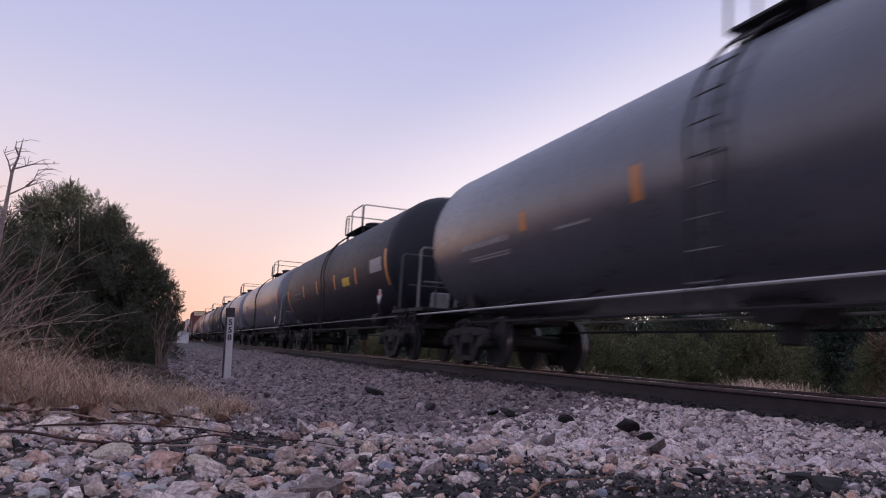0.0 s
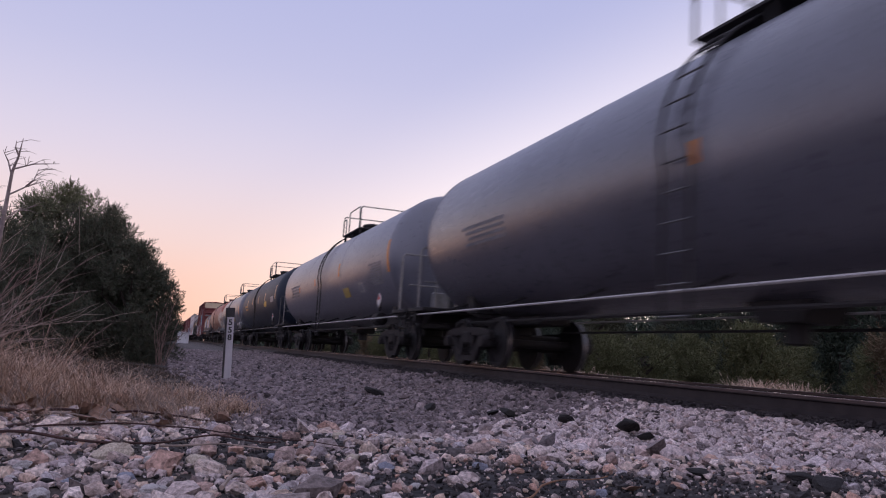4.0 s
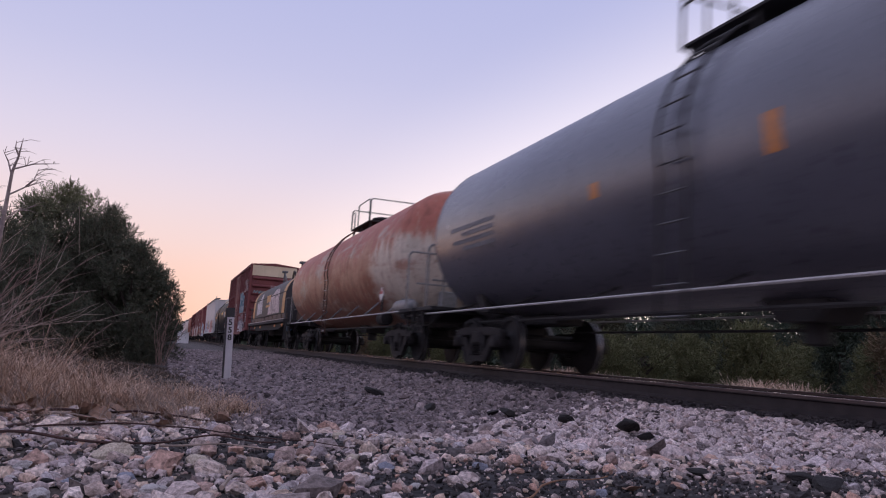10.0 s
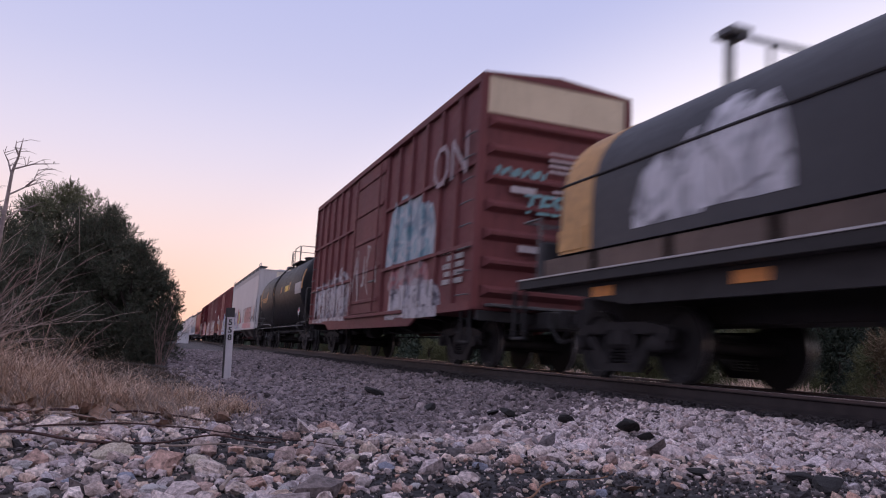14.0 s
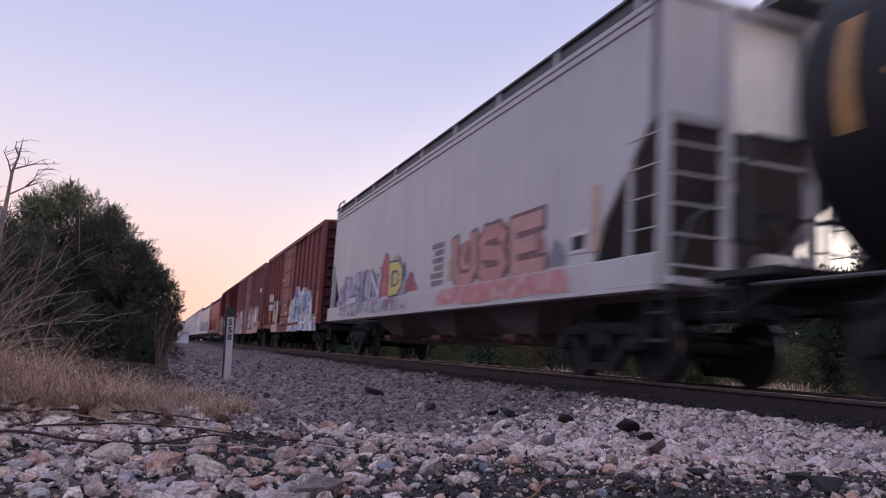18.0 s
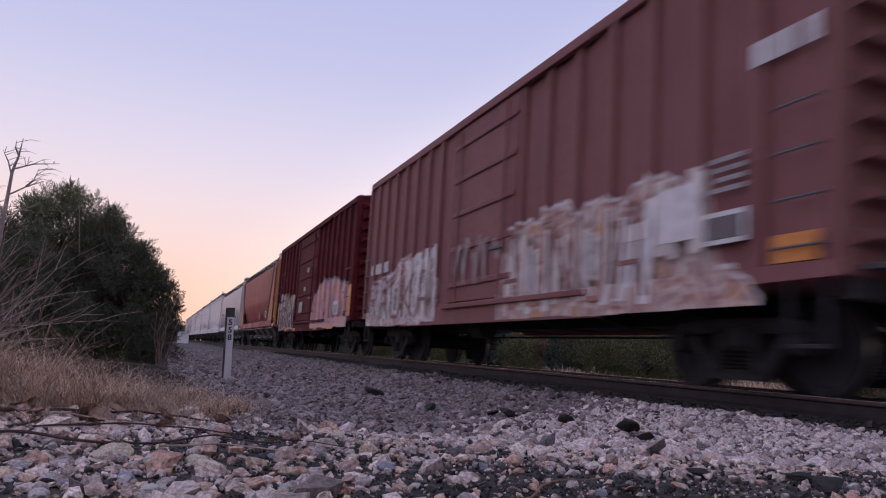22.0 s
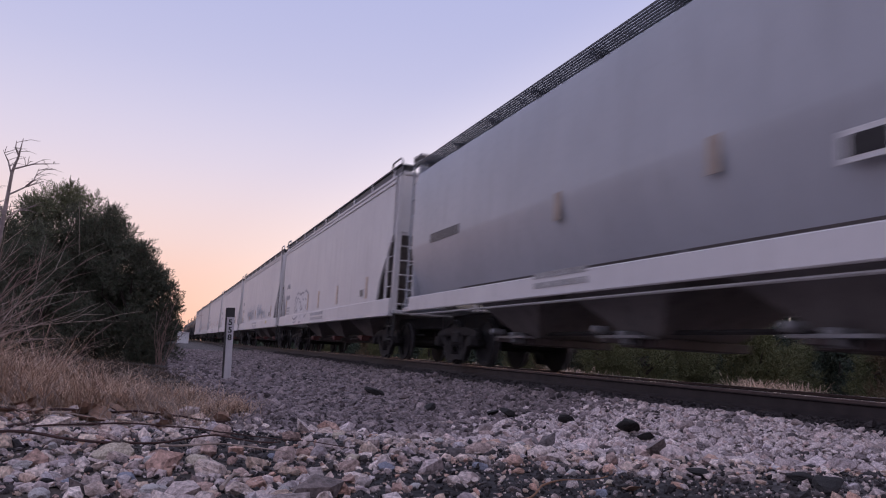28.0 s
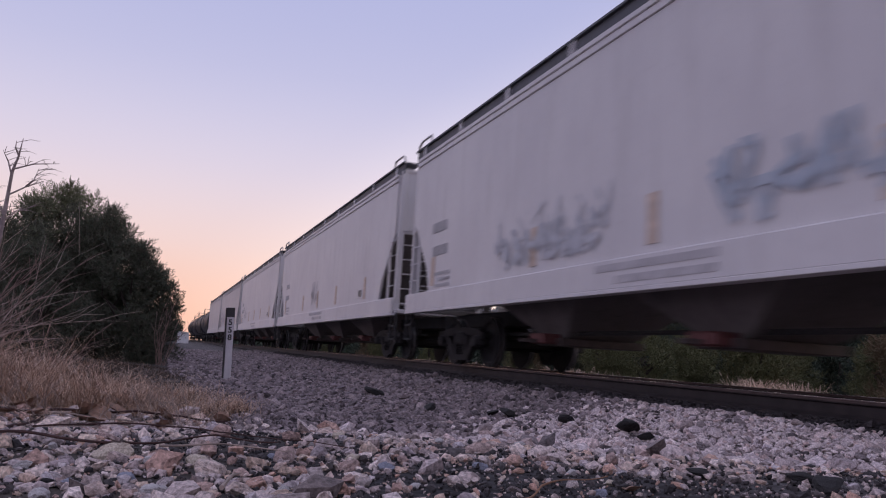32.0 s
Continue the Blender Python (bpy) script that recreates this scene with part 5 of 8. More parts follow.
def box_one(car, half):
    x = -1.535
    d = rib_depth(car)
    worn = (.15, .075, .08)
    mural(car, d, [(1.9, 2.3), (3.2, 2.6), (5, 2.35), (7.0, 2.2)], 1.0, mural_paint([worn, (.34, .31, .33), (.48, .46, .49), worn, (.44, .42, .44)], (.14, .09, .10), 11, 1.3, 1.6), (.30, .24, .25), 6, 11, rim=0)
    mural(car, d, [(-6.0, 1.55), (-4.5, 1.75), (-2.4, 1.6)], .92, mural_paint([(.10, .09, .11), (.36, .35, .38), (.52, .50, .53), (.48, .46, .49)], (.09, .08, .10), 13, 1.5, 2.2), (.2, .18, .2), 5, 13, rim=.03)
    mural(car, d, [(-5.5, 3.2), (-4.2, 3.6), (-3, 3.75), (-1.9, 3.3)], 2.2, mural_paint([(.10, .22, .27), (.26, .36, .41), (.42, .44, .47), (.16, .29, .34), (.36, .40, .44)], (.10, .12, .16), 14, 1.2, 1.1, .5), (.22, .22, .25), 4, 14, rim=.04)
    mural(car, d, [(-5.2, 2.1), (-3.4, 2.15), (-2.2, 2.0)], 1.62, mural_paint([worn, (.36, .14, .15), (.30, .24, .25), worn], (.16, .08, .09), 18, 1.6, 1.4), worn, 4, 18, rim=0)
    strokes(car, -1.588, -5.8, -2.6, .96, (1.6, 1.55), 5, [(.56, .54, .57), (.46, .44, .47)], 145)
    strokes(car, -1.588, 2.2, 6.8, 1.2, (2.1, 2.0), 6, [(.42, .39, .41), (.48, .46, .48)], 146)
    sprayed_word(car, -1.588, -5.35, -7.4, 3.5, 4.32, "ON", [(.27, .20, .215), (.31, .25, .265)], .11, None, 0, 0, 0, 151)
    tag_text = bpy.data.curves.new("end_tag", "FONT")
    tag_text.body, tag_text.size, tag_text.extrude, tag_text.shear, tag_text.offset = "TES", .52, .002, .3, .012
    tag_ob = new("end_tag", tag_text)
    tag_text.materials.append(spray((.15, .31, .33)))
    tag_ob.parent = car
    tag_ob.location, tag_ob.rotation_euler = (-.75, -half + .82 - .118, 2.78), (radians(90), 0, 0)
    scrawl(car, x - .08, -1.4, 1.4, 1.3, 3.0, (.45, .42, .42), 16, 5, .05)
    bars(car, M_DIMWHITE, x, -7.2, -6.0, 2.2, 5, .1, .05, 5)
    y = -half + .82 - .115
    g = Geo()
    rnd = random.Random(5)
    for z, x0, x1, n in ((3.9, -.2, .75, 4), (3.2, -.1, .9, 2)):
        for k in range(n):
            g.box(x0, x1 - rnd.uniform(0, .2), y - .004, y + .004, z - k * .11, z - k * .11 + .06, .001)
    tagged(part("end_stencil", g, spray((.36, .28, .29)), car, "faded white stencil lines"), kind="stuff")
    for x0, x1, z0, z1 in ((-.95, -.45, 3.12, 3.24), (-.75, -.05, 2.06, 2.18)):
        part("end_smear", Geo().box(x0, x1, y - .006, y + .004, z0, z1, .002), spray((.40, .35, .36)), car, "pale sprayed smear on the end")
    t = Geo()
    for k in range(5):
        ribbon_pts = [(-1.28 + k * .2, 3.36 + .1 * (k % 2)), (-1.2 + k * .2, 3.58), (-1.12 + k * .2, 3.38), (-1.06 + k * .2, 3.55)]
        for (a0, b0), (a1, b1) in zip(ribbon_pts, ribbon_pts[1:]):
            t.prism([(a0 - .025, b0), (a0 + .025, b0), (a1 + .025, b1), (a1 - .025, b1)], y - .006 - .0004 * k, y + .004, "y")
    tagged(part("end_scrawl", t, spray((.14, .27, .29)), car, "thin blue-green sprayed scrawl"), kind="stuff")


boxcar("brown tall boxcar with cream end band and graffiti", 145.9, 163.0, M_BOX_BROWN, top=5.28, ribs=8, door=(-1.6, 1.5), end_band=M_CREAM, rails=(2.15, 3.65), marks=[box_one], end_ribs=7)
tank_car("black tank car with amber strips", 163.2, 179.2, M_TANK_JET, sh=-.1, py=.3, climb=.2, orange=[(-6.7, -8, 24), (-3.6, -4, 10), (-1.2, -4, 8), (1.4, -4, 12), (3.65, -8, 8), (6.2, -20, 20)], over=1.55, yellow=(-2.8, -4, 6, .9), block=(-5.8, -14, 4, 1.4), diamond=(-6.2, 1.52), stripe_mat=M_ORANGE_DULL, letters=[(4.85, -13, -3, 1.9, 3)], letter_mat=M_ORANGE_DULL)


def hop_one(car, half):
    x = -1.565
    flat = lambda y, z: -1.5565
    sill = lambda y, z: -1.6075
    mural(car, flat, [(-6.45, 2.05), (-5.2, 2.18), (-3.8, 2.22), (-2.75, 2.15)], 1.47, mural_paint([(.22, .10, .11), (.44, .22, .20), (.54, .30, .27), (.34, .15, .15), (.52, .32, .30)], (.14, .06, .07), 21, 1.6, 1.2, .6), (.16, .08, .09), 4, 21, .12, .02)
    sprayed_word(car, -1.566, -2.72, -6.5, 1.47, 2.30, "USE", [(.47, .24, .22), (.46, .22, .20), (.50, .27, .25)], .24, (.17, .085, .09), .06, -.1, 0, 211)
    mural(car, flat, [(-7.0, 1.72), (-6.75, 1.85), (-6.5, 1.8)], 1.47, mural_paint([(.12, .13, .15), (.24, .25, .28), (.16, .16, .19)], (.10, .10, .12), 29, 1.6, 1.2, .6), (.2, .2, .22), 1, 29, .2, 0)
    panel(car, "graffiti_block", spray((.50, .38, .22)), -1.562, -2.62, -2.45, 1.55, 1.95, "sprayed ochre bar")
    navy = (.07, .08, .17)
    for k, (ya, yb, za, zb, cols) in enumerate((
            (-.6, .25, 1.6, 1.85, [(.42, .07, .08), (.50, .10, .10), (.30, .06, .08), (.46, .08, .09)]),
            (.15, .62, 2.0, 2.2, [navy, (.12, .15, .30), (.42, .42, .50), navy]),
            (.5, 1.5, 2.25, 2.3, [(.60, .50, .10), (.16, .16, .26), (.62, .54, .14), (.56, .46, .10)]),
            (1.4, 2.4, 2.25, 2.55, [(.46, .07, .08), (.52, .12, .11), (.38, .06, .07)]),
            (2.3, 5.3, 2.0, 2.2, [(.54, .53, .58), navy, (.50, .49, .55), (.20, .20, .32), (.56, .55, .60)]),
            (5.2, 7.3, 2.2, 1.8, [(.34, .33, .44), (.44, .43, .50), (.30, .30, .42), (.48, .47, .52)]))):
        mural(car, flat, [(ya, za), ((ya + yb) / 2, max(za, zb) + .05), (yb, zb)], 1.47, mural_paint(cols, navy, 21 + k, 1.1, 1.5, .8), navy, 1 if yb - ya < 1.2 else 3, 40 + k, .2, .03)
    sprayed_word(car, -1.5645, 6.0, 2.3, 1.48, 2.15, "LIN", [(.56, .55, .60), (.20, .24, .38), (.52, .52, .57)], .17, navy, .05, .1, 0, 212)
    sprayed_word(car, -1.5665, 1.65, .45, 1.52, 2.25, "D", [(.62, .54, .16)], .19, navy, .05, 0, 0, 213)
    mural(car, sill, [(-7.2, 1.41), (-2.0, 1.41)], 1.10, mural_paint([(.50, .16, .22), (.56, .34, .34), (.52, .20, .20), (.56, .40, .40)], (.45, .2, .22), 23, 1.4, 1, .3), (.4, .2, .2), 8, 23, .04, 0)
    mural(car, sill, [(-.2, 1.41), (6.8, 1.41)], 1.10, mural_paint([(.40, .08, .09), (.15, .19, .32), (.50, .48, .50), (.10, .24, .28), (.46, .42, .46)], (.3, .26, .3), 24, 1.4, 1, .3), (.3, .26, .3), 9, 24, .04, 0)
    bars(car, spray((.22, .215, .23)), x, -2.15, -1.45, 2.36, 6, .10, .05, 25)
    panel(car, "reflective_strip", spray((.50, .34, .25)), x, -7.82, -7.64, 1.55, 2.4)
    panel(car, "placard_holder", M_WHITE, x, -7.55, -7.1, 1.58, 1.86)
    panel(car, "placard_dark", M_UNDER, x - .004, -7.49, -7.16, 1.63, 1.81)


hopper_flat("light grey covered hopper with red and multicolour graffiti", 179.2, 197.8, M_HOP_GREY, marks=[hop_one], end_mat=M_HOP_CREAM, slide=.3)


def box_two(car, half):
    x = -1.535
    d = rib_depth(car)
    mural(car, d, [(-7.4, 1.05), (-6.7, 1.25), (-6.0, 1.5), (-5.85, 1.95), (-5.5, 2.28), (-3.8, 2.38), (-2.6, 2.42), (-1.7, 2.1), (-1.0, 1.3)], .76, mural_paint([(.10, .13, .20), (.20, .29, .46), (.55, .60, .70), (.74, .75, .77), (.68, .68, .66), (.30, .39, .55), (.70, .70, .66), (.74, .74, .74)], (.12, .15, .24), 31, 1.1, 1.1, .5), (.58, .56, .46), 5, 31, .12, .07)
    for y, w, z0, z1, c in ((-2.62, .15, 1.25, 2.25, (.20, .28, .42)), (-3.5, .15, 1.5, 2.18, (.16, .22, .34)), (-4.4, .15, 1.35, 2.12, (.22, .25, .30)), (-5.2, .17, 1.28, 1.88, (.18, .25, .40)), (-3.7, 2.5, 1.72, 1.86, (.24, .33, .48)), (-3.5, .22, 1.55, 1.72, (.08, .11, .19)), (-4.46, .14, 1.3, 1.66, (.72, .46, .06)), (-1.98, .12, 1.45, 1.75, (.62, .44, .14)), (-4.9, .5, .80, 1.02, (.14, .20, .34)), (-2.6, .8, .80, .98, (.20, .27, .40)), (-6.3, .5, 1.05, 1.4, (.46, .50, .36))):
        panel(car, "graffiti_block", spray(c), -1.5885, y - w / 2, y + w / 2, z0, z1, "sprayed colour block")
    for y0, y1, z0, z1 in ((4.83, 5.45, 2.27, 2.64), (4.79, 5.40, 1.83, 2.13), (4.05, 4.64, 2.23, 2.58), (4.07, 4.65, 1.80, 2.10)):
        panel(car, "stencil_block", spray((.50, .47, .47)), -1.582, y0, y1, z0, z1, "worn white stencilled block")
    panel(car, "pale_smear", spray((.36, .30, .30)), -1.5815, 3.30, 3.80, 1.28, 2.22, "faded pale sprayed patch")
    panel(car, "tan_patch", spray((.37, .32, .28)), -1.582, 2.18, 2.96, 1.125, 2.2, "tan paint patch")
    panel(car, "tan_sill_patch", spray((.37, .32, .28)), -1.582, 2.15, 4.0, .76, 1.115, "tan paint patch on the sill")
    panel(car, "black_patch", M_UNDER, -1.583, 1.25, 2.15, 1.52, 1.95, "black stencil panel")
    for y0, y1, z0, z1 in ((3.02, 3.24, 1.22, 1.76), (4.76, 5.0, 1.30, 1.77), (1.28, 1.54, 1.13, 1.66)):
        panel(car, "side_reflector", M_ORANGE, -1.586, y0, y1, z0, z1)
    for y0, y1, z in ((.25, .98, 3.04), (-.72, .14, 1.9), (.22, .86, 1.16), (-.4, -.14, 2.06)):
        panel(car, "chalk_line", spray((.40, .36, .36)), -1.622, y0, y1, z - .035, z + .035, "faded white line on the door")
    panel(car, "chalk_line", spray((.44, .41, .41)), -1.582, 1.42, 1.85, 2.03, 2.09, "faded white line")
    panel(car, "side_reflector", M_ORANGE_DULL, x - .03, 7.2, 7.4, 1.2, 1.75)
    panel(car, "reflective_strip", M_ORANGE, x - .03, -7.4, -7.22, 1.22, 2.15)
    panel(car, "yellow_panel", M_YELLOW, x - .06, -.96, -.32, 1.46, 1.60)


boxcar("oxide-red ribbed boxcar with blue graffiti", 198.4, 215.0, M_BOX_RED, end_ribs=10, end_mat=M_BOX_END_DARK, ribs=8, door=(-1.5, 1.5), door_mat=M_BOX_DOOR, marks=[box_two])


def box_three(car, half):
    x = -1.535
    d = rib_depth(car)
    mural(car, d, [(-6.75, 1.0), (-6.15, 1.2), (-6.0, 2.15), (-5.0, 2.32), (-4.3, 2.22), (-3.5, 2.25), (-2.0, 2.2), (-1.15, 2.1)], .76, mural_paint([(.22, .07, .07), (.44, .32, .29), (.58, .50, .47), (.50, .34, .29), (.28, .10, .09), (.52, .42, .39), (.50, .24, .10)], (.20, .08, .08), 41, 1.9, 1.2, .45, .05), (.58, .55, .54), 5, 41, .14, .05)
    mural(car, d, [(1.9, 2.2), (3.2, 2.4), (4.6, 2.35), (5.3, 2.0), (7.2, 1.8)], .78, mural_paint([(.24, .09, .09), (.50, .42, .42), (.72, .67, .67), (.36, .20, .20), (.66, .60, .60), (.46, .20, .16)], (.24, .10, .10), 42, 1.9, 1.3, .5, .05), (.36, .28, .28), 6, 42, rim=0)
    pale = [(.72, .68, .67), (.64, .57, .54), (.74, .72, .72)]
    strokes(car, -1.588, -5.2, -1.3, .84, (2.05, 1.95), 5, pale, 141)
    strokes(car, -1.588, -6.1, -5.2, 1.3, (2.2, 2.2), 1, pale, 142)
    strokes(car, -1.588, 1.8, 4.6, .86, (2.3, 2.15), 4, pale, 143)
    strokes(car, -1.588, 4.7, 7.0, .9, (1.75, 1.7), 4, [(.56, .50, .50), (.62, .58, .58)], 144)
    scrawl(car, x - .08, -1.2, .9, 1.3, 2.3, (.30, .22, .22), 43, 5, .09)
    sprayed_word(car, -1.5935, -1.2, -5.2, .9, 2.05, "AUNUA", [(.22, .08, .08), (.34, .16, .12)], .06, None, 0, 0, 0, 431)
    sprayed_word(car, -1.5935, 7.0, 2.2, .9, 1.95, "RAUKA", [(.22, .08, .08)], .07, None, 0, 0, 0, 432)
    panel(car, "reflective_strip", M_ORANGE, x - .03, -7.45, -6.94, 1.13, 1.38)
    bars(car, M_WHITE, x, 5.6, 7.2, 2.35, 2, .26, .16, 44)
    bars(car, M_WHITE, x - .05, -7.5, -6.7, 3.24, 1, .24, .1, 45)
    panel(car, "stencil_panel", M_WHITE, -1.585, -6.65, -6.04, 1.38, 1.70, "white outlined stencil panel")
    panel(car, "stencil_panel_centre", spray((.13, .11, .115)), -1.592, -6.60, -6.09, 1.43, 1.65)
    bars(car, M_DIMWHITE, -1.585, -6.62, -6.05, 2.24, 4, .05, .05, 46)
    panel(car, "graffiti_block", spray((.66, .62, .62)), -1.593, -5.98, -5.3, 1.48, 2.06, "sprayed white block")
    panel(car, "graffiti_block", spray((.62, .57, .56)), -1.593, -5.15, -4.65, 1.58, 1.78, "sprayed white block")


boxcar("weathered red boxcar with white graffiti along its foot", 215.0, 231.9, M_BOX_FADED, end_ribs=10, ribs=9, door=(-1.6, 1.1), marks=[box_three])


def box_four(car, half):
    x = -1.535
    d = rib_depth(car)
    mural(car, d, [(-7.2, 1.85), (-6.6, 2.2), (-5.6, 2.26), (-4.85, 2.4), (-3.8, 2.42), (-3.3, 2.34), (-2.2, 2.2), (-1.5, 1.6)], .80, mural_paint([(.44, .26, .32), (.58, .30, .28), (.66, .38, .30), (.56, .34, .38), (.50, .30, .36), (.64, .36, .30)], (.40, .24, .27), 51, .9, .8, .35), (.16, .22, .20), 5, 51, .14, .07)
    mural(car, d, [(2.3, 2.1), (3.6, 2.3), (4.8, 2.4), (6.3, 2.4)], .80, mural_paint([(.10, .02, .025), (.20, .12, .10), (.09, .015, .02), (.34, .21, .14), (.17, .15, .13), (.10, .02, .025)], (.24, .16, .16), 52, .8, .8, .5, .07), (.2, .1, .1), 4, 52, .10, 0)
    dusk, pale, haze, tan, night = (.036, .019, .022), (.34, .28, .29), (.29, .29, .36), (.24, .13, .10), (.020, .016, .019)
    shades = (((6.35, 2.0), (6.1, .84), (5.1, .84), (4.76, 1.1), (4.8, 2.2), (5.5, 2.1)), ((4.74, 1.7), (4.72, .9), (4.2, .88), (3.95, 1.2), (3.9, 1.8), (4.3, 1.9)), ((3.75, 1.9), (3.8, .9), (2.4, .86), (2.3, 2.0), (3.1, 2.1)))
    for pts in shades:
        patch(car, "graffiti_shade", spray(dusk), -1.5855, pts, "dark sprayed shadow field")
    blocks = ((haze, ((6.20, 2.42), (5.66, 2.46), (5.64, 2.16), (6.22, 2.06))), (haze, ((6.12, 1.98), (5.62, 2.05), (5.62, 1.74), (6.05, 1.72))), ((.30, .18, .19), ((6.36, 2.05), (6.14, 2.02), (6.10, 1.70), (6.33, 1.72))),
              (haze, ((5.38, 2.36), (4.86, 2.40), (4.82, 2.12), (5.36, 2.14))), ((.35, .33, .36), ((5.38, 2.08), (4.82, 2.06), (4.80, 1.78), (5.37, 1.87))), ((.27, .09, .065), ((5.12, 1.74), (4.84, 1.72), (4.86, 1.56), (5.14, 1.58))),
              ((.27, .23, .24), ((5.14, 1.34), (4.84, 1.38), (4.84, 1.04), (5.0, 1.10))), ((.20, .15, .15), ((6.25, 1.66), (5.75, 1.62), (5.80, 1.42), (6.24, 1.36))), (tan, ((4.70, 2.32), (4.22, 2.22), (4.20, 1.72), (4.50, 1.66), (4.70, 1.80))), ((.19, .15, .14), ((4.14, 1.95), (3.92, 1.70), (3.98, 1.0), (4.22, 1.1), (4.34, 1.62))),
              ((.30, .18, .13), ((3.92, 2.06), (3.50, 2.12), (3.52, 1.62), (3.90, 1.55))), ((.15, .13, .12), ((3.40, 2.24), (2.98, 2.18), (3.02, 1.80), (3.42, 1.76))), ((.36, .27, .23), ((2.92, 2.20), (2.40, 2.26), (2.46, 1.74), (2.88, 1.66))))
    for i, (c, pts) in enumerate(blocks):
        patch(car, "graffiti_block", spray(c), -1.5885 - .0012 * (i % 3), pts, "sprayed letter block")
    legs = ((pale, .12, ((6.22, 1.66), (6.17, 1.2), (6.10, .82))), (pale, .06, ((5.92, 1.42), (5.86, 1.2), (5.88, .86))), (pale, .08, ((5.62, 1.40), (5.40, 1.30), (5.28, 1.05), (5.20, .86))), ((.40, .30, .30), .07, ((6.10, .82), (5.85, .88), (5.62, .84))),
            ((.36, .20, .18), .07, ((5.75, 1.52), (5.50, 1.58), (5.30, 1.72), (5.18, 1.76))), (haze, .10, ((5.32, 1.48), (5.05, 1.56), (4.88, 1.44))), (night, .10, ((5.20, 1.45), (5.10, 1.2), (4.90, .98))), ((.42, .30, .29), .07, ((5.20, .85), (4.80, .92), (4.42, .97))), (night, .11, ((4.76, 2.30), (4.77, 1.5), (4.75, 1.0))), (night, .09, ((5.53, 2.42), (5.50, 1.9))), (night, .10, ((4.68, 1.66), (4.46, 1.72))),
            ((.37, .28, .29), .10, ((4.64, .96), (4.70, 1.3), (4.64, 1.52), (4.44, 1.60), (4.38, 1.3), (4.40, .94))), ((.35, .30, .29), .10, ((3.90, 1.86), (3.62, 1.92), (3.55, 1.5))), (pale, .13, ((3.62, .92), (3.36, 1.70), (3.10, 1.74), (2.80, .90))), ((.36, .29, .28), .11, ((3.42, 1.28), (2.98, 1.30))), ((.30, .25, .25), .09, ((2.62, 1.64), (2.42, 1.2), (2.34, .86))), ((.40, .30, .29), .06, ((4.20, .90), (3.7, .84), (3.3, .90), (2.4, .85))))
    for i, (c, wide, pts) in enumerate(legs):
        g = Geo()
        ribbon(g, pts, wide, -1.5935 - .0022 * (i % 3))
        part("graffiti_stroke", g, spray(c), car, "sprayed graffiti stroke")
    for pts in (((6.32, 3.30), (5.66, 3.42)), ((6.50, 2.78), (6.16, 2.86)), ((5.2, 3.0), (4.9, 3.04))):
        g = Geo()
        ribbon(g, pts, .035, -1.589)
        part("paint_scratch", g, spray((.115, .05, .052)), car, "pale scratch in the paint")
    panel(car, "white_panel", M_WHITE, -1.593, -6.08, -5.4, 1.20, 1.62, "small white stencil panel")
    panel(car, "white_panel_centre", spray((.34, .32, .33)), -1.600, -6.0, -5.5, 1.26, 1.50)
    for y0, y1, z0, z1 in ((-.7, -.3, 2.92, 3.1), (-.2, .14, 2.24, 2.40), (.25, .95, 1.45, 1.85)):
        panel(car, "door_stencil", M_DIMWHITE, -1.622, y0, y1, z0, z1, "small worn stencil on the door")
    sprayed_word(car, -1.5865, -1.75, -5.3, .92, 2.15, "UIAU", [(.34, .15, .19), (.42, .22, .24)], .07, None, 0, 0, 0, 531)
    sprayed_word(car, -1.5865, -6.15, -7.1, 1.1, 1.95, "D", [(.36, .17, .22)], .07, None, 0, 0, 0, 532)
    panel(car, "reflective_strip", M_ORANGE, x - .05, -7.62, -7.36, 1.12, 2.02)
    panel(car, "reflective_strip", M_ORANGE_DULL, x - .045, 6.62, 6.92, 1.10, 2.05)
    for y, w in ((-4.9, .5), (-2.5, .3), (2.0, .27), (4.2, .29)):
        panel(car, "sill_reflector", M_ORANGE, -1.58, y - w, y + w, .77, .87)


boxcar("dark maroon boxcar with pink graffiti", 231.9, 248.6, M_BOX_DARK, end_ribs=10, ribs=9, door=(-1.85, 2.0), marks=[box_four])


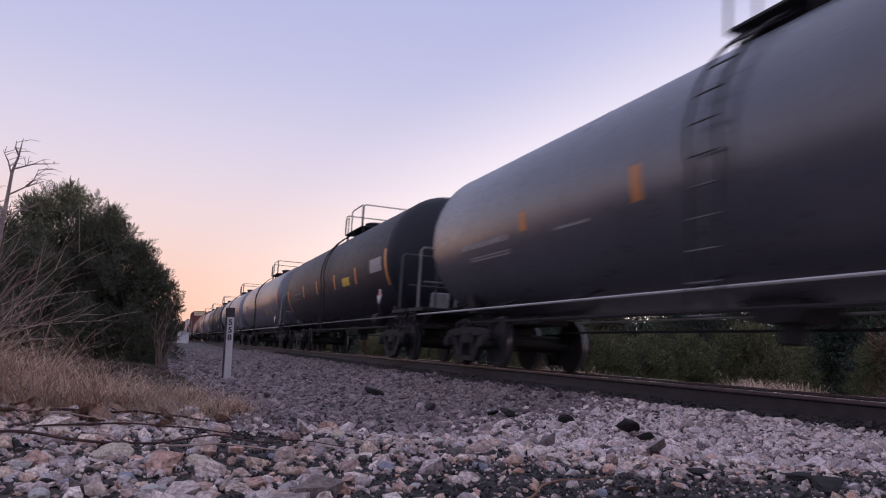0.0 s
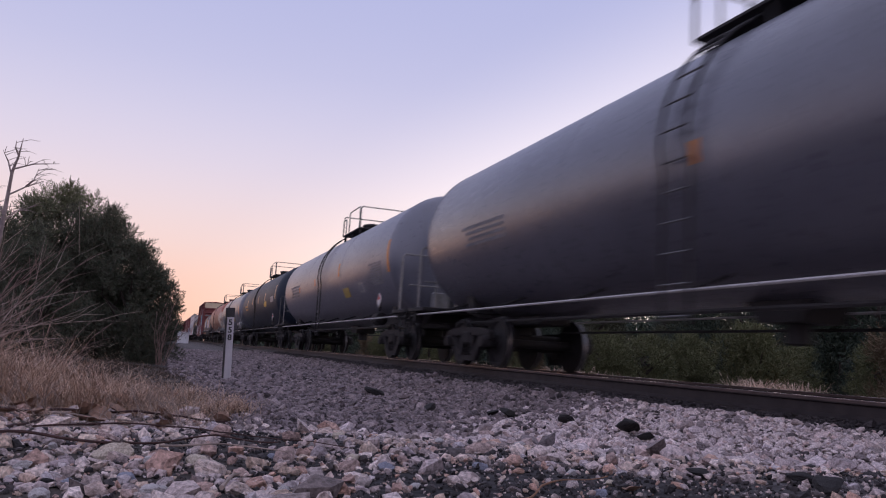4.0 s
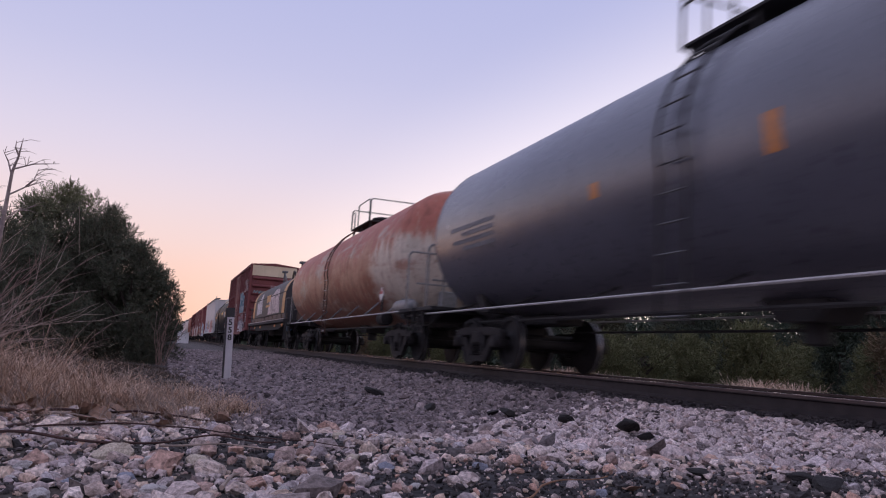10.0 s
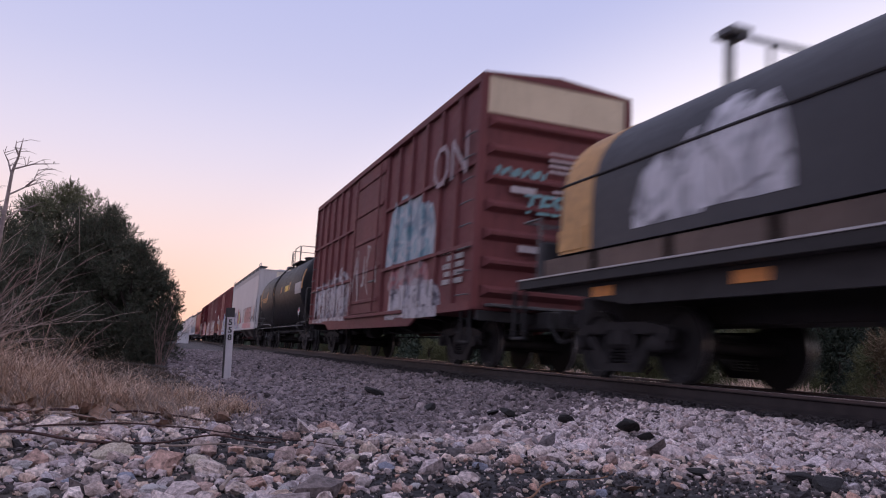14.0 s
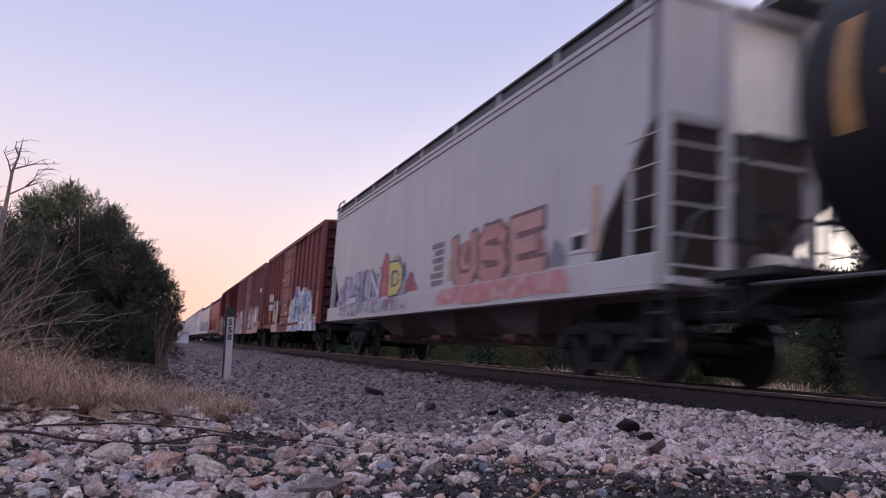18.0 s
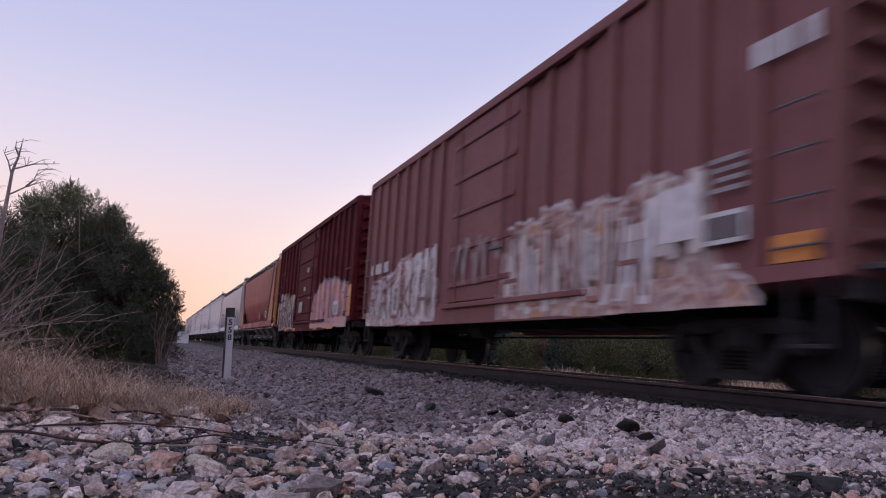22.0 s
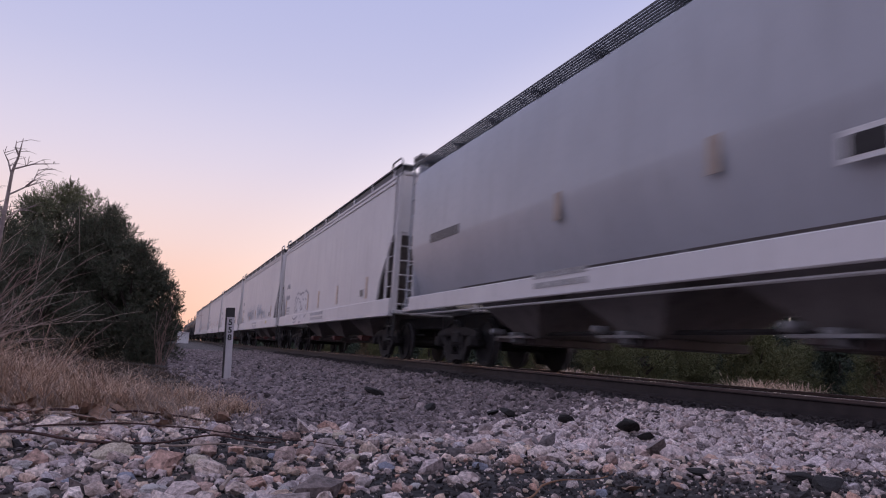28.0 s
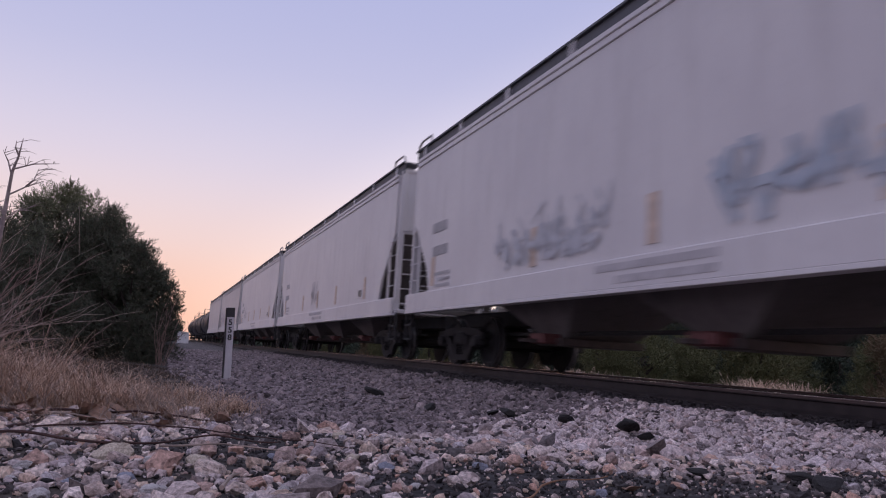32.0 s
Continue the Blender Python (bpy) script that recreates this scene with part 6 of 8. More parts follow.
def hop_red(car, half):
    x = -1.575
    patch(car, "placard_holder", M_WHITE, -1.50, ((-4.40, 1.92), (-4.92, 1.92), (-5.12, 1.55), (-4.60, 1.56)), "tilted white placard holder")
    patch(car, "placard_dark", M_UNDER, -1.503, ((-4.53, 1.86), (-4.85, 1.86), (-4.98, 1.63), (-4.68, 1.63)))
    patch(car, "faint_mark", spray((.29, .085, .08)), -1.50, ((-2.15, 2.05), (-2.35, 1.52), (-1.70, 1.60)), "faint worn paint mark")
    patch(car, "pale_patch", spray((.40, .22, .19)), -1.52, ((7.4, 2.1), (6.9, 2.2), (6.8, 1.6), (7.3, 1.5)), "pale worn patch in the paint")
    bars(car, M_DIMWHITE, -1.60, -6.15, -5.8, 1.26, 1, .07, .04, 61)
    for y0, y1, c in ((2.7, .9, (.34, .16, .14)), (-.2, -2.6, (.30, .085, .07)), (5.6, 4.6, (.32, .16, .15))):
        patch(car, "sill_wear", spray(c), -1.597, ((y0, 1.33), (y1, 1.34), (y1 - .2, 1.10), (y0 + .15, 1.09)), "sun-bleached patch of sill paint")
    for s in (-1, 1):
        ye, yw = s * (half - .55), s * (half - .85 + .035)
        panel(car, "end_reflector", M_ORANGE, -1.50, ye - .10, ye + .12, 1.5, 2.25, "orange reflective plate by the ladder")
        part("corner_strip", Geo().box(-1.49, -1.44, ye - s * .26 - .05, ye - s * .26 + .05, 1.2, 4.5, .01), M_HOP_RED, car, "red painted corner strip")
        part("platform_edge", Geo().box(-1.535, -1.522, min(s * (half - .40), s * (half - 1.7)), max(s * (half - .40), s * (half - 1.7)), 1.05, 1.20, .004), spray((.52, .37, .31)), car, "pale worn platform edge")
        for z in (3.72, 4.05):
            part("end_slot", Geo().box(-1.3, .9, yw - .004, yw + .004, z - .05, z + .05, .002), M_UNDER, car, "dark slot in the end sheet")
        part("end_stencil", Geo().box(-1.25, -.6, yw - .004, yw + .004, 3.34, 3.44, .002), M_DIMWHITE, car)
        part("soot_run", Geo().prism([(-1.08, 1.95), (-.80, 1.95), (-.86, 2.7), (-1.0, 2.75)], yw - .003, yw + .003, "y"), M_RUST_SHADE, car, "sooty run above the port")


hopper_round("oxide-red covered hopper with ochre end frames", 248.6, 265.8, M_HOP_RED, end_mat=M_HOP_TAN, tri=M_HOP_TAN, marks=[hop_red])


def hop_steel(car, half):
    x = -1.572
    for y, w in ((-2.6, .28), (-6.2, .3)):
        panel(car, "placard_holder", M_WHITE, x, y - w, y + w, 1.86, 2.14)
        panel(car, "placard_dark", M_UNDER, x - .005, y - w * .8, y + w * .8, 1.91, 2.09)
    for y in (-7.4, 2.4, -.8):
        panel(car, "reflective_strip", spray((.34, .27, .22)), x, y - .09, y + .09, 2.1, 2.5)
    bars(car, M_STEEL, x, 6.2, 7.8, 2.6, 1, .18, .1, 62)
    bars(car, M_DIMWHITE, -1.60, 1.5, 3.0, 1.40, 2, .08, .06, 63)


hopper_round("blue-grey covered hopper with a bellied side", 265.8, 285.6, M_HOP_STEEL, sill_mat=M_HOP_PALE, marks=[hop_steel])


def hop_marks(seed, tag_y, tag_col, strips_at=(-6.55, -2.9, 0.1, 3.0, 7.45), wide=2.2):
    def go(car, half):
        x = -1.565
        if tag_col:
            scrawl(car, x, tag_y, tag_y + wide, 1.6, 2.5, tag_col, seed, 6, .05)
        for y in strips_at:
            panel(car, "reflective_strip", M_ORANGE_PALE, x, y - .09, y + .09, 1.52, 2.1)
        panel(car, "placard_holder", M_WHITE, x, -6.3, -5.85, 1.56, 1.82)
        panel(car, "placard_dark", M_STEEL, x - .005, -6.24, -5.91, 1.60, 1.78)
        bars(car, M_STENCIL_GREY, x, 6.8, 7.58, 2.79, 1, .2, .1, seed + 1)
        bars(car, M_STENCIL_GREY, x, 6.7, 7.58, 2.31, 1, .2, .1, seed + 2)
        bars(car, M_DIMSTEEL, x, 6.5, 7.4, 1.78, 3, .07, .05, seed + 3)
        bars(car, M_DIMSTEEL, -1.61, -1.0, 1.2, 1.36, 2, .09, .06, seed + 4)
    return go


def hop_tag(car, half):
    """A tag sprayed in a broken grey outline, filled paler than the side."""
    x = -1.560
    patch(car, "graffiti_fill", spray((.64, .62, .63)), x, ((5.0, 1.46), (5.0, 2.0), (4.4, 2.2), (2.6, 2.2), (2.3, 1.9), (2.3, 1.46)), "pale graffiti fill")
    patch(car, "graffiti_fill", spray((.64, .62, .63)), -1.608, ((5.05, 1.38), (2.25, 1.38), (2.4, 1.12), (4.9, 1.10)), "pale graffiti fill")
    lines = (((5.11, 1.49), (5.09, 1.8), (5.05, 2.02), (4.8, 2.14)), ((4.72, 2.22), (4.5, 2.30), (4.2, 2.2)), ((4.05, 2.24), (3.85, 2.16), (3.5, 2.24), (3.2, 2.2)), ((3.0, 2.22), (2.7, 2.28), (2.45, 2.2), (2.3, 2.16)), ((2.28, 2.0), (2.16, 1.78), (2.15, 1.45)),
             ((4.78, 1.68), (4.68, 1.98), (4.4, 2.08), (4.1, 2.0)), ((4.02, 1.90), (3.7, 1.86), (3.6, 1.72), (3.85, 1.64)), ((3.3, 1.98), (3.0, 1.92)), ((3.62, 1.56), (3.3, 1.62)), ((2.8, 1.98), (2.52, 1.9)), ((2.62, 1.72), (2.5, 1.5)), ((4.86, 1.52), (4.6, 1.62), (4.4, 1.5)))
    low = (((5.16, 1.30), (4.9, 1.22), (4.5, 1.24), (4.2, 1.30)), ((4.95, 1.12), (4.72, 1.08), (4.4, 1.14)), ((3.6, 1.10), (3.3, 1.08)), ((2.5, 1.26), (2.2, 1.32)))
    for k, (group_, o) in enumerate(((lines, -1.563), (low, -1.610))):
        for i, pts in enumerate(group_):
            g = Geo()
            ribbon(g, pts, .07, o - .002 * (i % 2))
            part("graffiti_line", g, spray(((.27, .26, .29), (.36, .35, .38))[i % 2]), car, "grey sprayed outline stroke")


def hop_blue(car, half):
    scrawl(car, -1.575, -4.6, -1.0, 1.52, 1.95, (.40, .44, .50), 91, 9, .10)
    scrawl(car, -1.585, -3.2, -.9, 1.7, 2.35, (.36, .41, .48), 93, 6, .10)
    scrawl(car, -1.575, .9, 4.4, 1.52, 2.15, (.44, .45, .49), 92, 12, .07)
    scrawl(car, -1.585, 1.2, 4.0, 1.55, 1.95, (.48, .485, .52), 94, 8, .10)
    panel(car, "yellow_smear", spray((.56, .48, .26)), -1.612, -5.6, -5.15, 1.22, 1.36)


M_ORANGE_PALE = plain("faded_orange_strip", (.56, .43, .34), .6, 0, .2, 9)
M_STENCIL_GREY = plain("grey_stencil", (.39, .38, .40), .6, 0, .25, 9)
M_DIMSTEEL = plain("faded_grey_stencil", (.47, .45, .465), .6, 0, .2, 9)
hopper_flat("pale grey covered hopper with faint scrawl", 285.6, 304.6, M_HOP_PALE, end_mat=M_HOP_CREAM, marks=[hop_marks(81, None, None, (-6.55, -2.9, .1, 2.2, 7.45)), hop_tag])
hopper_flat("pale grey covered hopper with blue-grey graffiti", 304.6, 323.8, M_HOP_PALE, end_mat=M_HOP_CREAM, marks=[hop_marks(85, .9, (.54, .535, .56), wide=3.4), hop_blue])


hopper_flat("pale grey covered hopper with a faded tag", 323.8, 343.6, M_HOP_PALE, end_mat=M_HOP_CREAM, marks=[hop_marks(88, 0.2, (.34, .33, .36), wide=1.2)])
hopper_flat("pale grey covered hopper, lightly stained", 343.6, 363.0, M_HOP_PALE, marks=[hop_marks(94, 4.6, (.36, .35, .38))])
hopper_flat("pale grey covered hopper in the long train", 363.0, 382.4, M_HOP_GREY, marks=[hop_marks(97, 3.6, (.30, .28, .32))])
hopper_flat("last grey covered hopper of the row", 382.4, 401.8, M_HOP_GREY)
for k in range(4):
    tank_car("black tank car far down the train", 402.0 + 18.6 * k, 420.6 + 18.6 * k, M_TANK_BLACK)
# ---------------- track ----------------
rail_sec = [(-.075, -.185), (.075, -.185), (.075, -.165), (.012, -.135), (.010, -.05), (.037, -.035), (.037, -.006), (.028, 0), (-.028, 0), (-.037, -.006), (-.037, -.035), (-.010, -.05), (-.012, -.135), (-.075, -.165)]
for s in (-1, 1):
    x = RAIL_X + s * .755
    r = thing("rail", Geo().prism([(x + a, b - .004) for a, b in rail_sec], -40, 420, "y"), M_RAIL, "rust-brown steel running rail on the sleepers", "rail", "rails of the track", "structure")
    part("rail_head", Geo().box(x - .0385, x + .0385, -40, 420, -.036, -.0045, .006), M_RAILSIDE, r, "rust-brown flanks of the rail head")
    part("polished_head", Geo().box(x - .026, x + .026, -40, 420, -.004, .0, .001), M_RAILTOP, r, "bright worn rail head")
tie = Geo().box(-1.3, 1.3, -.115, .115, -.40, -.235, .015).mesh("sleeper", M_TIE)
plate = Geo().box(-.18, .18, -.09, .09, -.237, -.188, .008).mesh("tie_plate", M_RAIL)
ties = new("sleepers")
tagged(ties, "dark creosoted timber sleepers sunk in ballast", "sleepers", kind="structure")
ties.location = (RAIL_X, 0, 0)
for k in range(170):
    ob = part("sleeper", tie, None, ties, at=(random.uniform(-.03, .03), -8 + k * .52, 0))
    ob.rotation_euler = (0, 0, random.uniform(-.012, .012))
    if 8 < k < 70:
        for sx in (-.755, .755):
            part("tie_plate", plate, None, ob, at=(sx, 0, 0))


# ---------------- ground ----------------
def smooth01(a, b, x):
    t = max(0.0, min(1.0, (x - a) / (b - a)))
    return t * t * (3 - 2 * t)


def ground_z(x, y):
    """Height of the ground: a low shoulder by the camera, a dip, the ballast bank, verges beyond."""
    near = 1 - smooth01(2.3, 4.6, math.hypot(x * .8, y))
    base = -.42 + .30 * near
    bank = smooth01(2.6, 5.2, x) * (1 - smooth01(RAIL_X + 1.6, RAIL_X + 4.2, x))
    z = base * (1 - bank) + (-.245 - .07 * smooth01(6.5, 12, y) * (1 - smooth01(5.0, 5.45, x)) + .032 * smooth01(5.3, 5.55, x)) * bank
    verge = 1 - smooth01(-3.5, .8, x)
    z += .12 * verge * smooth01(2.5, 6, y)
    z -= .16 * smooth01(RAIL_X + 2.0, RAIL_X + 5.5, x)
    d = math.hypot(x, y)
    z += .035 * noise.noise(Vector((x * .7, y * .7, 3))) * min(1, d / 3) + .012 * noise.noise(Vector((x * 3, y * 3, 7)))
    return z


def build_ground():
    def axis(lo, hi, mid, fine, grow):
        out, p, st = [mid], mid, fine
        while p < hi:
            st = st * grow if p - mid > 3 else fine
            p += st
            out.append(p)
        p, st, neg = mid, fine, []
        while p > lo:
            st = st * grow if mid - p > 3 else fine
            p -= st
            neg.append(p)
        return neg[::-1] + out
    xs, ys = axis(-2500, 2500, 3, .14, 1.07), axis(-2500, 2500, 3, .14, 1.07)
    nx = len(xs)
    vs = [(x, y, ground_z(x, y) if abs(x) < 80 and abs(y) < 200 else -.75) for y in ys for x in xs]
    fs = [(j * nx + i, j * nx + i + 1, (j + 1) * nx + i + 1, (j + 1) * nx + i) for j in range(len(ys) - 1) for i in range(nx - 1)]
    me = bpy.data.meshes.new("ground")
    me.from_pydata(vs, [], fs)
    me.polygons.foreach_set("use_smooth", [True] * len(fs))
    m, nt, p = nodes_of("ground_soil_and_gravel")
    tc = nt.nodes.new("ShaderNodeTexCoord").outputs["Object"]
    sep = nt.nodes.new("ShaderNodeSeparateXYZ")
    nt.links.new(tc, sep.inputs[0])
    vor = nt.nodes.new("ShaderNodeTexVoronoi")
    vor.inputs["Scale"].default_value = 18
    nt.links.new(tc, vor.inputs["Vector"])
    sv = nt.nodes.new("ShaderNodeSeparateColor")
    nt.links.new(vor.outputs["Color"], sv.inputs[0])
    gravel = blend(nt, sv.outputs[0], (.07, .06, .06), (.20, .18, .175))
    gravel = blend(nt, span(nt, vor.outputs["Distance"], .25, .6, 0, .8), gravel, (.06, .052, .052))
    n2 = noise_node(nt, tc, 1.2, 5)
    soil = blend(nt, span(nt, n2, .35, .65), (.015, .013, .014), (.036, .031, .032))
    green = blend(nt, span(nt, noise_node(nt, tc, .4, 5), .35, .65), (.075, .052, .036), (.038, .032, .022))
    onb = nt.nodes.new("ShaderNodeMath")
    onb.operation = "MULTIPLY"
    nt.links.new(span(nt, sep.outputs["X"], .9, 2.2), onb.inputs[0])
    nt.links.new(span(nt, sep.outputs["X"], 9.6, 9.0), onb.inputs[1])
    far = nt.nodes.new("ShaderNodeMath")
    far.operation = "MAXIMUM"
    nt.links.new(span(nt, sep.outputs["X"], 9.2, 10.2), far.inputs[0])
    nt.links.new(span(nt, sep.outputs["X"], .5, -.6), far.inputs[1])
    c = blend(nt, onb.outputs[0], soil, gravel)
    c = blend(nt, far.outputs[0], c, green)
    nt.links.new(c, p.inputs["Base Color"])
    p.inputs["Roughness"].default_value = .95
    bump(nt, p, vor.outputs["Distance"], .6, .03)
    me.materials.append(m)
    g = new("ground", me)
    tagged(g, "gravel and dark soil ground beside the track", "ground", kind="structure")


build_ground()

# ---------------- mile post ----------------
PX, PY = 1.00, 12.2
pz = ground_z(PX, PY) - .1


def mile_post():
    m_w = paint("post_white", (.52, .49, .50), .6, (.25, .21, .2), .35, .4)
    m_d = plain("post_dark", (.05, .045, .045), .8, 0, .3, 8)
    top = .675
    post = thing("mile_post", Geo().box(-.05, .055, -.05, .05, 0, top - pz, .006), m_w, "short white mile post with black numerals", "mile post", at=(PX, PY, pz))
    part("backing_plate", Geo().box(-.078, -.052, -.062, .06, .02, top - pz + .01, .004), m_d, post, "dark backing board")
    part("cap", Geo().box(-.054, .059, -.055, .054, top - pz - .13, top - pz + .015, .004), m_d, post, "dark painted cap")
    for i, ch in enumerate("558"):
        cu = bpy.data.curves.new("numeral", "FONT")
        cu.body, cu.size, cu.extrude = ch, .122, .002
        cu.align_x = "CENTER"
        cu.offset = .004
        ob = new("numeral", cu)
        ob.data.materials.append(m_d)
        ob.parent = post
        ob.location = (.002, -.053, top - pz - .25 - i * .115)
        ob.rotation_euler = (radians(90), 0, 0)
    post.rotation_euler = (0, radians(-2.0), radians(-4))


mile_post()


# ---------------- moving things ----------------
def motions():
    for car, mid in TRAIN:
        walk(car, [(t, pose(RAIL_X, mid - SPEED * t, 0)) for t in range(0, 33, 4)])
    step = 2 / FPS
    for ax in ROLLERS:
        x, y, z = ax.location
        walk(ax, [(k * step, pose(x, y, z) @ Matrix.Rotation(SPEED * k * step / WHEEL_R, 4, "X")) for k in range(481)])


# ---------------- loose stone ----------------
def ico(sub=0):
    bm = bmesh.new()
    bmesh.ops.create_icosphere(bm, subdivisions=1 + sub, radius=1)
    v = np.array([x.co[:] for x in bm.verts])
    f = np.array([[q.index for q in p.verts] for p in bm.faces])
    bm.free()
    return v, f


def soup(name, verts, faces, mat, smooth=False):
    """One mesh from stacked copies: verts (n, k, 3), faces (m, c) of one piece."""
    n, k, _ = verts.shape
    c = faces.shape[1]
    allf = (faces[None] + (np.arange(n) * k)[:, None, None]).reshape(-1, c)
    me = bpy.data.meshes.new(name)
    me.vertices.add(n * k)
    me.vertices.foreach_set("co", verts.reshape(-1).astype(np.float32))
    me.loops.add(allf.size)
    me.loops.foreach_set("vertex_index", allf.reshape(-1).astype(np.int32))
    me.polygons.add(len(allf))
    me.polygons.foreach_set("loop_start", np.arange(0, allf.size, c, dtype=np.int32))
    me.polygons.foreach_set("use_smooth", np.full(len(allf), smooth))
    me.update(calc_edges=True)
    me.materials.append(mat)
    return me


STONE_COLS = [(0.062, 0.052, 0.05), (0.308, 0.252, 0.242), (0.527, 0.435, 0.408), (0.377, 0.319, 0.329), (0.639, 0.527, 0.472), (0.639, 0.506, 0.412), (0.479, 0.309, 0.245), (0.456, 0.382, 0.379), (0.754, 0.641, 0.59), (0.571, 0.444, 0.383), (0.354, 0.29, 0.275), (0.571, 0.352, 0.275), (0.194, 0.166, 0.167), (0.686, 0.568, 0.521), (0.435, 0.393, 0.412), (0.571, 0.475, 0.441)]
BALLAST_COLS = [(0.06, 0.052, 0.055), (0.4, 0.337, 0.339), (0.545, 0.463, 0.46), (0.678, 0.583, 0.564), (0.484, 0.422, 0.443), (0.775, 0.668, 0.645), (0.266, 0.228, 0.23), (0.63, 0.537, 0.53), (0.558, 0.422, 0.391), (0.17, 0.149, 0.15)]
M_STONE = by_random("field_stone", STONE_COLS, .92, True, 5.5, .04, .44, 1.5)
M_STONES = by_random("loose_stone", STONE_COLS, .92, False, 90, .006, .42, 1.55)
M_BALLAST = by_random("ballast_stone", BALLAST_COLS, .92, False, 80, .006, .5, 1.5)
BALLAST_OLD = [(0.031, 0.026, 0.028), (0.143, 0.118, 0.122), (0.214, 0.176, 0.181), (0.295, 0.241, 0.245), (0.17, 0.142, 0.154), (0.357, 0.294, 0.291), (0.098, 0.081, 0.083), (0.25, 0.204, 0.207)]
M_BALLAST_OLD = by_random("old_ballast_stone", BALLAST_OLD, .92, False, 80, .006, .45, 1.5)
M_CLINKER = plain("dark_clinker", (.022, .020, .020), .95, 0, .4, 30)

rng = np.random.default_rng(4)
ICO_V, ICO_F = ico(0)


def stone_soup(name, xy, size, mat, flat=.62, sink=.25, label="", z_fn=None):
    n = len(xy)
    v = np.repeat(ICO_V[None], n, 0) * (1 + rng.uniform(-.42, .30, (n, len(ICO_V), 1)))
    sc = np.stack([size * rng.uniform(.75, 1.3, n), size * rng.uniform(.6, 1.0, n), size * flat * rng.uniform(.6, 1.2, n)], 1)
    v = v * sc[:, None] * .5
    a, t1, t2 = rng.uniform(0, math.tau, n), rng.normal(0, .35, n), rng.normal(0, .35, n)
    y_, z_ = v[..., 1] * np.cos(t1)[:, None] - v[..., 2] * np.sin(t1)[:, None], v[..., 1] * np.sin(t1)[:, None] + v[..., 2] * np.cos(t1)[:, None]
    v = np.stack([v[..., 0], y_, z_], 2)
    x_, z_ = v[..., 0] * np.cos(t2)[:, None] + v[..., 2] * np.sin(t2)[:, None], -v[..., 0] * np.sin(t2)[:, None] + v[..., 2] * np.cos(t2)[:, None]
    v = np.stack([x_, v[..., 1], z_], 2)
    x_, y_ = v[..., 0] * np.cos(a)[:, None] - v[..., 1] * np.sin(a)[:, None], v[..., 0] * np.sin(a)[:, None] + v[..., 1] * np.cos(a)[:, None]
    gz = np.array([ground_z(p[0], p[1]) for p in xy])
    v = np.stack([x_ + xy[:, :1], y_ + xy[:, 1:2], v[..., 2] + (gz + size * flat * (.5 - sink))[:, None]], 2)
    ob = new(name, soup(name, v, ICO_F, mat))
    return tagged(ob, label, "gravel", kind="stuff")


def scatter(x0, x1, y0, y1, step, jitter=.45, keep=1.0):
    xs, ys = np.arange(x0, x1, step), np.arange(y0, y1, step)
    g = np.stack(np.meshgrid(xs, ys), -1).reshape(-1, 2)
    g = g + rng.uniform(-jitter, jitter, g.shape) * step
    if keep < 1:
        g = g[rng.uniform(0, 1, len(g)) < keep]
    return g


def in_view(g, lo=-15, hi=54):
    b = np.degrees(np.arctan2(g[:, 0], g[:, 1]))
    return g[(b > lo) & (b < hi)]


def ballast_edge(g):
    """How far past the wavy foot of the ballast a point lies."""
    d = np.hypot(g[:, 0] * .8, g[:, 1])
    wob = .25 * np.sin(g[:, 0] * 2.1 + 1) + .15 * np.sin(g[:, 1] * 3.3)
    return np.minimum(d - 2.75 - wob * .6, g[:, 0] - (.55 - .02 * g[:, 1]) - wob * .3)


g1 = in_view(scatter(.2, 5.30, .8, 13, .037))
g1 = g1[ballast_edge(g1) > 0]
old = g1[:, 1] - 1.05 * g1[:, 0] + rng.normal(0, .5, len(g1)) + .5 * np.sin(g1[:, 0] * 1.7) > 2.7
for part_g, m_, nm_, lb_ in ((g1[~old], M_BALLAST, "ballast_stones", "pale crushed ballast stones beside the rail"), (g1[old], M_BALLAST_OLD, "old_ballast_stones", "dirty older ballast stones at the bank's foot")):
    stone_soup(nm_, part_g, rng.lognormal(math.log(.038), .38, len(part_g)), m_, .72, .15, lb_)
g2 = in_view(scatter(.2, 5.30, 13, 46, .10))
stone_soup("far_ballast_stones", g2, rng.lognormal(math.log(.08), .25, len(g2)), M_BALLAST_OLD, .7, .2, "grey ballast stones further along the track")
# strip of darker stones along the near rail
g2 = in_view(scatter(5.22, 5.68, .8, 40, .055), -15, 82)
stone_soup("dark_ballast_stones", g2, rng.lognormal(math.log(.05), .3, len(g2)), by_random("dark_ballast", [(.022, .019, .020), (.040, .034, .036), (.062, .053, .055), (.030, .026, .028), (.085, .072, .074)], .9, False, 80), .7, .3, "dark ballast beside the rail")
g3 = in_view(scatter(RAIL_X - .62, RAIL_X + 2.6, 1, 22, .085), -5, 60)
stone_soup("bed_ballast_stones", g3, rng.lognormal(math.log(.08), .2, len(g3)), M_BALLAST, .7, .45, "ballast stones between and behind the rails")
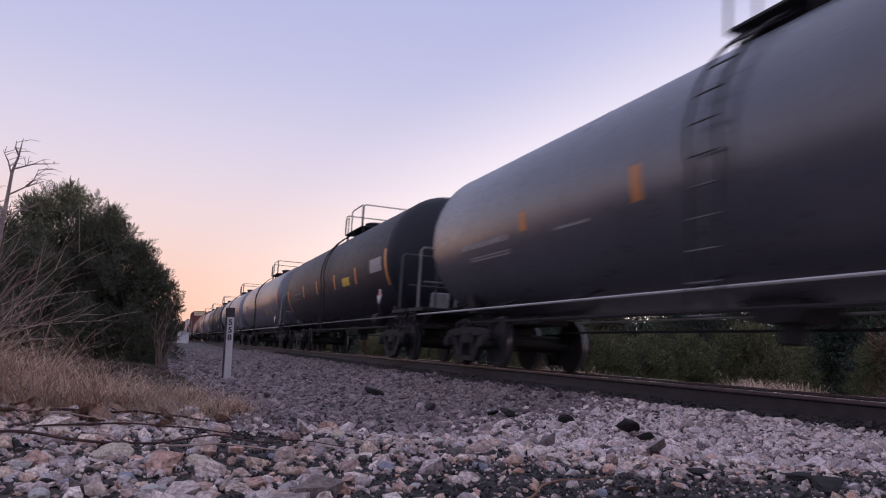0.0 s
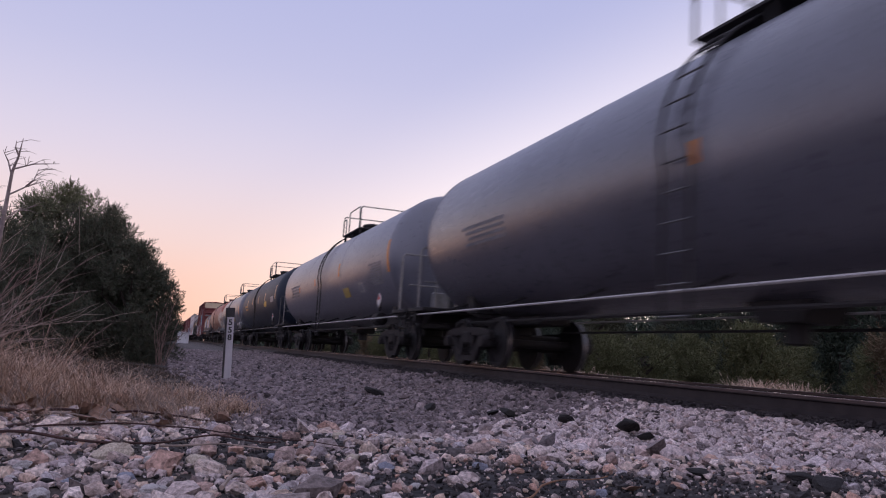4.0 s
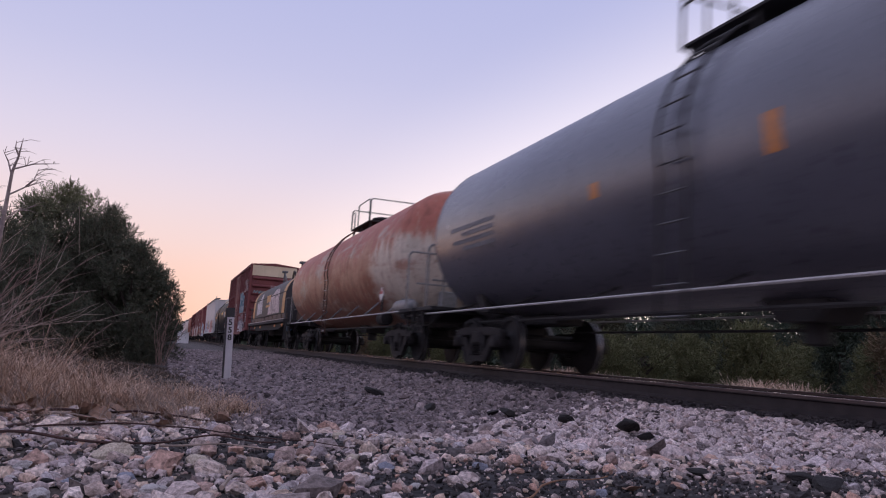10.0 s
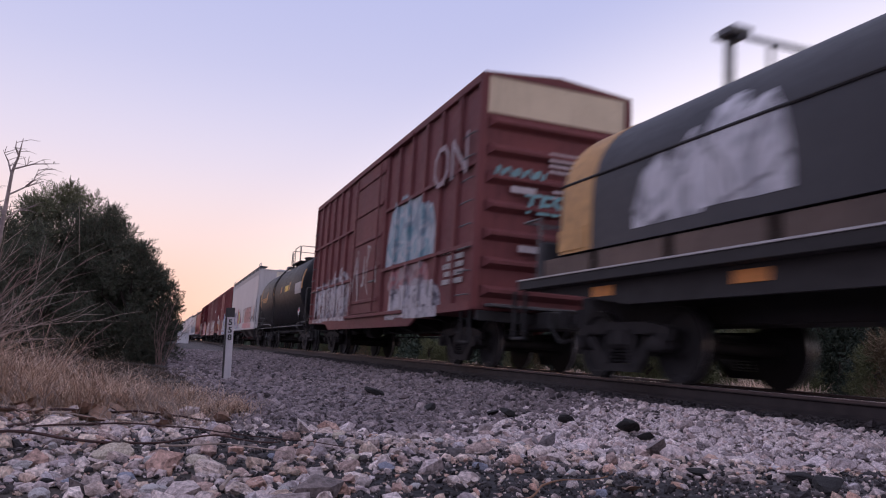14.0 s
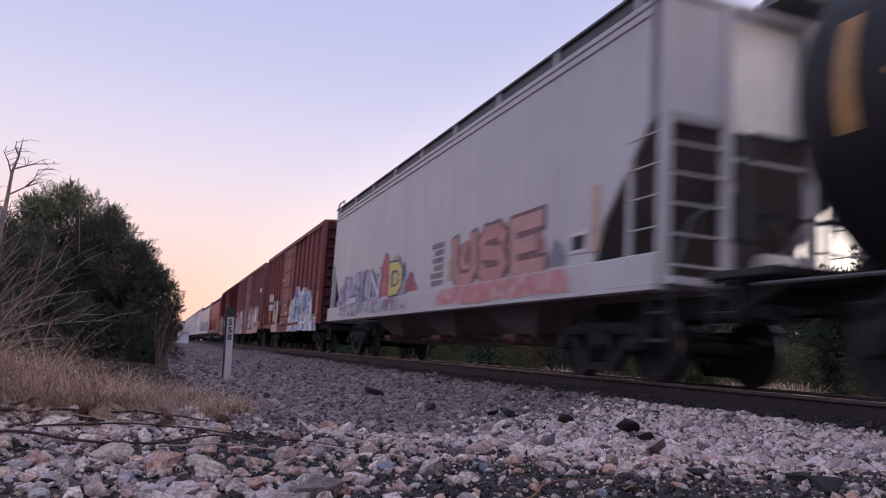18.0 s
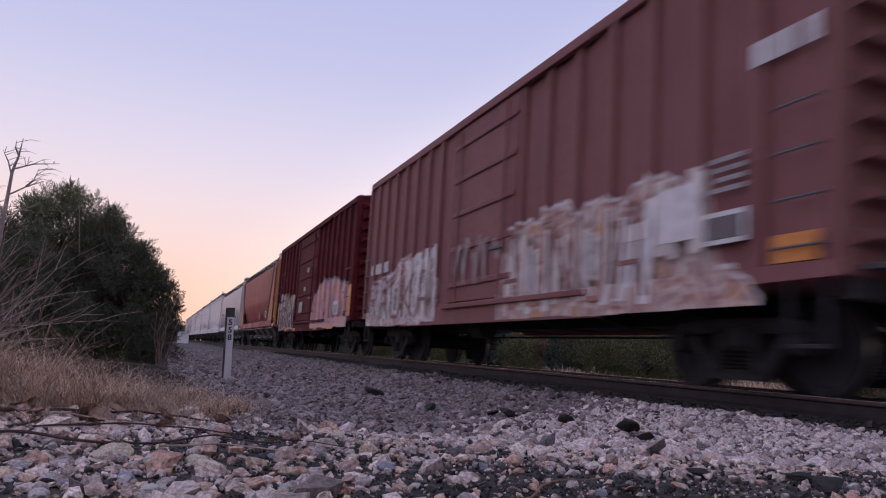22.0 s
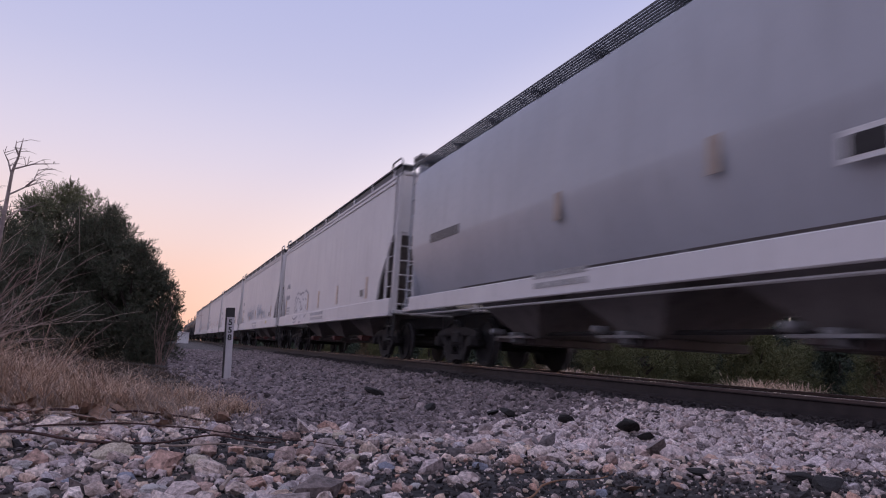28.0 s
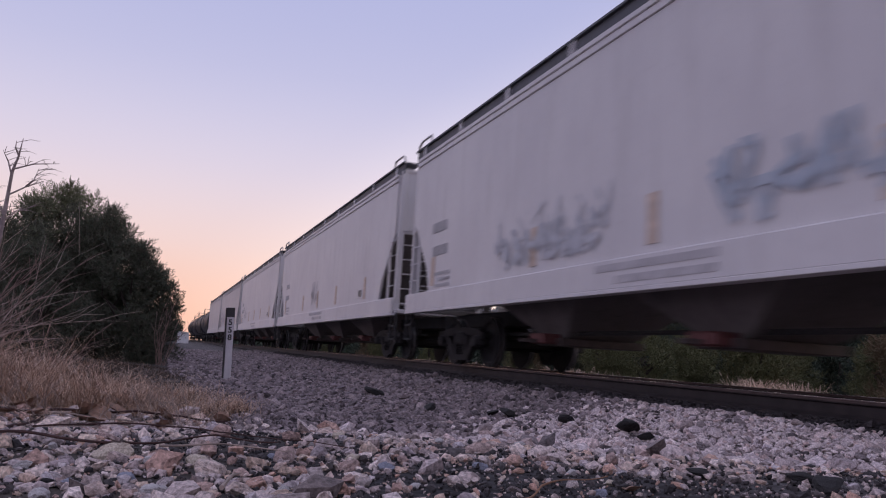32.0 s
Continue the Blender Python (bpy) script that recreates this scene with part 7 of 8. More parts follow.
# shoulder: mixed stones lying on dark cinders
g4 = in_view(scatter(-1.6, 3.4, .75, 4.9, .034, keep=.78), -26, 56)
g4 = g4[(ballast_edge(g4) < .15)]
clumps = np.array([noise.noise(Vector((p[0] * 1.6, p[1] * 1.6, 1))) for p in g4])
g4 = g4[clumps + rng.uniform(-.25, .25, len(g4)) > -.22]
stone_soup("loose_stones", g4, rng.lognormal(math.log(.027), .45, len(g4)), M_STONES, .66, .3, "mixed pale stones lying on dark cinders")
gl = scatter(-1.9, .75, 4.7, 6.3, .06, keep=.8)
stone_soup("verge_stones", gl, rng.lognormal(math.log(.045), .45, len(gl)), M_STONES, .6, .3, "pale stones at the edge of the dry grass")
g5 = in_view(scatter(-1.4, 3.4, .75, 4.0, .024, keep=.8), -26, 56)
stone_soup("cinder_grit", g5, rng.lognormal(math.log(.0105), .45, len(g5)), by_random("grit", [(.022, .020, .021), (.042, .037, .038), (.085, .075, .076), (.028, .025, .026), (.055, .048, .050), (.17, .148, .145)], .9, False, 60), .8, .2, "fine dark cinder grit between the stones")
g5 = in_view(scatter(-1.0, 3.0, .75, 3.2, .03, keep=.75), -26, 56)
stone_soup("pale_chips", g5, rng.lognormal(math.log(.0075), .5, len(g5)), M_STONES, .7, -.35, "pale stone chips strewn over the cinders")


# the same shoulder and bank going on beside and behind the viewpoint
go = scatter(-4.5, 5.6, -14, 10, .085, keep=.75)
bo = np.degrees(np.arctan2(go[:, 0], go[:, 1]))
go = go[((bo < -14) | (bo > 53) | (np.hypot(go[:, 0], go[:, 1]) < .8)) & (np.hypot(go[:, 0], go[:, 1]) > .35)]
on_bank = go[:, 0] + .4 * np.sin(go[:, 1]) > 1.3
stone_soup("bank_ballast_stones", go[on_bank], rng.lognormal(math.log(.062), .3, on_bank.sum()), M_BALLAST, .7, .2, "pale ballast stones along the bank")
side_go = go[~on_bank & (rng.uniform(0, 1, len(go)) < .55) & ~((go[:, 0] < -.6) & (go[:, 1] > 4.5))]
stone_soup("shoulder_stones", side_go, rng.lognormal(math.log(.042), .45, len(side_go)), M_STONES, .62, .3, "scattered stones on the dark shoulder")

# the nearest stones one by one
def big_stone_mesh(seed):
    r = random.Random(seed)
    v, f = ico(2)
    planes = [(Vector((r.gauss(0, 1), r.gauss(0, 1), r.gauss(0, .7))).normalized(), r.uniform(.50, .88)) for _ in range(8)]
    out = []
    for p in v:
        q = Vector(p) * (1 + .1 * noise.noise(Vector(p) * 1.7 + Vector((seed, 0, 0))))
        for n_, d in planes:
            e = q.dot(n_) - d
            if e > 0:
                q -= n_ * e * .95
        q += Vector(p) * (.09 * noise.noise(Vector(p) * 3.1 + Vector((0, seed, 0))) + .06 * noise.noise(Vector(p) * 7.3 + Vector((0, 0, seed))) + r.uniform(-.018, .018))
        out.append((q.x * .56, q.y * .42, q.z * .34))
    me = bpy.data.meshes.new("stone")
    me.from_pydata(out, [], [tuple(int(i) for i in q) for q in f])
    me.materials.append(M_STONE)
    return me


STONES = [big_stone_mesh(k) for k in range(14)]
# stones that stand out: place, width and tint
TINTS = {"t": (.47, .40, .32), "g": (.43, .40, .39), "p": (.42, .34, .34), "b": (.23, .24, .29), "o": (.44, .27, .20)}
MARKED = [
    (-0.078, 2.017, 0.131, "t"),
    (0.017, 1.549, 0.069, "g"),
    (0.104, 1.863, 0.077, "t"),
    (0.017, 1.859, 0.076, "g"),
    (-0.182, 1.904, 0.06, "p"),
    (-0.036, 1.681, 0.065, "b"),
    (-0.14, 1.64, 0.053, "b"),
    (-0.228, 2.165, 0.045, "g"),
    (-0.268, 2.177, 0.048, "p"),
    (-0.254, 1.902, 0.056, "g"),
    (0.041, 1.757, 0.043, "o"),
    (0.482, 1.933, 0.066, "t"),
    (0.544, 1.845, 0.066, "b"),
    (0.105, 1.603, 0.044, "p"),
    (0.16, 1.633, 0.052, "p"),
    (-0.246, 1.724, 0.044, "g"),
    (-0.155, 2.181, 0.058, "o"),
    (0.816, 1.889, 0.059, "b"),
    (0.894, 1.83, 0.05, "o"),
    (1.195, 1.57, 0.054, "o"),
    (0.905, 2.464, 0.065, "g"),
    (1.143, 2.167, 0.053, "t"),
    (1.053, 1.63, 0.046, "t"),
    (0.409, 2.184, 0.063, "g"),
    (0.554, 2.403, 0.064, "t"),
    (0.29, 1.996, 0.048, "b"),
    (0.737, 2.021, 0.062, "p"),
    (1.232, 2.511, 0.072, "g"),
    (0.252, 1.543, 0.044, "g"),
    (0.411, 1.545, 0.041, "p"),
    (0.539, 1.587, 0.036, "g"),
    (0.935, 1.502, 0.055, "b"),
    (2.033, 2.376, 0.085, "g"),
    (1.589, 2.211, 0.057, "t"),
    (1.029, 1.791, 0.05, "g"),
    (-0.171, 1.535, 0.055, "g"),
    (-0.072, 1.545, 0.045, "p"),
]
bed = new("stone_shoulder")
tagged(bed, "pale weathered stones bedded in dark cinders", "stones", kind="structure")
rs = random.Random(9)
placed = [(x, y, w * .7) for x, y, w, _ in MARKED]
tries = 0
marked_mats = {k: plain("marked_stone", c, .92, 0, .45, 22) for k, c in TINTS.items()}
while len(placed) < 325 and tries < 9000:
    tries += 1
    y = rs.uniform(.95, 3.1)
    x = rs.uniform(-.32 * y - .15, 1.28 * y + .1)
    big = rs.random()
    left = 1 - smooth01(.2, 1.4, x)
    s = (.025 + .048 * big ** 3.0) * (.75 + .45 * left)
    s *= 1 - .35 * smooth01(.4, .9, x)
    if x > .5 and rs.random() > .55:
        continue
    if any((x - a) ** 2 + (y - b) ** 2 < (.42 * (s + c)) ** 2 for a, b, c in placed):
        continue
    placed.append((x, y, s))
for i, (x, y, w, tint) in enumerate(MARKED):
    me = STONES[i % 14].copy()
    me.materials.clear()
    me.materials.append(marked_mats[tint])
    ob = part("stone", me, None, bed, at=(x, y, ground_z(x, y) + w * .09))
    ob.rotation_euler = (rs.gauss(0, .12), rs.gauss(0, .12), YAW * -1 + rs.gauss(0, .3))
    ob.scale = (w * .72, w * .78, w * rs.uniform(.55, .75))
for x, y, s in placed[len(MARKED):]:
    ob = part("stone", rs.choice(STONES), None, bed, at=(x, y, ground_z(x, y) + s * .10))
    ob.rotation_euler = (rs.gauss(0, .25), rs.gauss(0, .25), rs.uniform(0, math.tau))
    ob.scale = (s * rs.uniform(.95, 1.3), s * rs.uniform(.9, 1.2), s * rs.uniform(.62, 1.0))
# dark clinker lumps told apart on the ballast
for i, (x, y, s) in enumerate([(2.65, 9.7, .21), (3.52, 5.29, .24), (3.42, 4.88, .12), (1.62, 1.53, .098), (1.66, 1.66, .06), (3.2, 6.8, .17), (3.37, 5.97, .16), (3.05, 6.86, .11), (2.6, 7.38, .17), (1.42, 1.77, .06)]):
    ob = new("clinker_lump", STONES[(i * 5 + 3) % 14].copy())
    ob.data.materials.clear()
    ob.data.materials.append(M_CLINKER)
    tagged(ob, "dark lump of clinker lying on pale ballast", "stone", "clinker lumps")
    ob.location, ob.scale, ob.rotation_euler = (x, y, ground_z(x, y) + s * .16 + (.03 if y > 2.5 else .01)), (s * 1.25, s * 1.1, s * .62), (.3, .25, i * 1.3)


# ---------------- plants ----------------
def leaf_material(name, cols):
    m = by_random(name, cols, .9, False, 6, lo=.8, hi=1.15)
    m.node_tree.nodes["Principled BSDF"].inputs["Specular IOR Level"].default_value = .12
    return m


M_DARKLEAF = leaf_material("deep_wood_leaves", [(.050, .070, .056), (.070, .092, .070), (.095, .112, .080)])
M_CEDAR = leaf_material("cedar_foliage", [(.066, .084, .064), (.092, .108, .078), (.12, .13, .09), (.08, .096, .07), (.128, .12, .092), (.11, .096, .08)])
M_PRIVET = leaf_material("pine_needles", [(.12, .14, .09), (.17, .185, .115), (.21, .215, .14), (.14, .15, .10)])
M_SHRUB = leaf_material("shrub_leaves", [(.095, .11, .056), (.135, .148, .075), (.175, .18, .095), (.12, .118, .068)])
M_WOODEDGE = leaf_material("wood_edge_leaves", [(.072, .080, .055), (.10, .105, .070), (.125, .125, .082)])
M_BROWNLEAF = leaf_material("brown_leaves", [(.17, .125, .085), (.22, .16, .105), (.14, .13, .08)])
M_BARK = plain("bark", (.055, .042, .035), .95, 0, .4, 14)
M_TWIG = plain("bare_twig", (.26, .175, .15), .9, 0, .35, 14)
M_PALE_TWIG = plain("pale_twig", (.32, .25, .21), .9, 0, .35, 14)


def leaf_soup(name, centres, normals, size, mat, aspect=.45, tidy=.8):
    n = len(centres)
    up = normals + rng.normal(0, tidy, (n, 3)) + (np.array([0, 0, .5]) if tidy < .7 else 0)
    up /= np.linalg.norm(up, axis=1, keepdims=True) + 1e-9
    side = np.cross(up, rng.normal(0, 1, (n, 3)))
    side /= np.linalg.norm(side, axis=1, keepdims=True) + 1e-9
    s = size * rng.uniform(.55, 1.35, n)[:, None]
    a = centres - side * s * aspect * .5
    b = centres + up * s * .5 + side * 0
    c = centres + side * s * aspect * .5
    d = centres + up * s * 1.0 + np.cross(up, side) * s * .15
    v = np.stack([a, c, b + side * s * aspect * .35, d], 1)
    return soup(name, v, np.array([[0, 1, 2, 3]]), mat)


def crown_points(blobs, per, shell=.6):
    cs, ns = [], []
    for (cx, cy, cz, rx, ry, rz) in blobs:
        k = max(20, int(per * (rx * ry * rz) ** (2 / 3)))
        d = rng.normal(0, 1, (k, 3))
        d /= np.linalg.norm(d, axis=1, keepdims=True)
        rr = 1 - shell * rng.uniform(0, 1, k) ** 1.5 + rng.normal(0, .05, k)
        cs.append(np.array([cx, cy, cz]) + d * rr[:, None] * np.array([rx, ry, rz]))
        ns.append(d + np.array([0, 0, .35]))
    return np.concatenate(cs), np.concatenate(ns)


def lumpy(height, radius, low, n, seed, taper=.55, small=.34):
    """Sub-clumps that make up an uneven crown."""
    r = random.Random(seed)
    out = []
    for k in range(n):
        u = r.random() ** .85
        z = low + (height - low) * u
        wide = radius * (1 - taper * u ** 1.8) * (.75 + .25 * math.sin(u * 9 + seed))
        a, q = r.uniform(0, math.tau), math.sqrt(r.random())
        s = radius * small * r.uniform(.6, 1.25) * (1 - .35 * u)
        out.append((math.cos(a) * wide * q, math.sin(a) * wide * q, min(z, height - s * .6), s, s, s * r.uniform(.8, 1.3)))
    return out


def frond_soup(name, centres, normals, length, mat, needles=9):
    """Feathery sprays: needles set in two ranks along a bent twig."""
    n = len(centres)
    d = normals + rng.normal(0, .45, (n, 3)) + np.array([0, 0, .45])
    d /= np.linalg.norm(d, axis=1, keepdims=True) + 1e-9
    side = np.cross(d, rng.normal(0, 1, (n, 3)))
    side /= np.linalg.norm(side, axis=1, keepdims=True) + 1e-9
    ln = length * rng.uniform(.5, 1.4, n)
    quads = []
    for k in range(needles):
        u = (k + .5) / needles
        at = centres + d * (ln * u)[:, None] + side * (ln * .18 * u * u)[:, None]
        way = d * .8 + side * (.75 if k % 2 else -.75) + rng.normal(0, .15, (n, 3))
        way /= np.linalg.norm(way, axis=1, keepdims=True)
        l = (ln * .42 * (1.15 - u * .7))[:, None]
        w = np.cross(way, rng.normal(0, 1, (n, 3)))
        w = w / (np.linalg.norm(w, axis=1, keepdims=True) + 1e-9) * (length * .045)
        quads.append(np.stack([at - w, at + w, at + way * l + w * .4, at + way * l - w * .4], 1))
    w = side * (length * .022)
    tip = centres + d * ln[:, None] + side * (ln * .18)[:, None]
    quads.append(np.stack([centres - d * length - w, centres - d * length + w, tip + w * .3, tip - w * .3], 1))
    return soup(name, np.concatenate(quads), np.array([[0, 1, 2, 3]]), mat)


def plant(name, label, category, height, radius, mat, seed, low=.05, clumps=26, per=420, leaf=.09, group="", taper=.55, aspect=.45, limbs=7, small=.34, tidy=.8, fronds=0, frond=.2):
    r = random.Random(seed)
    trunk = Geo()
    h = height * .86
    pts = [(0, 0, -.25)] + [(r.uniform(-.05, .05) * k, r.uniform(-.05, .05) * k, h * k / 6) for k in range(1, 7)]
    rad = radius * .07 + .02
    trunk.tube(pts, [rad * (1 - .85 * k / 6) for k in range(7)], 7)
    ob = thing(name, trunk, M_BARK, label, category, group)
    for k in range(limbs):
        u = .15 + .7 * k / limbs
        a = r.uniform(0, math.tau)
        p0 = Vector((0, 0, h * u))
        l = radius * r.uniform(.55, .95) * (1 - .5 * u)
        g = Geo().tube([p0, p0 + Vector((math.cos(a) * l * .5, math.sin(a) * l * .5, l * .28)), p0 + Vector((math.cos(a) * l, math.sin(a) * l, l * .75))], [rad * .4, rad * .25, rad * .08], 5)
        part("limb", g, M_BARK, ob)
    c, n_ = crown_points(lumpy(height, radius, low, clumps, seed, taper, small), per)
    part("crown", leaf_soup("crown", c, n_, leaf, mat, aspect, tidy), None, ob)
    if fronds:
        blobs = lumpy(height, radius, low, clumps, seed, taper, small)
        c, n_ = crown_points(blobs, 900, .12)
        pick = rng.permutation(len(c))[:fronds]
        part("sprays", frond_soup("sprays", c[pick], n_[pick], frond, mat), None, ob, "feathery outer sprays of the crown")
    return ob


def put(ob, x, y, turn=0.0, s=1.0):
    ob.location = (x, y, ground_z(x, y) if abs(x) < 80 and abs(y) < 200 else -.75)
    ob.rotation_euler = (0, 0, turn)
    ob.scale = (s, s, s)
    return ob


# dark evergreens beside the line
put(plant("cedar_tree", "dense dark green cedar beside the track", "tree", 2.5, .92, M_CEDAR, 3, 0, 51, 6336, .075, "evergreens by the line", .5, .17, tidy=.75, fronds=2600, frond=.15), -.74, 18.0)
put(plant("cedar_tree", "tall dark evergreen with an uneven crown", "tree", 3.3, 1.15, M_CEDAR, 5, 0, 60, 5544, .075, "evergreens by the line", .5, .17, tidy=.75, fronds=2600, frond=.15), -1.75, 18.8)
put(plant("pine_tree", "tall pine with light gaps in its tufted top", "tree", 3.72, 1.4, M_PRIVET, 8, .6, 44, 3380, .10, "evergreens by the line", .45, .16, small=.24, fronds=4200, frond=.2), -2.5, 19.6)
put(plant("cedar_tree", "broad dark evergreen shrub", "tree", 2.75, 1.3, M_CEDAR, 12, 0, 63, 5148, .075, "evergreens by the line", .4, .17, tidy=.75, fronds=2600, frond=.15), -3.3, 18.2)
put(plant("pine_tree", "rounded pine tree at the verge", "tree", 2.7, 1.2, M_PRIVET, 15, .3, 44, 3900, .10, "evergreens by the line", .45, .16, fronds=2600, frond=.2), -4.7, 18.8)
put(plant("cedar_tree", "low dark evergreen shrub in front of the trees", "shrub", 2.0, 1.0, M_CEDAR, 17, 0, 39, 5940, .075, "evergreens by the line", .4, .17, tidy=.75, fronds=2600, frond=.15), -2.4, 16.4)
put(plant("cedar_tree", "low feathery evergreen at the edge", "shrub", 1.75, .58, M_CEDAR, 19, 0, 33, 6732, .075, "evergreens by the line", .55, .17, tidy=.75, fronds=2600, frond=.15), -.05, 18.2)

put(plant("cedar_tree", "dark evergreen filling the gap in the row", "tree", 2.95, 1.0, M_CEDAR, 27, 0, 52, 5148, .075, "evergreens by the line", .5, .17, tidy=.75, fronds=2600, frond=.15), -1.28, 18.5)
put(plant("cedar_tree", "dark evergreen crowded among the others", "tree", 3.15, .85, M_CEDAR, 57, 0, 50, 5148, .075, "evergreens by the line", .45, .17, tidy=.75, fronds=1800, frond=.15), -2.25, 18.95)
put(plant("cedar_tree", "small feathery evergreen beside the others", "tree", 2.0, .68, M_CEDAR, 29, 0, 44, 5148, .075, "evergreens by the line", .55, .17, tidy=.75, fronds=2600, frond=.15), -.30, 18.4)

put(plant("cedar_tree", "dark evergreen standing behind the front row", "tree", 2.75, .85, M_CEDAR, 23, 0, 50, 3960, .075, "evergreens by the line", .5, .17, tidy=.75, fronds=1500, frond=.15), -1.1, 19.4)
put(plant("cedar_tree", "dark evergreen in the thick of the row", "tree", 3.3, 1.1, M_CEDAR, 25, 0, 50, 3520, .075, "evergreens by the line", .5, .17, tidy=.75, fronds=1500, frond=.15), -1.9, 20.2)

# wood edge behind the track
kinds = [plant("woodland_tree", "dark green tree at the wood edge behind the track", "tree", 4.2, 1.8, M_DARKLEAF, 31, 0, 46, 1500, .14, "wood edge", .45, .3),
         plant("woodland_tree", "thin-topped green tree at the wood edge", "tree", 4.7, 1.6, M_DARKLEAF, 33, .3, 42, 1500, .14, "wood edge", .5, .3, small=.28),
         plant("woodland_tree", "broad dusky tree at the wood edge", "tree", 3.8, 2.0, M_WOODEDGE, 36, 0, 46, 1400, .14, "wood edge", .4, .3)]
rw = random.Random(21)
first = [True, True, True]
for row, (x0, gap) in enumerate(((21.0, 2.6), (24.5, 3.0))):
    y = -2.0
    while y < 42:
        k = rw.randrange(3)
        x = x0 + rw.uniform(-1.4, 1.4)
        m = pose(x, y, ground_z(x, y), 0, 0, rw.uniform(0, 360))
        if first[k]:
            kinds[k].matrix_basis, first[k] = m, False
        else:
            copy_thing(kinds[k], m)
        y += gap * rw.uniform(.75, 1.3) * (1 + y / 110)
coarse = plant("woodland_tree", "dark tree along the wood edge further off", "tree", 4.4, 2.2, M_DARKLEAF, 38, 0, 34, 420, .26, "wood edge", .45, .6)
coarse.matrix_basis = pose(22, 44, ground_z(22, 44))
for k in range(24):
    y = 48 + k * 4.6
    x = 21.5 + rw.uniform(-1.5, 1.5)
    copy_thing(coarse, pose(x, y, ground_z(x, y), 0, 0, rw.uniform(0, 360)))
for x, y in ((2.6, 165), (.6, 172), (-1.5, 160), (4.2, 240), (1.5, 235), (-4, 180), (3.4, 290)):
    copy_thing(coarse, pose(x, y, -.5, 0, 0, rw.uniform(0, 360)))

# shrubs between the wood and the track
g7 = rng.uniform(0, 1, (34000, 3)) * np.array([14, 190, 1]) + np.array([27, -8, 0])
top7 = np.array([3.25 + 1.1 * (1 - smooth01(20, 34, p[1])) + .55 * noise.noise(Vector((p[0] * .25, p[1] * .25, 5))) + .5 * noise.noise(Vector((p[0] * .9, p[1] * .9, 9))) for p in g7])
g7[:, 2] = -.8 + (top7 + .8) * rng.uniform(0, 1, len(g7)) ** .7
woods = new("deep_woods", leaf_soup("deep_woods", g7, np.tile([0, 0, 1.0], (len(g7), 1)), .40, M_DARKLEAF, .7))
tagged(woods, "dark mass of woods behind the first trees", "woods", kind="stuff")
g9 = rng.uniform(0, 1, (70000, 3)) * np.array([4, 62, 1]) + np.array([25.5, -6, 0])
top9 = np.array([2.5 + 1.5 * (1 - smooth01(33, 41, p[1])) + .02 * p[1] + .35 * noise.noise(Vector((p[0] * .4, p[1] * .4, 15))) + .35 * noise.noise(Vector((p[0] * 1.3, p[1] * 1.3, 19))) for p in g9])
g9[:, 2] = -.8 + (top9 + .8) * rng.uniform(0, 1, len(g9)) ** .8
thicket = new("thicket", leaf_soup("thicket", g9, np.tile([0, 0, 1.0], (len(g9), 1)), .17, M_DARKLEAF, .5))
tagged(thicket, "dense dark undergrowth behind the wood edge", "woods", kind="stuff")
gf = rng.uniform(0, 1, (9000, 3)) * np.array([16, 330, 1]) + np.array([13, 150, 0])
gf[:, 0] += (gf[:, 1] - 150) * .03
gf[:, 2] = -.8 + (5.4 + .012 * (gf[:, 1] - 150)) * rng.uniform(0, 1, len(gf)) ** .8
far_woods = new("far_woods", leaf_soup("far_woods", gf, np.tile([0, 0, 1.0], (len(gf), 1)), 1.1, M_DARKLEAF, .7))
tagged(far_woods, "dark line of woods far along the track", "woods", kind="stuff")
sh = [plant("shrub", "feathery olive-green shrub behind the track", "shrub", 1.75, 1.25, M_SHRUB, 41, 0, 22, 1500, .10, "shrubs behind the track", .35, .2, fronds=1800, frond=.22),
      plant("shrub", "dull brown-green bush behind the track", "shrub", 1.9, 1.2, M_BROWNLEAF, 43, 0, 22, 1200, .10, "shrubs behind the track", .35, .2, fronds=1500, frond=.22),
      plant("shrub", "leafy green bush behind the track", "shrub", 1.6, 1.0, M_SHRUB, 46, 0, 20, 1400, .10, "shrubs behind the track", .35, .2, fronds=1500, frond=.2)]
spots = [(13.3, 14.6, 0), (15.4, 12.2, 1), (14.6, 11.0, 1), (17.2, 17.5, 2), (13.4, 19.2, 2), (16.5, 21, 0), (17.5, 14.8, 2), (15.6, 25, 0), (14.5, 30, 2), (17, 34, 1), (14.8, 39, 0), (16, 46, 2), (15, 54, 0), (16.5, 63, 1), (15.2, 74, 2), (18.5, 12.5, 1), (18.0, 28, 0), (16.4, 9.2, 0)]
seen = set()
for i, (x, y, k) in enumerate(spots):
    m = pose(x, y, ground_z(x, y), 0, 0, i * 67)
    if k in seen:
        copy_thing(sh[k], m)
    else:
        sh[k].matrix_basis = m
        seen.add(k)


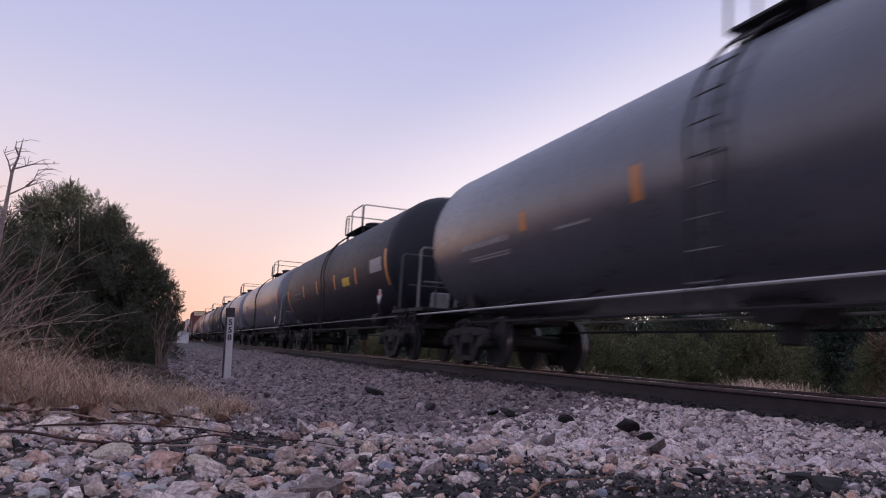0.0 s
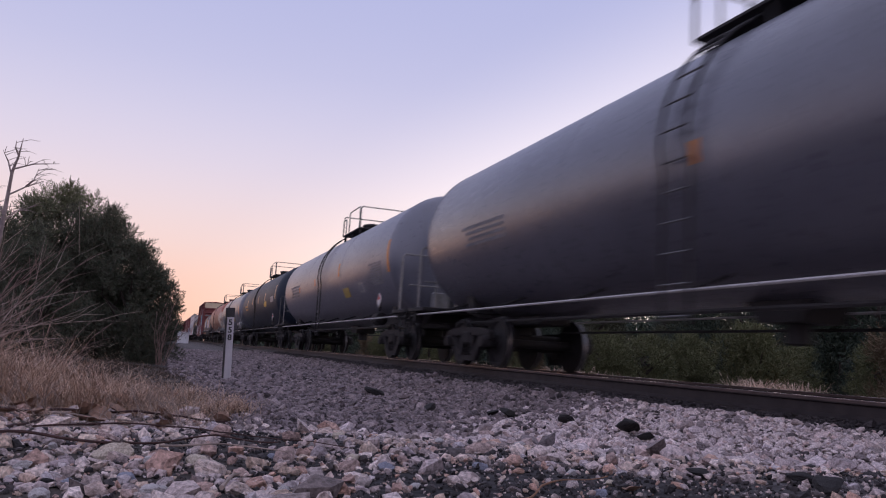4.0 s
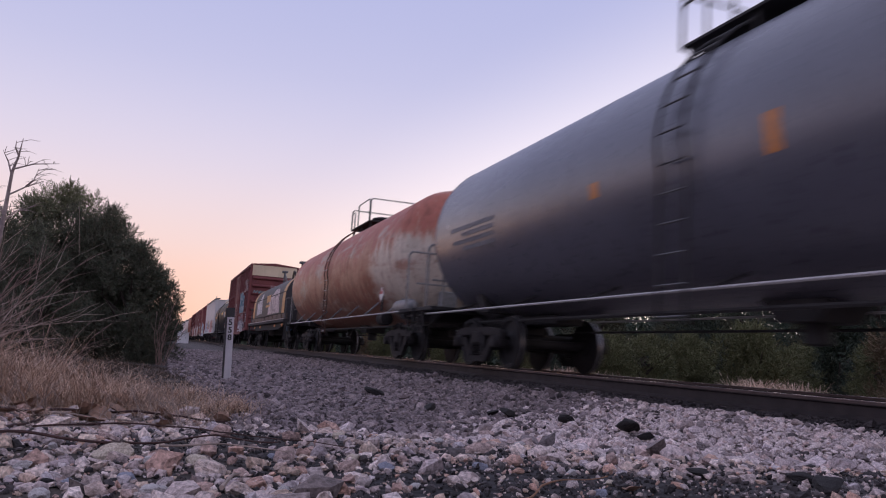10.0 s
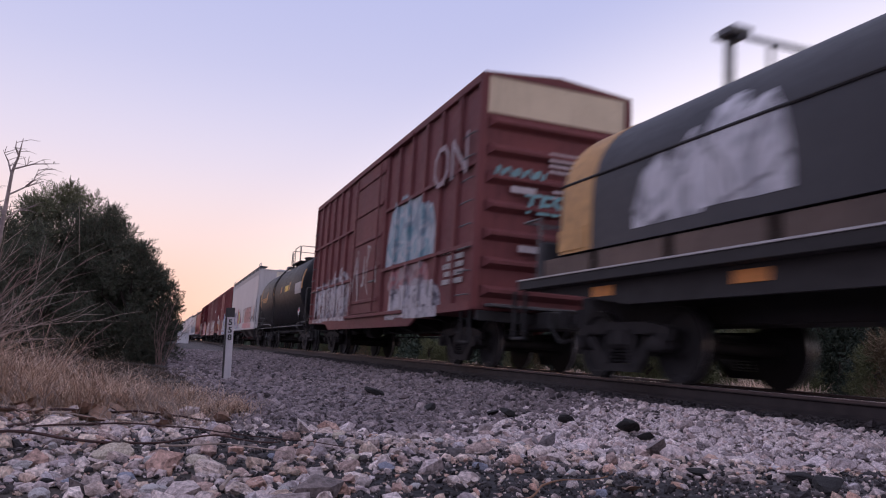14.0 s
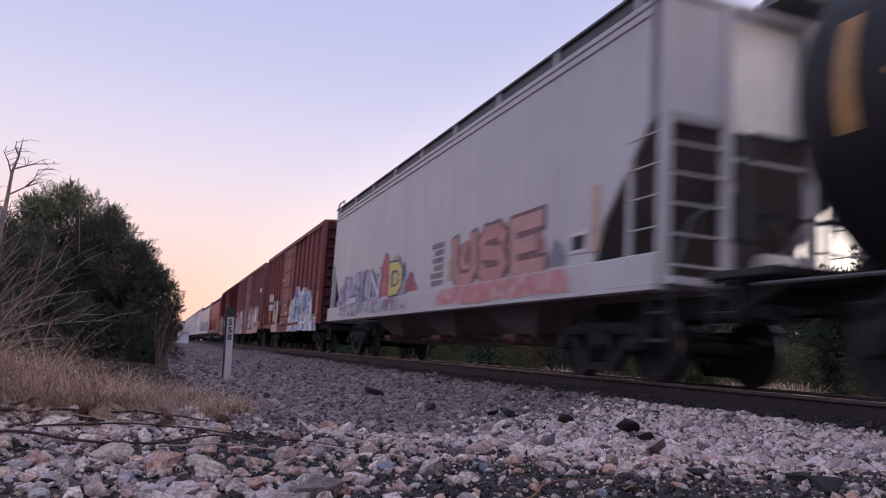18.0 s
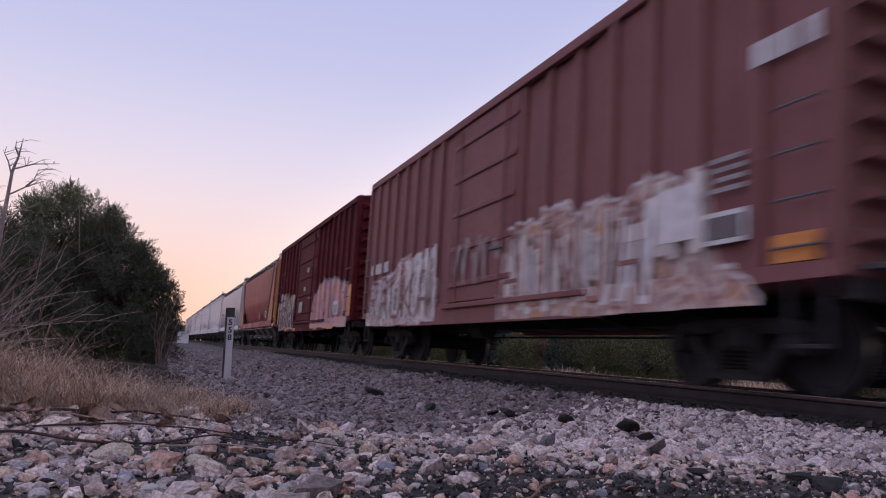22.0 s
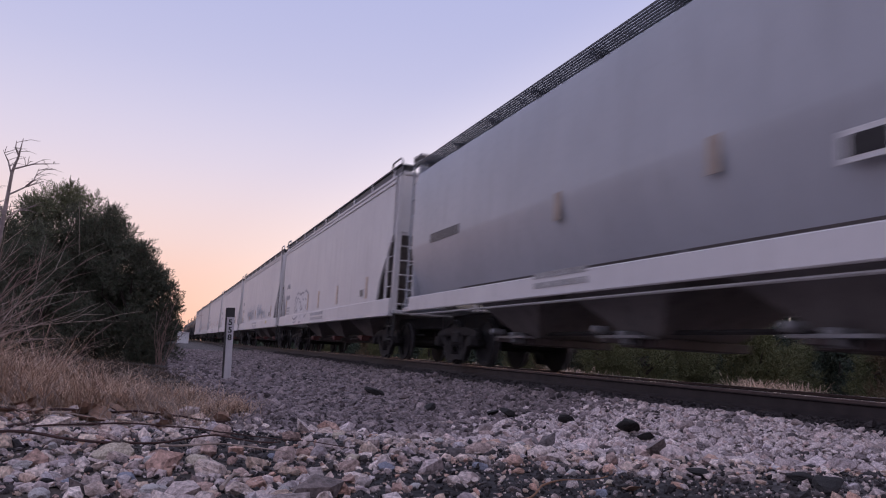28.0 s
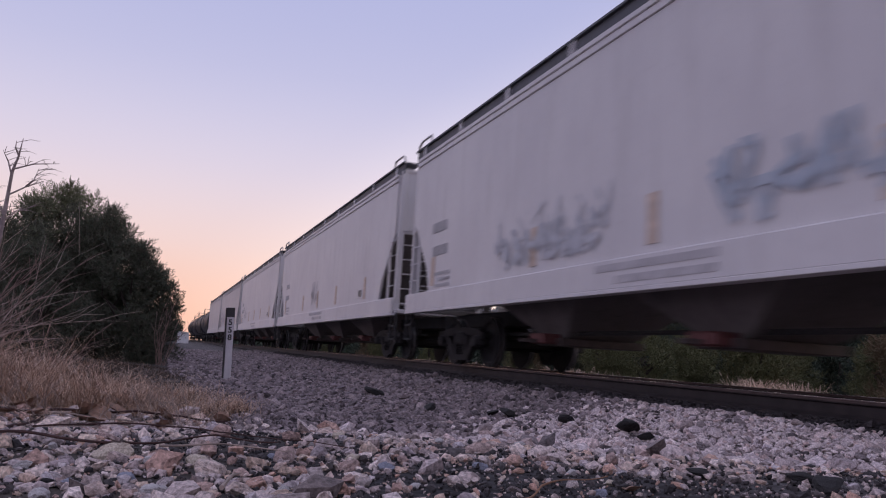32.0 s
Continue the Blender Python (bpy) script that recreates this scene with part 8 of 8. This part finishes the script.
# dry grass
def grass(name, spots_, height, mat, label, lean=.35, width=.005, curl=1.1):
    n = len(spots_)
    gz = np.array([ground_z(p[0], p[1]) for p in spots_])
    lump = np.array([.8 + 1.5 * noise.noise(Vector((p[0] * 2.3, p[1] * 2.3, 4))) for p in spots_]).clip(.22, 1.6)
    fall = np.array([1 - .60 * smooth01(-1.1, 0, p[0]) if p[0] < 3 else 1 for p in spots_])
    h = height * rng.uniform(.35, 1.2, n) * lump * fall
    a = rng.uniform(0, math.tau, n)
    a2 = a + rng.normal(0, curl, n)
    dr2 = np.stack([np.cos(a2), np.sin(a2)], 1) * (h * rng.uniform(.05, 1.2, n) * lean * .5)[:, None]
    dr = np.stack([np.cos(a), np.sin(a)], 1) * (h * rng.uniform(.05, 1.2, n) * lean)[:, None]
    w = np.stack([-np.sin(a), np.cos(a)], 1) * width
    base = np.concatenate([spots_, gz[:, None] - .01], 1)
    mid = np.concatenate([spots_ + dr * .35, (gz + h * .6)[:, None]], 1)
    mid2 = np.concatenate([spots_ + dr * .75, (gz + h * rng.uniform(.75, 1.0, n))[:, None]], 1)
    tip = np.concatenate([spots_ + dr * .75 + dr2, (gz + h * rng.uniform(.45, 1.05, n))[:, None]], 1)
    w3 = np.concatenate([w, np.zeros((n, 1))], 1)
    v = np.stack([base - w3, base + w3, mid + w3 * .8, mid - w3 * .8, mid2 + w3 * .6, mid2 - w3 * .6, tip + w3 * .25, tip - w3 * .25], 1)
    ob = new(name, soup(name, v, np.array([[0, 1, 2, 3], [3, 2, 4, 5], [5, 4, 6, 7]]), mat))
    return tagged(ob, label, "grass", kind="stuff")


M_STRAW = by_random("straw", [(.38, .24, .155), (.60, .42, .30), (.82, .64, .50), (.50, .325, .22), (.25, .145, .09), (.68, .48, .35)], .85, False, 8)
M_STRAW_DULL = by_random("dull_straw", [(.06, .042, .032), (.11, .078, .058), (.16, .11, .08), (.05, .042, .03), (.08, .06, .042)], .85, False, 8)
cl = []
for _ in range(190):
    cx, cy = rng.uniform(-2.5, .62), rng.uniform(6.1, 8.3)
    if cx > .2 - (cy - 5.5) * .05 and rng.uniform() < .5:
        continue
    k = int(rng.uniform(60, 170))
    cl.append(np.array([cx, cy]) + rng.normal(0, .12, (k, 2)))
cl = np.concatenate(cl)
part_of = rng.uniform(0, 1, len(cl))
grass("dry_grass", cl[part_of < .68], .28, M_STRAW, "tangled dry straw-coloured grass on the verge", 2.8, .0021, 2.2)
grass("dry_grass_stalks", cl[part_of > .76], .40, M_STRAW, "taller bent dry grass stalks on the verge", 2.0, .0016, 1.6)
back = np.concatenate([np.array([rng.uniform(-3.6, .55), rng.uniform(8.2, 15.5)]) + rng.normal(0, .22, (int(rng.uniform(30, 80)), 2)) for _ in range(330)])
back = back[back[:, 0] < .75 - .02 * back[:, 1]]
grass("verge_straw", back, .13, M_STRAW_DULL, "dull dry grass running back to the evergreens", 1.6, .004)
lit = rng.uniform(0, 1, (4200, 2)) * np.array([2.5, 1.5]) + np.array([-1.75, 5.1])
lit = lit[rng.uniform(0, 1, len(lit)) < np.array([smooth01(5.0, 6.2, p[1]) * (1 - smooth01(.35, .75, p[0])) for p in lit])]
grass("straw_litter", lit, .05, M_STRAW, "flattened dry straw lying on the stones", 5.0, .0028, .6)
cl = [np.array([.66, 6.7]) + rng.normal(0, .05, (90, 2)), np.array([.55, 6.5]) + rng.normal(0, .06, (120, 2))]
grass("dry_grass_tuft", np.concatenate(cl), .26, M_STRAW, "thin dry grass tuft at the ballast foot", .4, .003)
g6 = np.concatenate([np.array([cx, cy]) + rng.normal(0, 1, (k, 2)) * np.array([sx, sy]) for cx, cy, sx, sy, k in ((12.3, 13.0, .5, .5, 8000), (12.8, 22.6, .5, .9, 2600), (12.5, 30, .8, 1.0, 900), (12.8, 38, .8, 2.0, 900))])
grass("tall_dry_grass", g6, .38, by_random("pale_straw", [(.62, .45, .33), (.82, .66, .54), (.74, .56, .43), (.86, .72, .60)], .85, False, 8), "tall pale dry grass behind the track", .9, .006)
g8 = rng.uniform(0, 1, (9000, 2)) * np.array([4.5, 46]) + np.array([10.0, 3])
grass("verge_grass", g8, .22, by_random("verge_grass", [(.10, .085, .045), (.16, .12, .07), (.07, .075, .035), (.22, .16, .10)], .85, False, 8), "low dull green and brown verge grass", .6, .006)


# bare stems and brambles
def stems(name, label, base, count, length, mat, seed, spread=1.0, rad=.008, bend=.5, category="bramble", toward=None):
    r = random.Random(seed)
    root = new(name)
    tagged(root, label, category, "bare growth on the verge")
    x0, y0 = base
    root.location = (x0, y0, ground_z(x0, y0))
    for k in range(count):
        a = r.uniform(0, math.tau)
        l = length * r.uniform(.5, 1.1)
        d = Vector((math.cos(a) * spread, math.sin(a) * spread * .6, 1)).normalized()
        if toward:
            d = (d + Vector(toward) * r.uniform(.2, 1.1)).normalized()
        p = Vector((r.uniform(-.3, .3) * spread, r.uniform(-.3, .3) * spread, -.03))
        pts, seg = [p.copy()], 7
        for i in range(seg):
            d = (d + Vector((r.uniform(-.22, .22), r.uniform(-.22, .22), -bend * .12 * i / seg + r.uniform(-.1, .1)))).normalized()
            p = p + d * l / seg
            pts.append(p.copy())
        g = Geo().tube(pts, [rad * (1 - .8 * i / seg) for i in range(seg + 1)], 5)
        for i in range(2, seg):
            if r.random() < .8:
                q = (d + Vector((r.uniform(-1, 1), r.uniform(-1, 1), r.uniform(-.1, .8)))).normalized()
                s0 = pts[i]
                e = l * r.uniform(.12, .3)
                g.tube([s0, s0 + q * e * .5, s0 + q * e + Vector((0, 0, r.uniform(-.05, .05)))], [rad * .45, rad * .35, rad * .12], 4)
        part("stem", g, mat, root)
    return root


stems("bare_shrub", "tangle of bare reddish shrub stems on the verge", (-2.0, 9.6), 40, 1.9, M_TWIG, 61, .9, .007)
stems("bare_shrub", "arching pale bare bramble stems", (-2.1, 8.9), 26, 1.9, M_PALE_TWIG, 64, .8, .007, 1.2, toward=(.9, 0, .2))
stems("bare_shrub", "low bare brown brush in front of the evergreens", (-1.5, 10.5), 16, .95, M_TWIG, 66, 1.1, .006)
for i in range(16):
    cx, cy = random.uniform(-1.9, .35), random.uniform(4.9, 6.6)
    stems("dry_weed", "dry bent weed stems in the grass", (cx, cy), 7, .42, M_PALE_TWIG, 80 + i, .9, .003, 1.0, "weed")
stems("bare_shrub", "bare reddish brush tangled on the verge", (-2.6, 10.4), 26, 2.1, M_TWIG, 98, .8, .008)


M_DEADWOOD = plain("weathered_dead_wood", (.27, .215, .205), .9, 0, .3, 14)


def dead_tree():
    r = random.Random(7)
    y = 12.2
    line = [(-2.22, 0.01), (-2.31, 1.27), (-2.28, 1.74), (-2.26, 2.39), (-2.2, 2.63), (-2.18, 2.9)]
    root = thing("dead_tree", Geo().tube([(a, y + .03 * (i % 2), b) for i, (a, b) in enumerate(line)], [.042, .036, .030, .022, .014, .004], 7), M_DEADWOOD, "bare leafless young tree beside the evergreens", "tree", "bare growth on the verge")
    for a, b_, e in [((-2.24, 2.43), (-1.99, 2.53), (-1.65, 2.57)), ((-2.26, 2.05), (-2.06, 2.2), (-1.83, 2.3)), ((-2.27, 2.38), (-2.34, 2.55), (-2.4, 2.68)), ((-2.28, 1.66), (-2.13, 1.84), (-1.98, 1.92)), ((-2.2, 2.63), (-2.25, 2.74), (-2.25, 2.84)), ((-2.28, 1.74), (-2.42, 1.99), (-2.52, 2.1)), ((-2.06, 2.2), (-1.95, 2.28), (-1.91, 2.47))]:
        pts = [Vector((a[0], y, a[1])), Vector((b_[0], y + r.uniform(-.12, .12), b_[1])), Vector((e[0], y + r.uniform(-.15, .15), e[1]))]
        g = Geo().tube(pts, [.014, .010, .003], 5)
        for k in range(7):
            u = r.uniform(.25, .98)
            s0 = pts[0].lerp(pts[1], u * 2) if u < .5 else pts[1].lerp(pts[2], u * 2 - 1)
            q = Vector((r.uniform(-.08, .30), r.uniform(-.15, .15), r.uniform(-.03, .16)))
            g.tube([s0, s0 + q * .6 + Vector((0, 0, .03)), s0 + q], [.005, .0035, .0015], 4)
        part("branch", g, M_DEADWOOD, root)


dead_tree()
stems("bare_shrub", "bare thin brush at the cedar's edge", (.02, 17.2), 12, 1.6, M_TWIG, 72, .3, .008)


# fallen stems lying across the stones
def fallen(pts, rad, label, mat):
    full = []
    for (x0, y0), (x1, y1) in zip(pts, pts[1:]):
        for k in range(6):
            u = k / 6
            x, y = x0 + (x1 - x0) * u, y0 + (y1 - y0) * u
            full.append((x, y, ground_z(x, y) + .035 + .02 * noise.noise(Vector((x * 5, y * 5, 2)))))
    g = Geo().tube(full, [rad * (1 - .6 * i / len(full)) for i in range(len(full))], 6)
    return thing("fallen_stem", g, mat, label, "stick", "sticks on the stones")


M_REDSTEM = plain("reddish_dead_stem", (.052, .024, .020), .85, 0, .35, 20)
fallen([(-.95, 5.7), (-.5, 5.75), (-.1, 5.85), (.5, 5.7), (.55, 4.2), (.5, 3.0)], .011, "long reddish dead stem lying across the stones", M_REDSTEM)
fallen([(-.40, 2.22), (-.2, 2.12), (-.02, 2.07), (.16, 2.13), (.34, 2.02)], .0045, "thin dark dead stem lying across the stones", M_REDSTEM)
fallen([(-.30, 2.34), (.05, 2.36), (.30, 2.2), (.52, 1.95)], .003, "wiry dead stem over the stones", M_REDSTEM)
fallen([(-.63, 5.6), (-.2, 5.5), (.3, 5.2)], .008, "bleached dry stem on the stones", M_PALE_TWIG)
fallen([(-.5, 5.0), (-.1, 5.1), (.35, 5.0)], .007, "bleached bent dry stem", M_PALE_TWIG)
fallen([(.02, 1.92), (.16, 1.95), (.34, 1.86)], .003, "thin dry twig among the stones", M_PALE_TWIG)
fallen([(.12, 1.36), (.15, 1.5), (.18, 1.63)], .0045, "short pale broken stick", M_PALE_TWIG)
fallen([(.65, 1.3), (.76, 1.44), (.86, 1.51), (1.02, 1.57)], .0028, "orange-brown dry stem on cinders", plain("orange_dead_stem", (.26, .14, .08), .85, 0, .3, 20))
fallen([(-.95, 4.4), (-.72, 4.9), (-.6, 5.3)], .012, "dark dead branch lying by the grass", M_REDSTEM)
fallen([(.2, 5.2), (.27, 5.0), (.3, 4.6)], .012, "short dark branch end", M_REDSTEM)


# curled dead leaves caught among the straw
def dead_leaf(x, y, size, turn, seed):
    r = random.Random(seed)
    vs, fs, n = [], [], 7
    for i in range(n):
        u = i / (n - 1)
        w = .42 * math.sin(math.pi * (.08 + .84 * u)) ** .8 * (1 + .25 * (i % 2))
        z = .35 * (u - .4) ** 2 + r.uniform(-.02, .03)
        for k, s in ((-1, -w), (0, 0), (1, w)):
            vs.append((u - .5, s, z + (.28 * w if k else 0) + r.uniform(-.02, .02)))
    for i in range(n - 1):
        for k in range(2):
            fs.append((i * 3 + k, i * 3 + k + 1, i * 3 + k + 4, i * 3 + k + 3))
    g = Geo().add([(a * size, b * size, c * size) for a, b, c in vs] + [(a * size, b * size, c * size - .002) for a, b, c in vs], fs + [tuple(j + len(vs) for j in q[::-1]) for q in fs])
    ob = thing("dead_leaf", g, M_DEADLEAF, "curled brown dead leaf on the stones", "leaf", "dead leaves", at=(x, y, ground_z(x, y) + size * .22))
    ob.rotation_euler = (r.uniform(-.6, .6), r.uniform(-.6, .3), turn)


M_DEADLEAF = plain("dead_leaf", (.27, .165, .115), .85, 0, .35, 25)
rl = random.Random(12)
for k in range(16):
    dead_leaf(rl.uniform(-.9, .5), rl.uniform(5.3, 6.1), rl.uniform(.10, .19), rl.uniform(0, 6.3), k)
dead_leaf(1.02, 1.50, .05, .4, 40)
dead_leaf(.3, 4.95, .16, 1.2, 41)


def bungalow():
    m_w = paint("cabinet_white", (.62, .62, .62), .5, (.3, .28, .26), .2, .3)
    x, y = 2.75, 112.0
    z = ground_z(x, y)
    ob = thing("signal_cabinet", Geo().box(-.75, .75, -.75, .75, 0, 1.45, .02), m_w, "white trackside signal equipment cabinet", "cabinet", at=(x, y, z))
    part("cabinet_roof", Geo().prism([(-.85, 1.45), (.85, 1.45), (.8, 1.53), (0, 1.60), (-.8, 1.53)], -.85, .85, "y"), m_w, ob)
    part("cabinet_door", Geo().box(-.4, .4, -.78, -.75, .1, 1.35, .008), m_w, ob)
    part("door_handle", Geo().box(.28, .32, -.80, -.78, .7, .85, .004), M_STEEL, ob)


bungalow()
motions()
